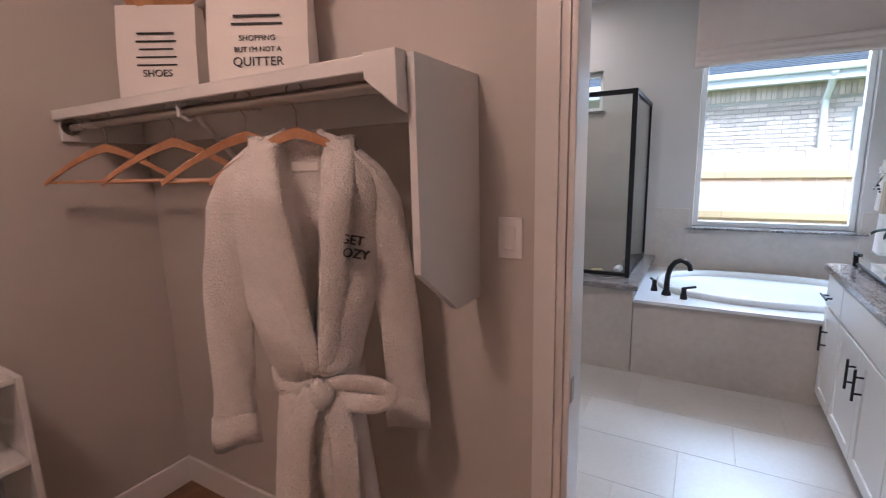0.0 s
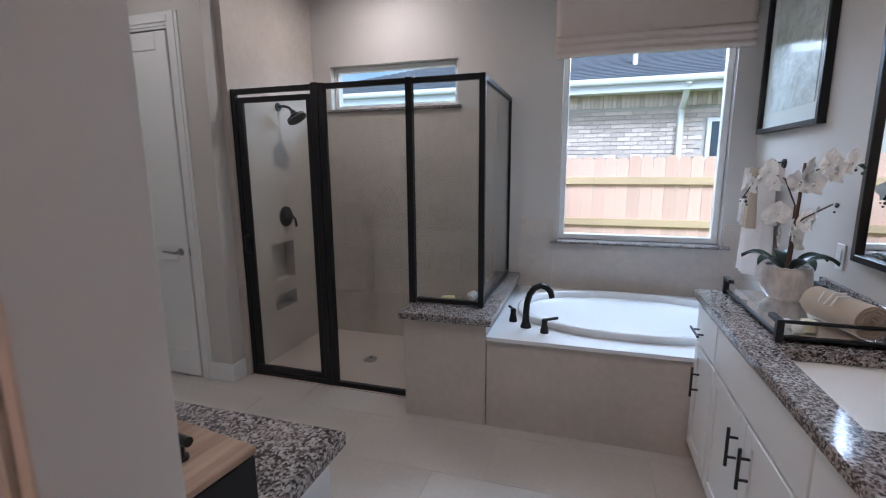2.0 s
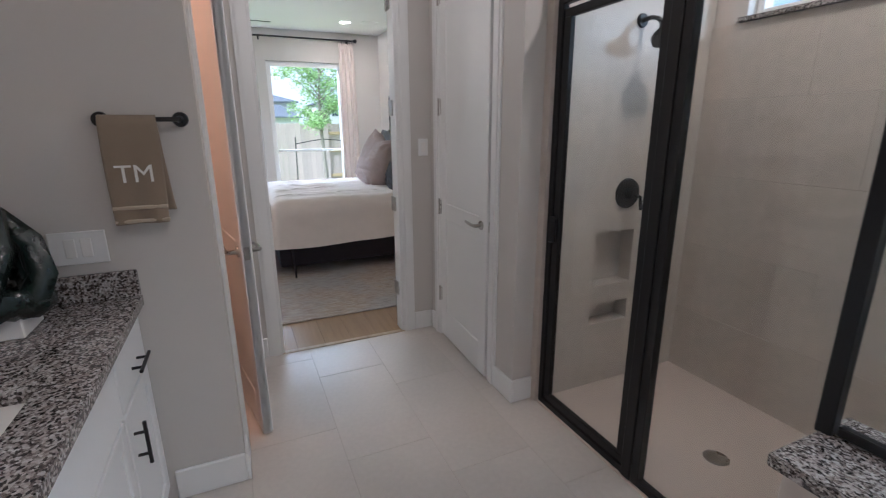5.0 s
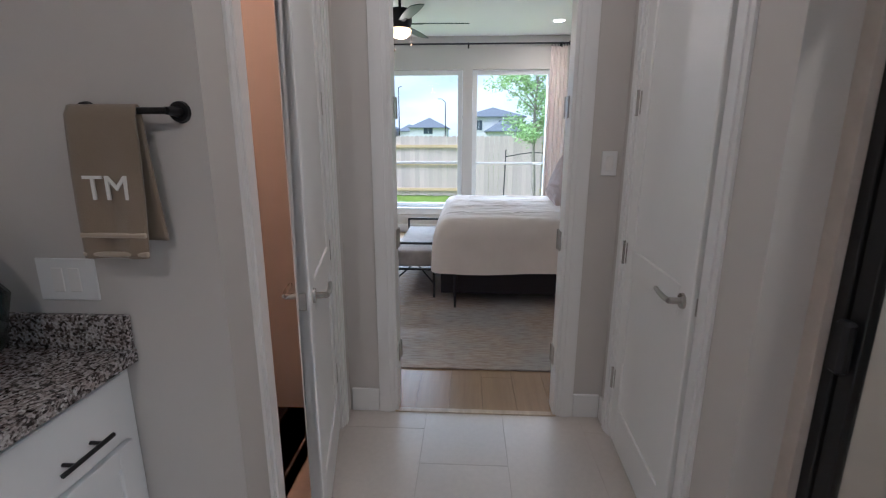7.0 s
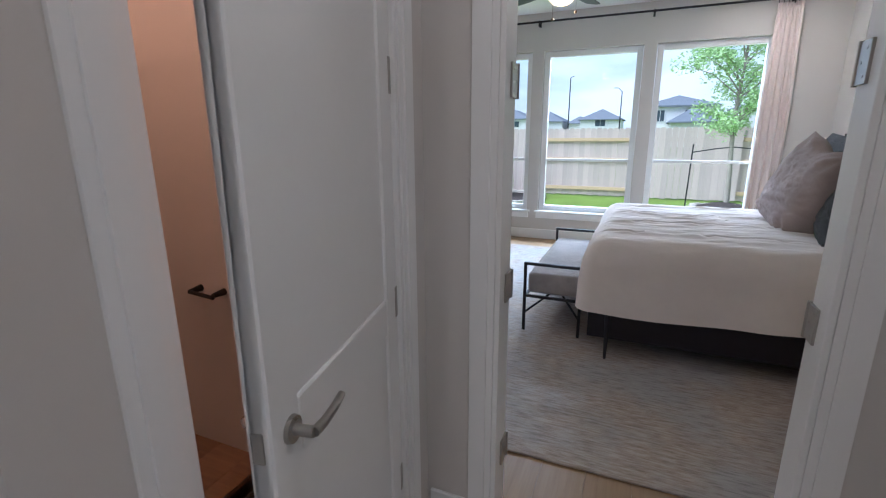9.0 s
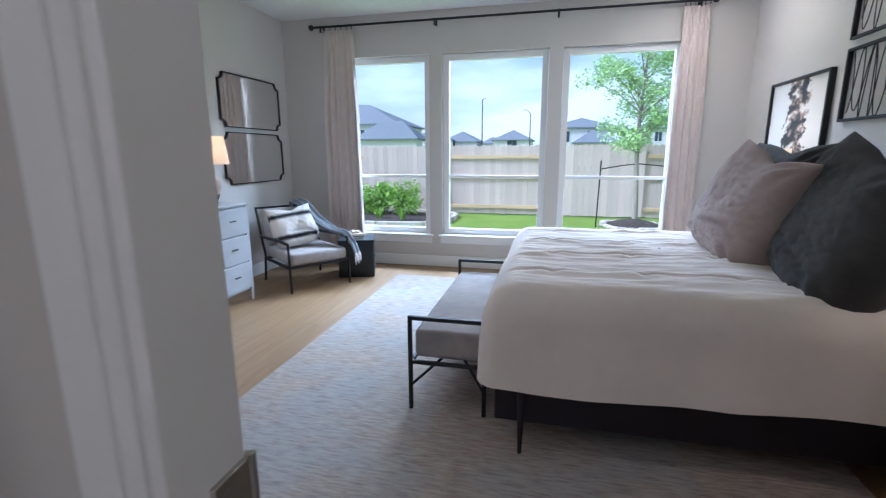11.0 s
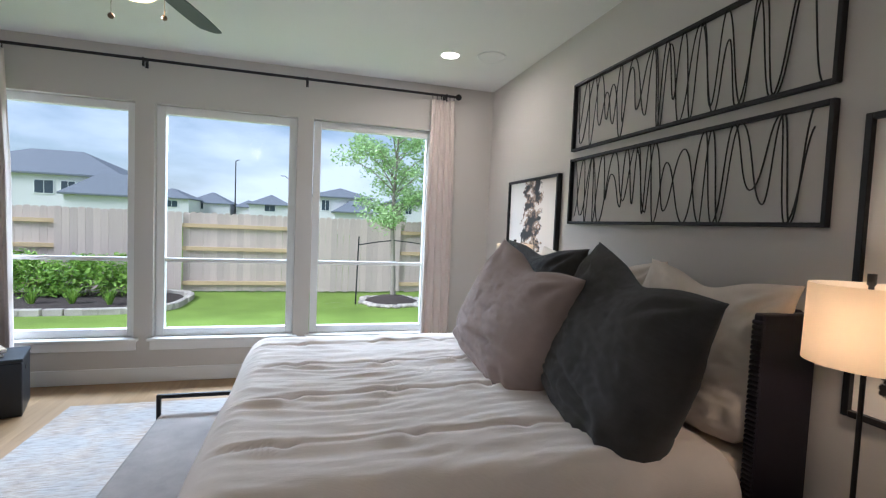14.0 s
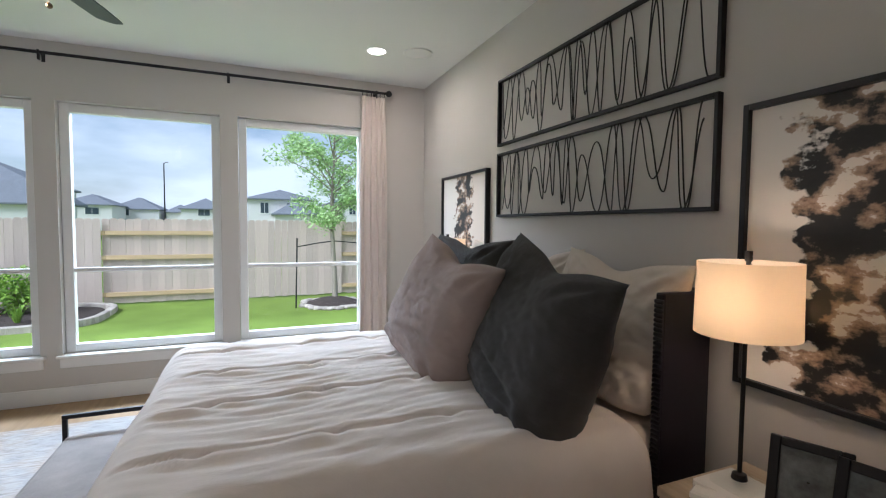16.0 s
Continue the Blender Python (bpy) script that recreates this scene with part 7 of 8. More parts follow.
for k, (mt, w, z, rz) in enumerate(((BOOKB, 0.13, 0.431, 30), (BOOKA, 0.115, 0.458, 40))):
    bk_ = thing("book", "closed hardback book lying on the side table", "book", (-7.30, 1.50, z), rz, "books on the side table")
    part("cover", B(-w, w, -0.085, 0.085, 0, 0.026, bevel=0.002), mt, bk_)
    part("pages", B(-w + 0.006, w + 0.001, -0.081, 0.0855, 0.004, 0.022), PAPERW, bk_, "cream page block")
bm = bmesh.new()
for k in range(7):
    a = k * 0.9
    tube(bm, [(0.05 * math.cos(a + t) * (1 - 0.1 * k), 0.05 * math.sin(a + t) * (1 - 0.1 * k), 0.012 + 0.012 * math.sin(t * 2 + k)) for t in [0, 0.7, 1.4, 2.1]], 0.011, 8)
solid("knot_ornament", bm, CERAM, "white looped knot ornament on the books", "ornament", (-7.29, 1.50, 0.486), smooth=True)

# ---- on the nightstand ----
PHOTO = plain("dark_photo", (0.12, 0.13, 0.13), 0.3, vary=0.7, big=14, fine=40)


def photo_frame(at, rz, hw, hh, label):
    p = thing("photo_frame", label, "picture frame", at, rz, "frames on the nightstand")
    g = part("frame", bmesh.new(), BLACK, p)
    m_ = pose(0, 0, 0, -14)
    for a, b, c, e in ((-hw, -hw + 0.028, 0, 2 * hh), (hw - 0.028, hw, 0, 2 * hh), (-hw + 0.028, hw - 0.028, 2 * hh - 0.028, 2 * hh), (-hw + 0.028, hw - 0.028, 0, 0.028)):
        q = part("frame_bar", B(a, b, -0.016, 0, c, e, bevel=0.003), BLACK, p)
        q.matrix_basis = m_
    q = part("photo", B(-hw + 0.028, hw - 0.028, -0.008, -0.004, 0.028, 2 * hh - 0.028), PHOTO, p, "dark muted photo")
    q.matrix_basis = m_
    bm = bmesh.new()
    rod(bm, (0, 0.02, hh), (0, 0.1, 0.0), 0.004, seg=6)
    part("easel_leg", bm, BLACK, p)
    bpy.data.objects.remove(g)


photo_frame((-3.93, 5.40, 0.65), 22, 0.1, 0.115, "small black photo frame standing on the nightstand")
photo_frame((-3.73, 5.33, 0.65), 12, 0.1, 0.13, "black photo frame standing on the nightstand")
bm = bmesh.new()
box(bm, -0.05, 0.05, -0.03, 0.03, 0, 0.03, 0.006, pose(0, 0, 0, 0, 0, 25))
solid("white_trinket_box", bm, CERAM, "small white stone trinket on the nightstand", "ornament", (-4.11, 5.23, 0.65))


# ---- outdoors ----
GRASS = plain("lawn_grass", (0.19, 0.27, 0.055), 0.9, vary=0.25, big=1.2, fine=90, bump=0.6, depth=0.02, spec=0.1)
CEDAR = plain("weathered_cedar", (0.53, 0.43, 0.39), 0.85, vary=0.1, big=1.2, fine=14, bump=0.3, depth=0.002, stretch=(8, 8, 0.6), random=0.5)
CEDARR = plain("new_cedar_rail", (0.55, 0.4, 0.24), 0.8, vary=0.12, big=1.2, fine=20, bump=0.2, stretch=(1, 0.8, 8))
NCEDAR = plain("new_cedar", (0.68, 0.45, 0.35), 0.8, vary=0.11, big=1.2, fine=14, bump=0.25, depth=0.002, stretch=(8, 8, 0.6), random=0.35)
GZ = -0.22
ground = bmesh.new()
box(ground, -400, 400, -400, 400, GZ - 0.5, GZ)
setting("ground", ground, GRASS, "mown green lawn")


def fence(label, axis, at, lo, hi, top, wood, rails_out, sections, seed):
    """Board fence: posts, rails and dog-eared pickets; in some bays the rails face the house."""
    f = thing("fence", label, "fence", (at, lo, GZ) if axis == "x" else (lo, at, GZ))
    h = top - GZ
    rnd = random.Random(seed)
    w = 0.138
    bm = bmesh.new()
    pts = [(-w / 2, 0.03), (w / 2, 0.03), (w / 2, h - 0.035), (w / 2 - 0.03, h), (-w / 2 + 0.03, h), (-w / 2, h - 0.035)]
    ring_mesh(bm, [[(x, y, z) for x, z in pts] for y in (-0.008, 0.008)])
    me = mesh_from("picket", bm, wood)
    turn = 90 if axis == "x" else 0
    u = lo
    while u < hi:
        bay = int((u - lo) // 2.44) % 2 if sections else 1
        d = (0.0 if bay else -0.075) * (1 if axis == "x" else -1)
        p = (d, u - lo, rnd.uniform(-0.012, 0.012)) if axis == "x" else (u - lo, d, rnd.uniform(-0.012, 0.012))
        same_mesh("picket", me, f, pose(*p, 0, 0, turn))
        u += w + rnd.uniform(0.001, 0.006)
    k = 0
    u = lo
    while u < hi:
        b = min(u + 2.44, hi)
        for z in (0.22, h * 0.55, h - 0.3):
            if axis == "x":
                part("rail", B(-0.066, -0.012, u - lo, b - lo - 0.004, z - 0.045, z + 0.045, bevel=0.003), CEDARR, f)
            else:
                part("rail", B(u - lo, b - lo - 0.004, -0.055, -0.010, z - 0.045, z + 0.045, bevel=0.003), CEDARR, f)
        u += 2.44
    return f


fence("weathered cedar board fence behind the lawn", "x", -14.6, -8.71, 15.7, 1.60, CEDAR, 1, True, 3)
fence("new cedar board fence beside the house", "y", 8.3, -4.0, 6.0, 1.63, NCEDAR, 1, False, 4)


def leaves(bm, centres, count, size, rnd, flat=0.5):
    """Small pointed leaves scattered round centres (point, radius)."""
    for _ in range(count):
        c, r = centres[rnd.randrange(len(centres))]
        d = Vector((rnd.gauss(0, 1), rnd.gauss(0, 1), rnd.gauss(0, 1) * flat))
        p = Vector(c) + d.normalized() * r * rnd.random() ** 0.5
        a = Vector((rnd.gauss(0, 1), rnd.gauss(0, 1), rnd.gauss(0, 0.6))).normalized()
        b = a.orthogonal().normalized()
        b = Matrix.Rotation(rnd.random() * 6.28, 3, a) @ b
        s = size * rnd.uniform(0.6, 1.3)
        q = [bm.verts.new(p + v) for v in (a * s, b * s * 0.42, -a * s, -b * s * 0.42)]
        bm.faces.new(q)
    return bm


BARK = plain("young_bark", (0.3, 0.26, 0.22), 0.9, vary=0.2, big=9, fine=60, bump=0.5)
LEAF = leaf_mat("oak_leaf", (0.26, 0.42, 0.14), (0.5, 0.66, 0.32))


def tree(at, height, seed):
    t = thing("young_tree", "young staked oak tree with a thin crown", "tree", at)
    rnd = random.Random(seed)
    bm = bmesh.new()
    trunk = [(0.03 * math.sin(k * 1.3), 0.03 * math.cos(k * 0.9), height * k / 8) for k in range(9)]
    tube(bm, trunk, 0.055, 9, [1.25, 1, 0.9, 0.8, 0.7, 0.55, 0.4, 0.28, 0.12])
    part("trunk", bm, BARK, t, smooth=True)
    centres = []
    bm = bmesh.new()
    for k in range(34):
        z = height * rnd.uniform(0.36, 0.97)
        a = rnd.random() * 6.28
        ln = (1.05 * math.sin(math.pi * min(1, max(0.08, (z / height - 0.28) / 0.78))) ** 0.7 + 0.12) * rnd.uniform(0.65, 1.1)
        p0 = Vector((0, 0, z))
        p1 = p0 + Vector((math.cos(a) * ln * 0.5, math.sin(a) * ln * 0.5, ln * 0.38))
        p2 = p0 + Vector((math.cos(a) * ln, math.sin(a) * ln, ln * 0.55))
        tube(bm, [p0, p1, p2], 0.014, 6, [1.1, 0.7, 0.25])
        for q, r in ((p1, 0.24), (p2, 0.27), ((p1 + p2) / 2 + Vector((rnd.uniform(-0.2, 0.2), rnd.uniform(-0.2, 0.2), 0.1)), 0.22)):
            centres.append((q, r * rnd.uniform(0.7, 1.2)))
    part("limbs", bm, BARK, t)
    part("crown", leaves(bmesh.new(), centres, 9500, 0.042, rnd, 0.8), LEAF, t, "thin light green crown")


tree((-13.2, 5.5, GZ), 4.3, 7)
MULCH = plain("mulch", (0.06, 0.045, 0.04), 0.95, vary=0.5, big=14, fine=40, bump=0.9, depth=0.03)
STONE = plain("edging_stone", (0.45, 0.4, 0.36), 0.85, vary=0.2, big=6, random=0.5)

# planting bed along the fence, with its edging
def bed_ring(k, z):
    pts = []
    for i in range(64):
        t = 2 * math.pi * i / 64
        c, q = math.cos(t), math.sin(t)
        pts.append((1.15 * k * math.copysign(abs(c) ** 0.5, c), 2.6 * k * math.copysign(abs(q) ** 0.5, q), z))
    return pts


setting("planting_bed", ring_mesh(bmesh.new(), [bed_ring(1.0, 0.0), bed_ring(0.97, 0.05), bed_ring(0.6, 0.09), bed_ring(0.05, 0.1)]), MULCH, "dark mulch planting bed", smooth=True).location = (-13.3, -1.3, GZ)
rnd = random.Random(21)
eb = thing("bed_edging", "pale stone edging round the planting bed", "edging", (-13.3, -1.3, GZ))
eme = mesh_from("edging_stone", B(-0.14, 0.14, -0.06, 0.06, -0.03, 0.11, bevel=0.012), STONE)
edge_ = [Vector(p) for p in bed_ring(1.03, 0.0)]
for p, q in zip(edge_, edge_[1:] + edge_[:1]):
    m_ = max(1, round((q - p).length / 0.28))
    for g in range(m_):
        c_ = p.lerp(q, (g + 0.5) / m_)
        same_mesh("edging_stone", eme, eb, pose(c_.x, c_.y, 0, rnd.uniform(-3, 3), 0, math.degrees(math.atan2(q.y - p.y, q.x - p.x))))
SHRUB = leaf_mat("shrub_leaf", (0.1, 0.22, 0.02), (0.36, 0.55, 0.08))
for k in range(5):
    s = thing("shrub", "round green garden shrub in the planting bed", "shrub", (-13.7 + rnd.uniform(-0.1, 0.1), -1.75 + k * 0.46, GZ), 0, "shrubs")
    cs = [((rnd.uniform(-0.3, 0.3), rnd.uniform(-0.3, 0.3), rnd.uniform(0.2, 0.75)), 0.24) for _ in range(16)]
    part("foliage", leaves(bmesh.new(), cs, 1500, 0.045, rnd, 0.9), SHRUB, s, "dense light green leaves")
    bm = bmesh.new()
    for _ in range(9):
        c = cs[rnd.randrange(16)][0]
        tube(bm, [(0, 0, 0.02), (c[0] * 0.6, c[1] * 0.6, c[2] * 0.6), c], 0.008, 5)
    part("stems", bm, BARK, s)
for k in range(4):
    s = thing("spiky_plant", "low bright green plant with upright blades", "plant", (-12.75 + rnd.uniform(-0.08, 0.08), -1.5 + k * 0.6, GZ + 0.06), 0, "low plants in the bed")
    bm = bmesh.new()
    for _ in range(60):
        a, ln, sp_ = rnd.random() * 6.28, rnd.uniform(0.15, 0.34), rnd.uniform(0.05, 0.17)
        p = Vector((math.cos(a), math.sin(a), 0))
        q = Vector((-p.y, p.x, 0)) * 0.009
        v = [bm.verts.new(x) for x in (p * 0.02 - q, p * 0.02 + q, p * sp_ * 0.6 + Vector((0, 0, ln * 0.7)) + q, p * sp_ + Vector((0, 0, ln)), p * sp_ * 0.6 + Vector((0, 0, ln * 0.7)) - q)]
        bm.faces.new(v)
    part("blades", bm, SHRUB, s)

# mulch ring and stakes of the tree
mr = bmesh.new()
lathe(mr, [(0.62, 0.0), (0.58, 0.05), (0.3, 0.14), (0.05, 0.18)], 32)
setting("mulch_ring", mr, MULCH, "mulch ring round the young tree", smooth=True).location = (-13.2, 5.5, GZ)
rg = thing("tree_ring_stones", "ring of small pale stones round the tree", "edging", (-13.2, 5.5, GZ))
bm = bmesh.new()
bmesh.ops.create_icosphere(bm, subdivisions=2, radius=0.075)
for v in bm.verts:
    v.co = Vector((v.co.x, v.co.y, v.co.z * 0.6)) * (1 + 0.25 * noise.noise(v.co * 20))
sme = mesh_from("stone", bm, STONE)
for k in range(46):
    t = 2 * math.pi * k / 46
    r = 0.68 + rnd.uniform(-0.09, 0.05)
    same_mesh("stone", sme, rg, pose(r * math.cos(t), r * math.sin(t), 0.03, 0, 0, rnd.uniform(0, 360)))
for k, (x, y) in enumerate(((-13.0, 4.7), (-13.4, 6.4))):
    bm = bmesh.new()
    rod(bm, (0, 0, 0), (0.02, 0.03, 1.45), 0.016, seg=6)
    s = solid("tree_stake", bm, IRON, "thin dark stake guying the young tree", "stake", (x, y, GZ))
bm = bmesh.new()
tube(bm, [(-12.98, 4.73, 1.05), (-13.1, 5.15, 1.12), (-13.2, 5.51, 1.16), (-13.3, 5.95, 1.12), (-13.38, 6.43, 1.05)], 0.012, 6)
solid("guy_strap", bm, IRON, "dark strap between the stakes and the trunk", "strap")


# ---- houses beyond the fence ----
STUCCO = plain("pale_stucco", (0.72, 0.7, 0.69), 0.85, vary=0.04, big=0.6)
SLATE = plain("grey_shingle", (0.17, 0.185, 0.215), 0.85, vary=0.2, big=2.5, fine=12, stretch=(1, 1, 4))
PANE = plain("dark_window_pane", (0.05, 0.07, 0.09), 0.1, vary=0.1, bump=0.0)


def hip(bm, x0, x1, y0, y1, z, rise, over=0.4):
    """A hipped roof over a rectangle."""
    x0, x1, y0, y1 = x0 - over, x1 + over, y0 - over, y1 + over
    w = min(x1 - x0, y1 - y0) / 2
    if x1 - x0 > y1 - y0:
        r = [(x0 + w, (y0 + y1) / 2), (x1 - w, (y0 + y1) / 2)]
    else:
        r = [((x0 + x1) / 2, y0 + w), ((x0 + x1) / 2, y1 - w)]
    a = [bm.verts.new((x, y, zz)) for zz in (z, z + 0.18) for x, y in ((x0, y0), (x1, y0), (x1, y1), (x0, y1))]
    t = [bm.verts.new((*p, z + rise)) for p in r]
    for i in range(4):
        bm.faces.new((a[i], a[(i + 1) % 4], a[4 + (i + 1) % 4], a[4 + i]))
    bm.faces.new(a[:4][::-1])
    if x1 - x0 > y1 - y0:
        for f in ((a[4], a[5], t[1], t[0]), (a[5], a[6], t[1]), (a[6], a[7], t[0], t[1]), (a[7], a[4], t[0])):
            bm.faces.new(f)
    else:
        for f in ((a[4], a[5], t[0]), (a[5], a[6], t[1], t[0]), (a[6], a[7], t[1]), (a[7], a[4], t[0], t[1])):
            bm.faces.new(f)
    return bm


def house(at, sx, sy, eave, rise, label, wins=(), wing=None):
    """A two-storey house whose windows face +x."""
    h = thing("house", label, "house", (at[0], at[1], GZ), 0, "houses beyond the fence")
    part("wall", B(-sx / 2, sx / 2, -sy / 2, sy / 2, 0, eave), STUCCO, h, "pale stucco walls")
    part("roof", hip(bmesh.new(), -sx / 2, sx / 2, -sy / 2, sy / 2, eave, rise), SLATE, h, "dark grey hipped roof")
    if wing:
        y0, y1, e2, r2 = wing
        part("wall", B(sx / 2, sx / 2 + 3, y0, y1, 0, e2), STUCCO, h, "pale stucco wing")
        part("roof", hip(bmesh.new(), sx / 2 - 1.5, sx / 2 + 3, y0, y1, e2, r2), SLATE, h, "dark grey wing roof")
    for y, z, w, hh in wins:
        f = part("window", B(sx / 2 - 0.02, sx / 2 + 0.06, y - w / 2 - 0.1, y + w / 2 + 0.1, z - 0.1, z + hh + 0.1, bevel=0.01), WHITE, h, "white framed window")
        part("pane", B(sx / 2 + 0.061, sx / 2 + 0.07, y - w / 2, y - 0.03, z, z + hh), PANE, f)
        part("pane", B(sx / 2 + 0.061, sx / 2 + 0.07, y + 0.03, y + w / 2, z, z + hh), PANE, f)


house((-66, -24.5), 12, 17, 5.3, 3.2, "large pale house with a dark hipped roof", [(1.5, 3.4, 1.6, 1.3), (3.6, 3.4, 1.2, 1.3), (-3.0, 3.4, 1.2, 1.3)], (4.5, 12.0, 3.3, 2.4))
house((-110, -24), 12, 8, 4.8, 2.2, "distant pale house with a grey roof", [(1, 3.2, 2, 1.2)])
house((-120, -18.5), 12, 8.5, 4.4, 2.7, "distant pale house with a grey roof", [(-2, 3.2, 2, 1.2)])
house((-120, -10.8), 10, 4.5, 3.9, 1.8, "distant small pale house with a grey roof")
house((-110, -5.0), 12, 8, 4.4, 2.4, "distant pale house with a grey roof", [(0, 3.2, 2, 1.2)])
house((-75, 7.5), 10, 8.5, 5.0, 1.7, "pale two-storey house behind the tree", [(-2.2, 3.2, 1.0, 1.4), (1.5, 3.2, 1.6, 1.4)], (-1.0, 4.2, 2.9, 1.8))
house((-85, 22), 12, 12, 5.2, 2.4, "pale two-storey house with a dark roof", [(-3, 3.4, 1.0, 1.4)])
bm = bmesh.new()
rod(bm, (0, 0, 0), (0, 0, 9.2), 0.11, 0.06, 8)
tube(bm, [(0, 0, 9.1), (0, 0.2, 9.3), (0, 0.5, 9.35)], 0.05, 6)
solid("street_lamp", bm, IRON, "tall thin street light pole beyond the houses", "street lamp", (-70, -6.4, GZ))
bm = bmesh.new()
rod(bm, (0, 0, 0), (0, 0, 7.2), 0.1, 0.06, 8)
tube(bm, [(0, 0, 7.1), (0, -0.5, 7.6), (0, -1.1, 7.6)], 0.05, 6)
solid("street_lamp", bm, IRON, "thin street light pole with a curved arm", "street lamp", (-70, 0.4, GZ))

# ---- the house next door, of pale brick ----
BRICK = plain("pale_brick", (0.62, 0.53, 0.48), 0.85, vary=0.16, big=9, fine=50, bump=0.4, depth=0.003, random=0.75)
MORTAR = plain("pale_mortar", (0.5, 0.47, 0.43), 0.95, vary=0.08)
NY = 11.2
nh = thing("neighbour_house", "pale brick house next door with a grey shingle roof", "house", (0, NY, GZ))
part("wall", B(-6, 8, 0.012, 0.3, 0, 3.0), MORTAR, nh, "mortar backing of the brick wall")
part("soffit", B(-6.4, 8.4, -0.5, 0.3, 3.0, 3.06), STUCCO, nh)
part("fascia", B(-6.4, 8.4, -0.53, -0.5, 2.97, 3.17), plain("fascia_paint", (0.55, 0.57, 0.58), 0.6), nh, "pale painted fascia")
bm = bmesh.new()
tube(bm, [(-6.4, -0.57, 3.15), (8.4, -0.57, 3.15)], 0.055, 8)
part("gutter", bm, WHITE, nh, "white gutter", smooth=True)
bm = bmesh.new()
vs = [bm.verts.new(p) for p in ((-6.4, -0.53, 3.17), (8.4, -0.53, 3.17), (8.4, 5.0, 5.1), (-0.9, 5.0, 5.1))]
bm.faces.new(vs)
bmesh.ops.solidify(bm, geom=list(bm.faces), thickness=0.06)
rf = part("roof", bm, SLATE, nh, "grey shingle roof")
bm = bmesh.new()
for k in range(34):
    y0_, z0_ = -0.53 + k * 0.15, 3.176 + k * 0.15 * 1.93 / 5.53
    box(bm, -6.4 + k * 0.15, 8.4, y0_, y0_ + 0.012, z0_, z0_ + 0.012)
tagged(part("shingle_courses", bm, SLATE, rf), kind="stuff")
bm = bmesh.new()
tube(bm, [(2.32, -0.55, 3.1), (2.32, -0.3, 2.85), (2.32, -0.06, 2.7), (2.32, -0.06, 0.1)], 0.055, 8)
part("downspout", bm, WHITE, nh, "white downspout", smooth=True)
wn_ = part("window", B(2.75, 3.75, -0.05, 0.05, 1.2, 2.55, bevel=0.01), WHITE, nh, "white framed window")
part("pane", B(2.82, 3.68, -0.056, -0.051, 1.27, 2.48), PANE, wn_)
part("vent_pipe", rod(bmesh.new(), (1.6, 1.0, 3.6), (1.6, 1.0, 4.05), 0.05, seg=10), STUCCO, rf)
bme = mesh_from("brick", B(-0.112, 0.112, -0.006, 0.012, -0.034, 0.034, bevel=0.003), BRICK)
bmes = mesh_from("brick", B(-0.034, 0.034, -0.006, 0.012, -0.112, 0.112, bevel=0.003), BRICK)
rnd = random.Random(31)
rest = bmesh.new()
bricks = []
for row in range(36):
    z = 0.06 + row * 0.077
    x = -1.4 + (0.117 if row % 2 else 0)
    while x < 4.3:
        if z < 2.74 and not (2.72 - 0.1 < x < 3.78 + 0.1 and 1.15 < z < 2.6) and z > 1.55:
            bricks.append((x, z))
        x += 0.234
bricks.sort(key=lambda p: abs(p[0] - 1.4) + 0.3 * abs(p[1] - 2.2))
for k, (x, z) in enumerate(bricks):
    if k < 290:
        same_mesh("brick", bme, wall_part := [c for c in nh.children if c.name.startswith("wall")][0], pose(x, 0, z))
    else:
        box(rest, x - 0.112, x + 0.112, -0.006, 0.012, z - 0.034, z + 0.034)
x = -1.4
while x < 4.3:
    same_mesh("brick", bmes, wall_part, pose(x, -0.003, 2.88))
    x += 0.077
BRICKR = plain("pale_brick_rest", (0.6, 0.51, 0.46), 0.85, vary=0.2, big=9, fine=50, bump=0.4, depth=0.003)
tagged(part("bricks_beyond", rest, BRICKR, nh, "pale bricks"), kind="stuff")


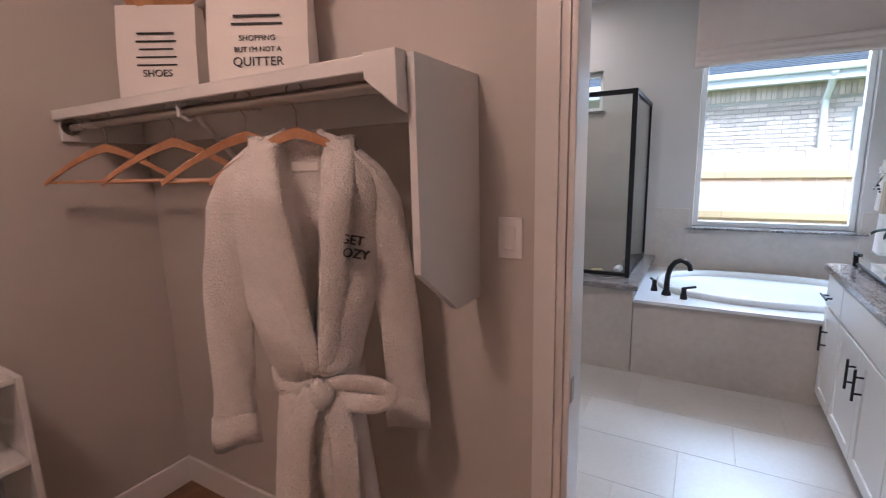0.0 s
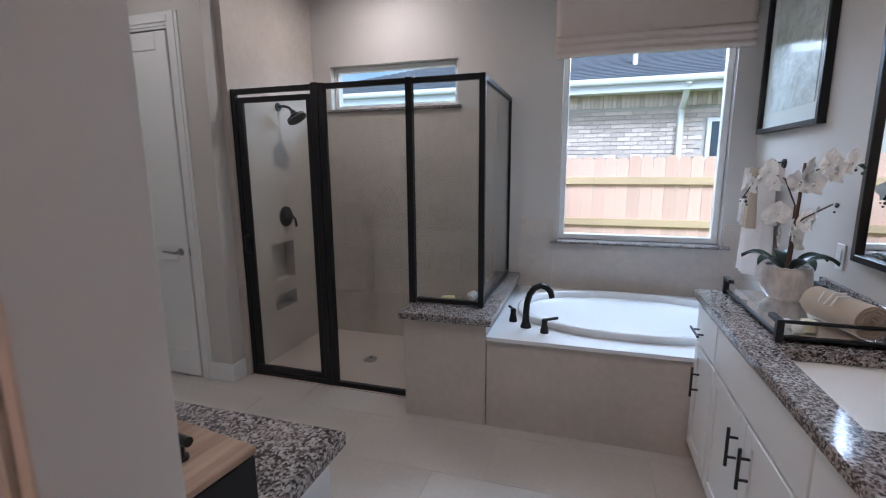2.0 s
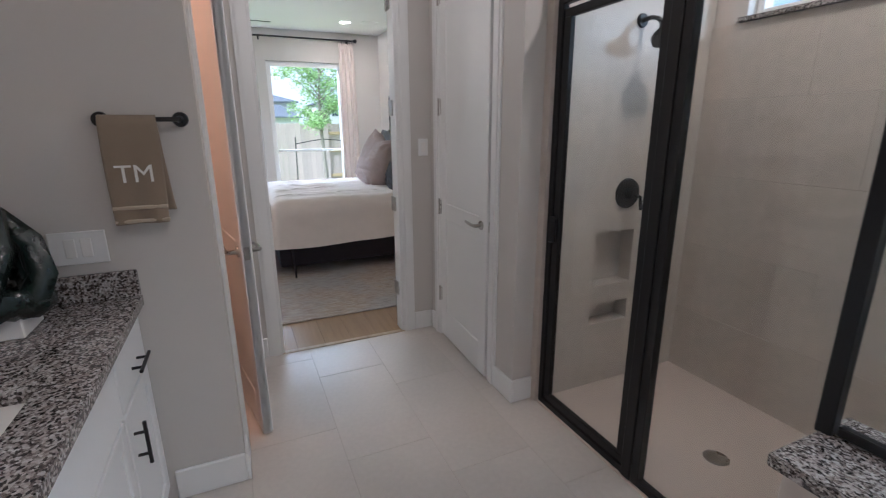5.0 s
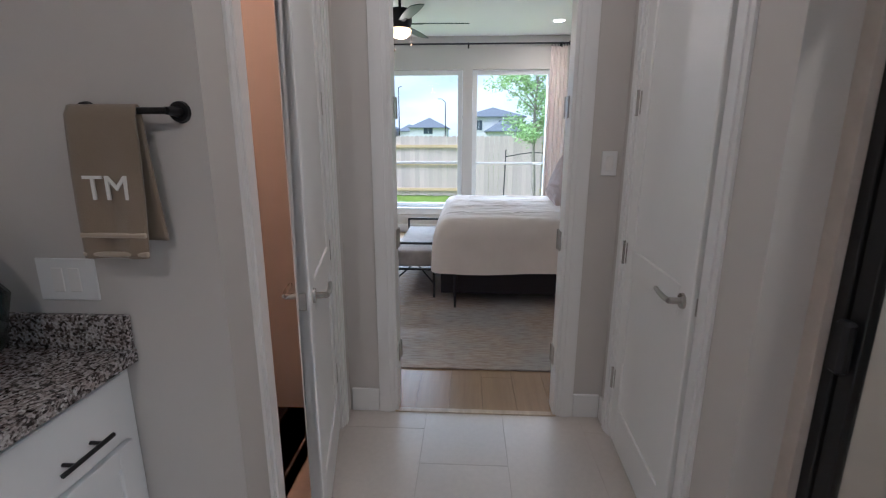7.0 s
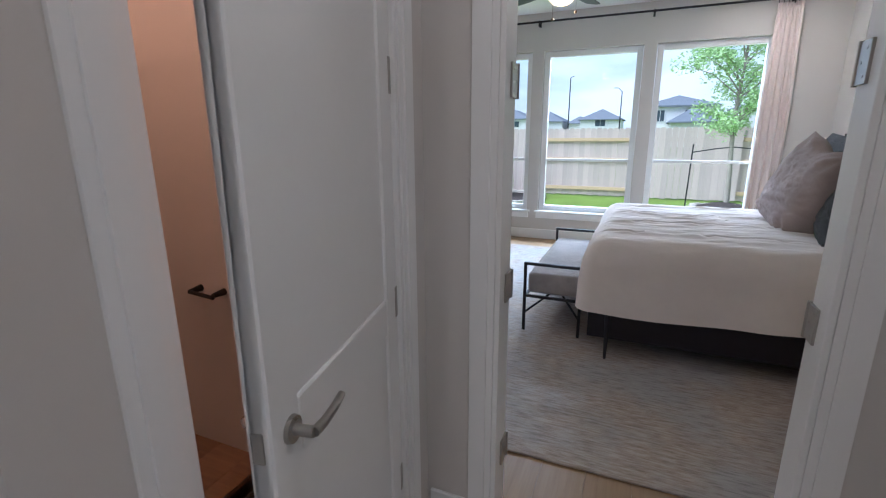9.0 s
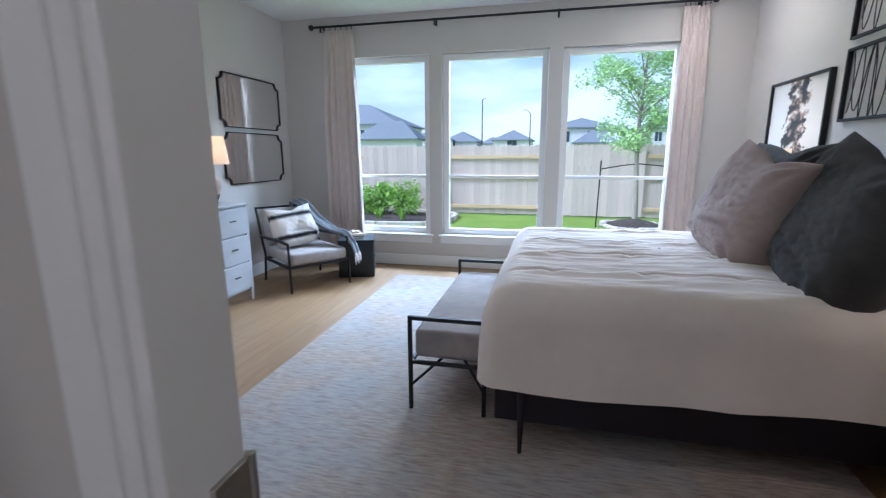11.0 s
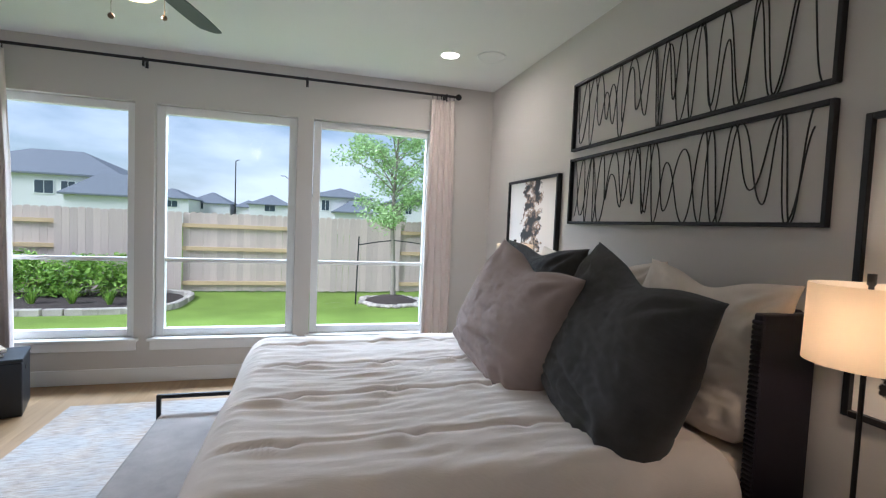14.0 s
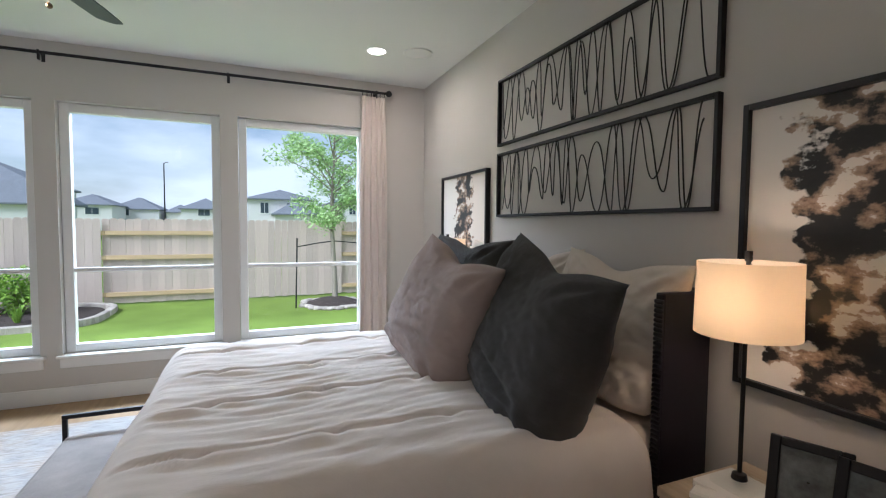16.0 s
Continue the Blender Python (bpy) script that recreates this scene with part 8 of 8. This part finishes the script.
# ---- pieces of the floors ----
def tiles(parent, name, x0, x1, y0, y1, w, h, gap, z0, z1, ox, oy, shift, material, ease=0.0012):
    """Rectangular pieces in courses along x, clipped to the area."""
    cache = {}
    row = math.floor((y0 - oy) / h)
    while oy + row * h < y1:
        a, b = max(y0, oy + row * h), min(y1, oy + (row + 1) * h)
        s = ox + (row * shift) % w
        s -= w * math.ceil((s - x0) / w)
        while s < x1:
            c, d = max(x0, s), min(x1, s + w)
            if d - c > 0.02 and b - a > 0.02:
                key = (round(d - c, 3), round(b - a, 3))
                if key not in cache:
                    hw, hh = key[0] / 2 - gap / 2, key[1] / 2 - gap / 2
                    cache[key] = mesh_from(name, B(-hw, hw, -hh, hh, z0, z1, bevel=ease), material)
                same_mesh(name, cache[key], parent, pose((c + d) / 2, (a + b) / 2, 0))
            s += w
        row += 1


fl = tagged(new("floor_bathroom"), "large pale grey floor tiles with thin joints", kind="structure")
tiles(fl, "tile", -2.72, 1.88, 2.26, 4.60, 0.80, 0.41, 0.0028, -0.01, 0.0, 0.64, 3.10, 0.262, TILE)
fl = tagged(new("floor_bedroom"), "light oak plank floor", kind="structure")
tiles(fl, "plank", -7.84, -2.72, 0.40, 5.62, 1.83, 0.19, 0.0009, -0.018, 0.0, -7.1, 0.40, 0.73, OAKF, 0.0003)
fl = tagged(new("floor_closet"), "brown plank floor", kind="structure")
tiles(fl, "plank", -1.50, 1.88, -0.9, 2.2, 1.83, 0.19, 0.0016, -0.018, 0.0, -1.2, -0.9, 0.73, DARKF)
fl = tagged(new("floor_toilet_room"), "brown plank floor", kind="structure")
tiles(fl, "plank", -2.72, -1.69, 0.26, 2.98, 1.83, 0.19, 0.0016, -0.018, 0.0, -2.2, 0.26, 0.73, DARKF)
bk = tagged(new("wall_shower_back"), "beige large format tiles behind the shower", kind="structure")
cache = {}
for row in range(5):
    z0, z1 = row * 0.405, min((row + 1) * 0.405, 1.988)
    x = -1.54 - (row % 3) * 0.267
    while x < 0.088:
        a, b = max(x, -1.54), min(x + 0.8, 0.088)
        if b - a > 0.03:
            key = (round(b - a, 3), round(z1 - z0, 3))
            if key not in cache:
                cache[key] = mesh_from("tile", B(-key[0] / 2 + 0.0006, key[0] / 2 - 0.0006, -0.006, 0.006, -key[1] / 2 + 0.0006, key[1] / 2 - 0.0006, bevel=0.0005), WTILE)
            same_mesh("tile", cache[key], bk, pose((a + b) / 2, 5.612, (z0 + z1) / 2))
        x += 0.8
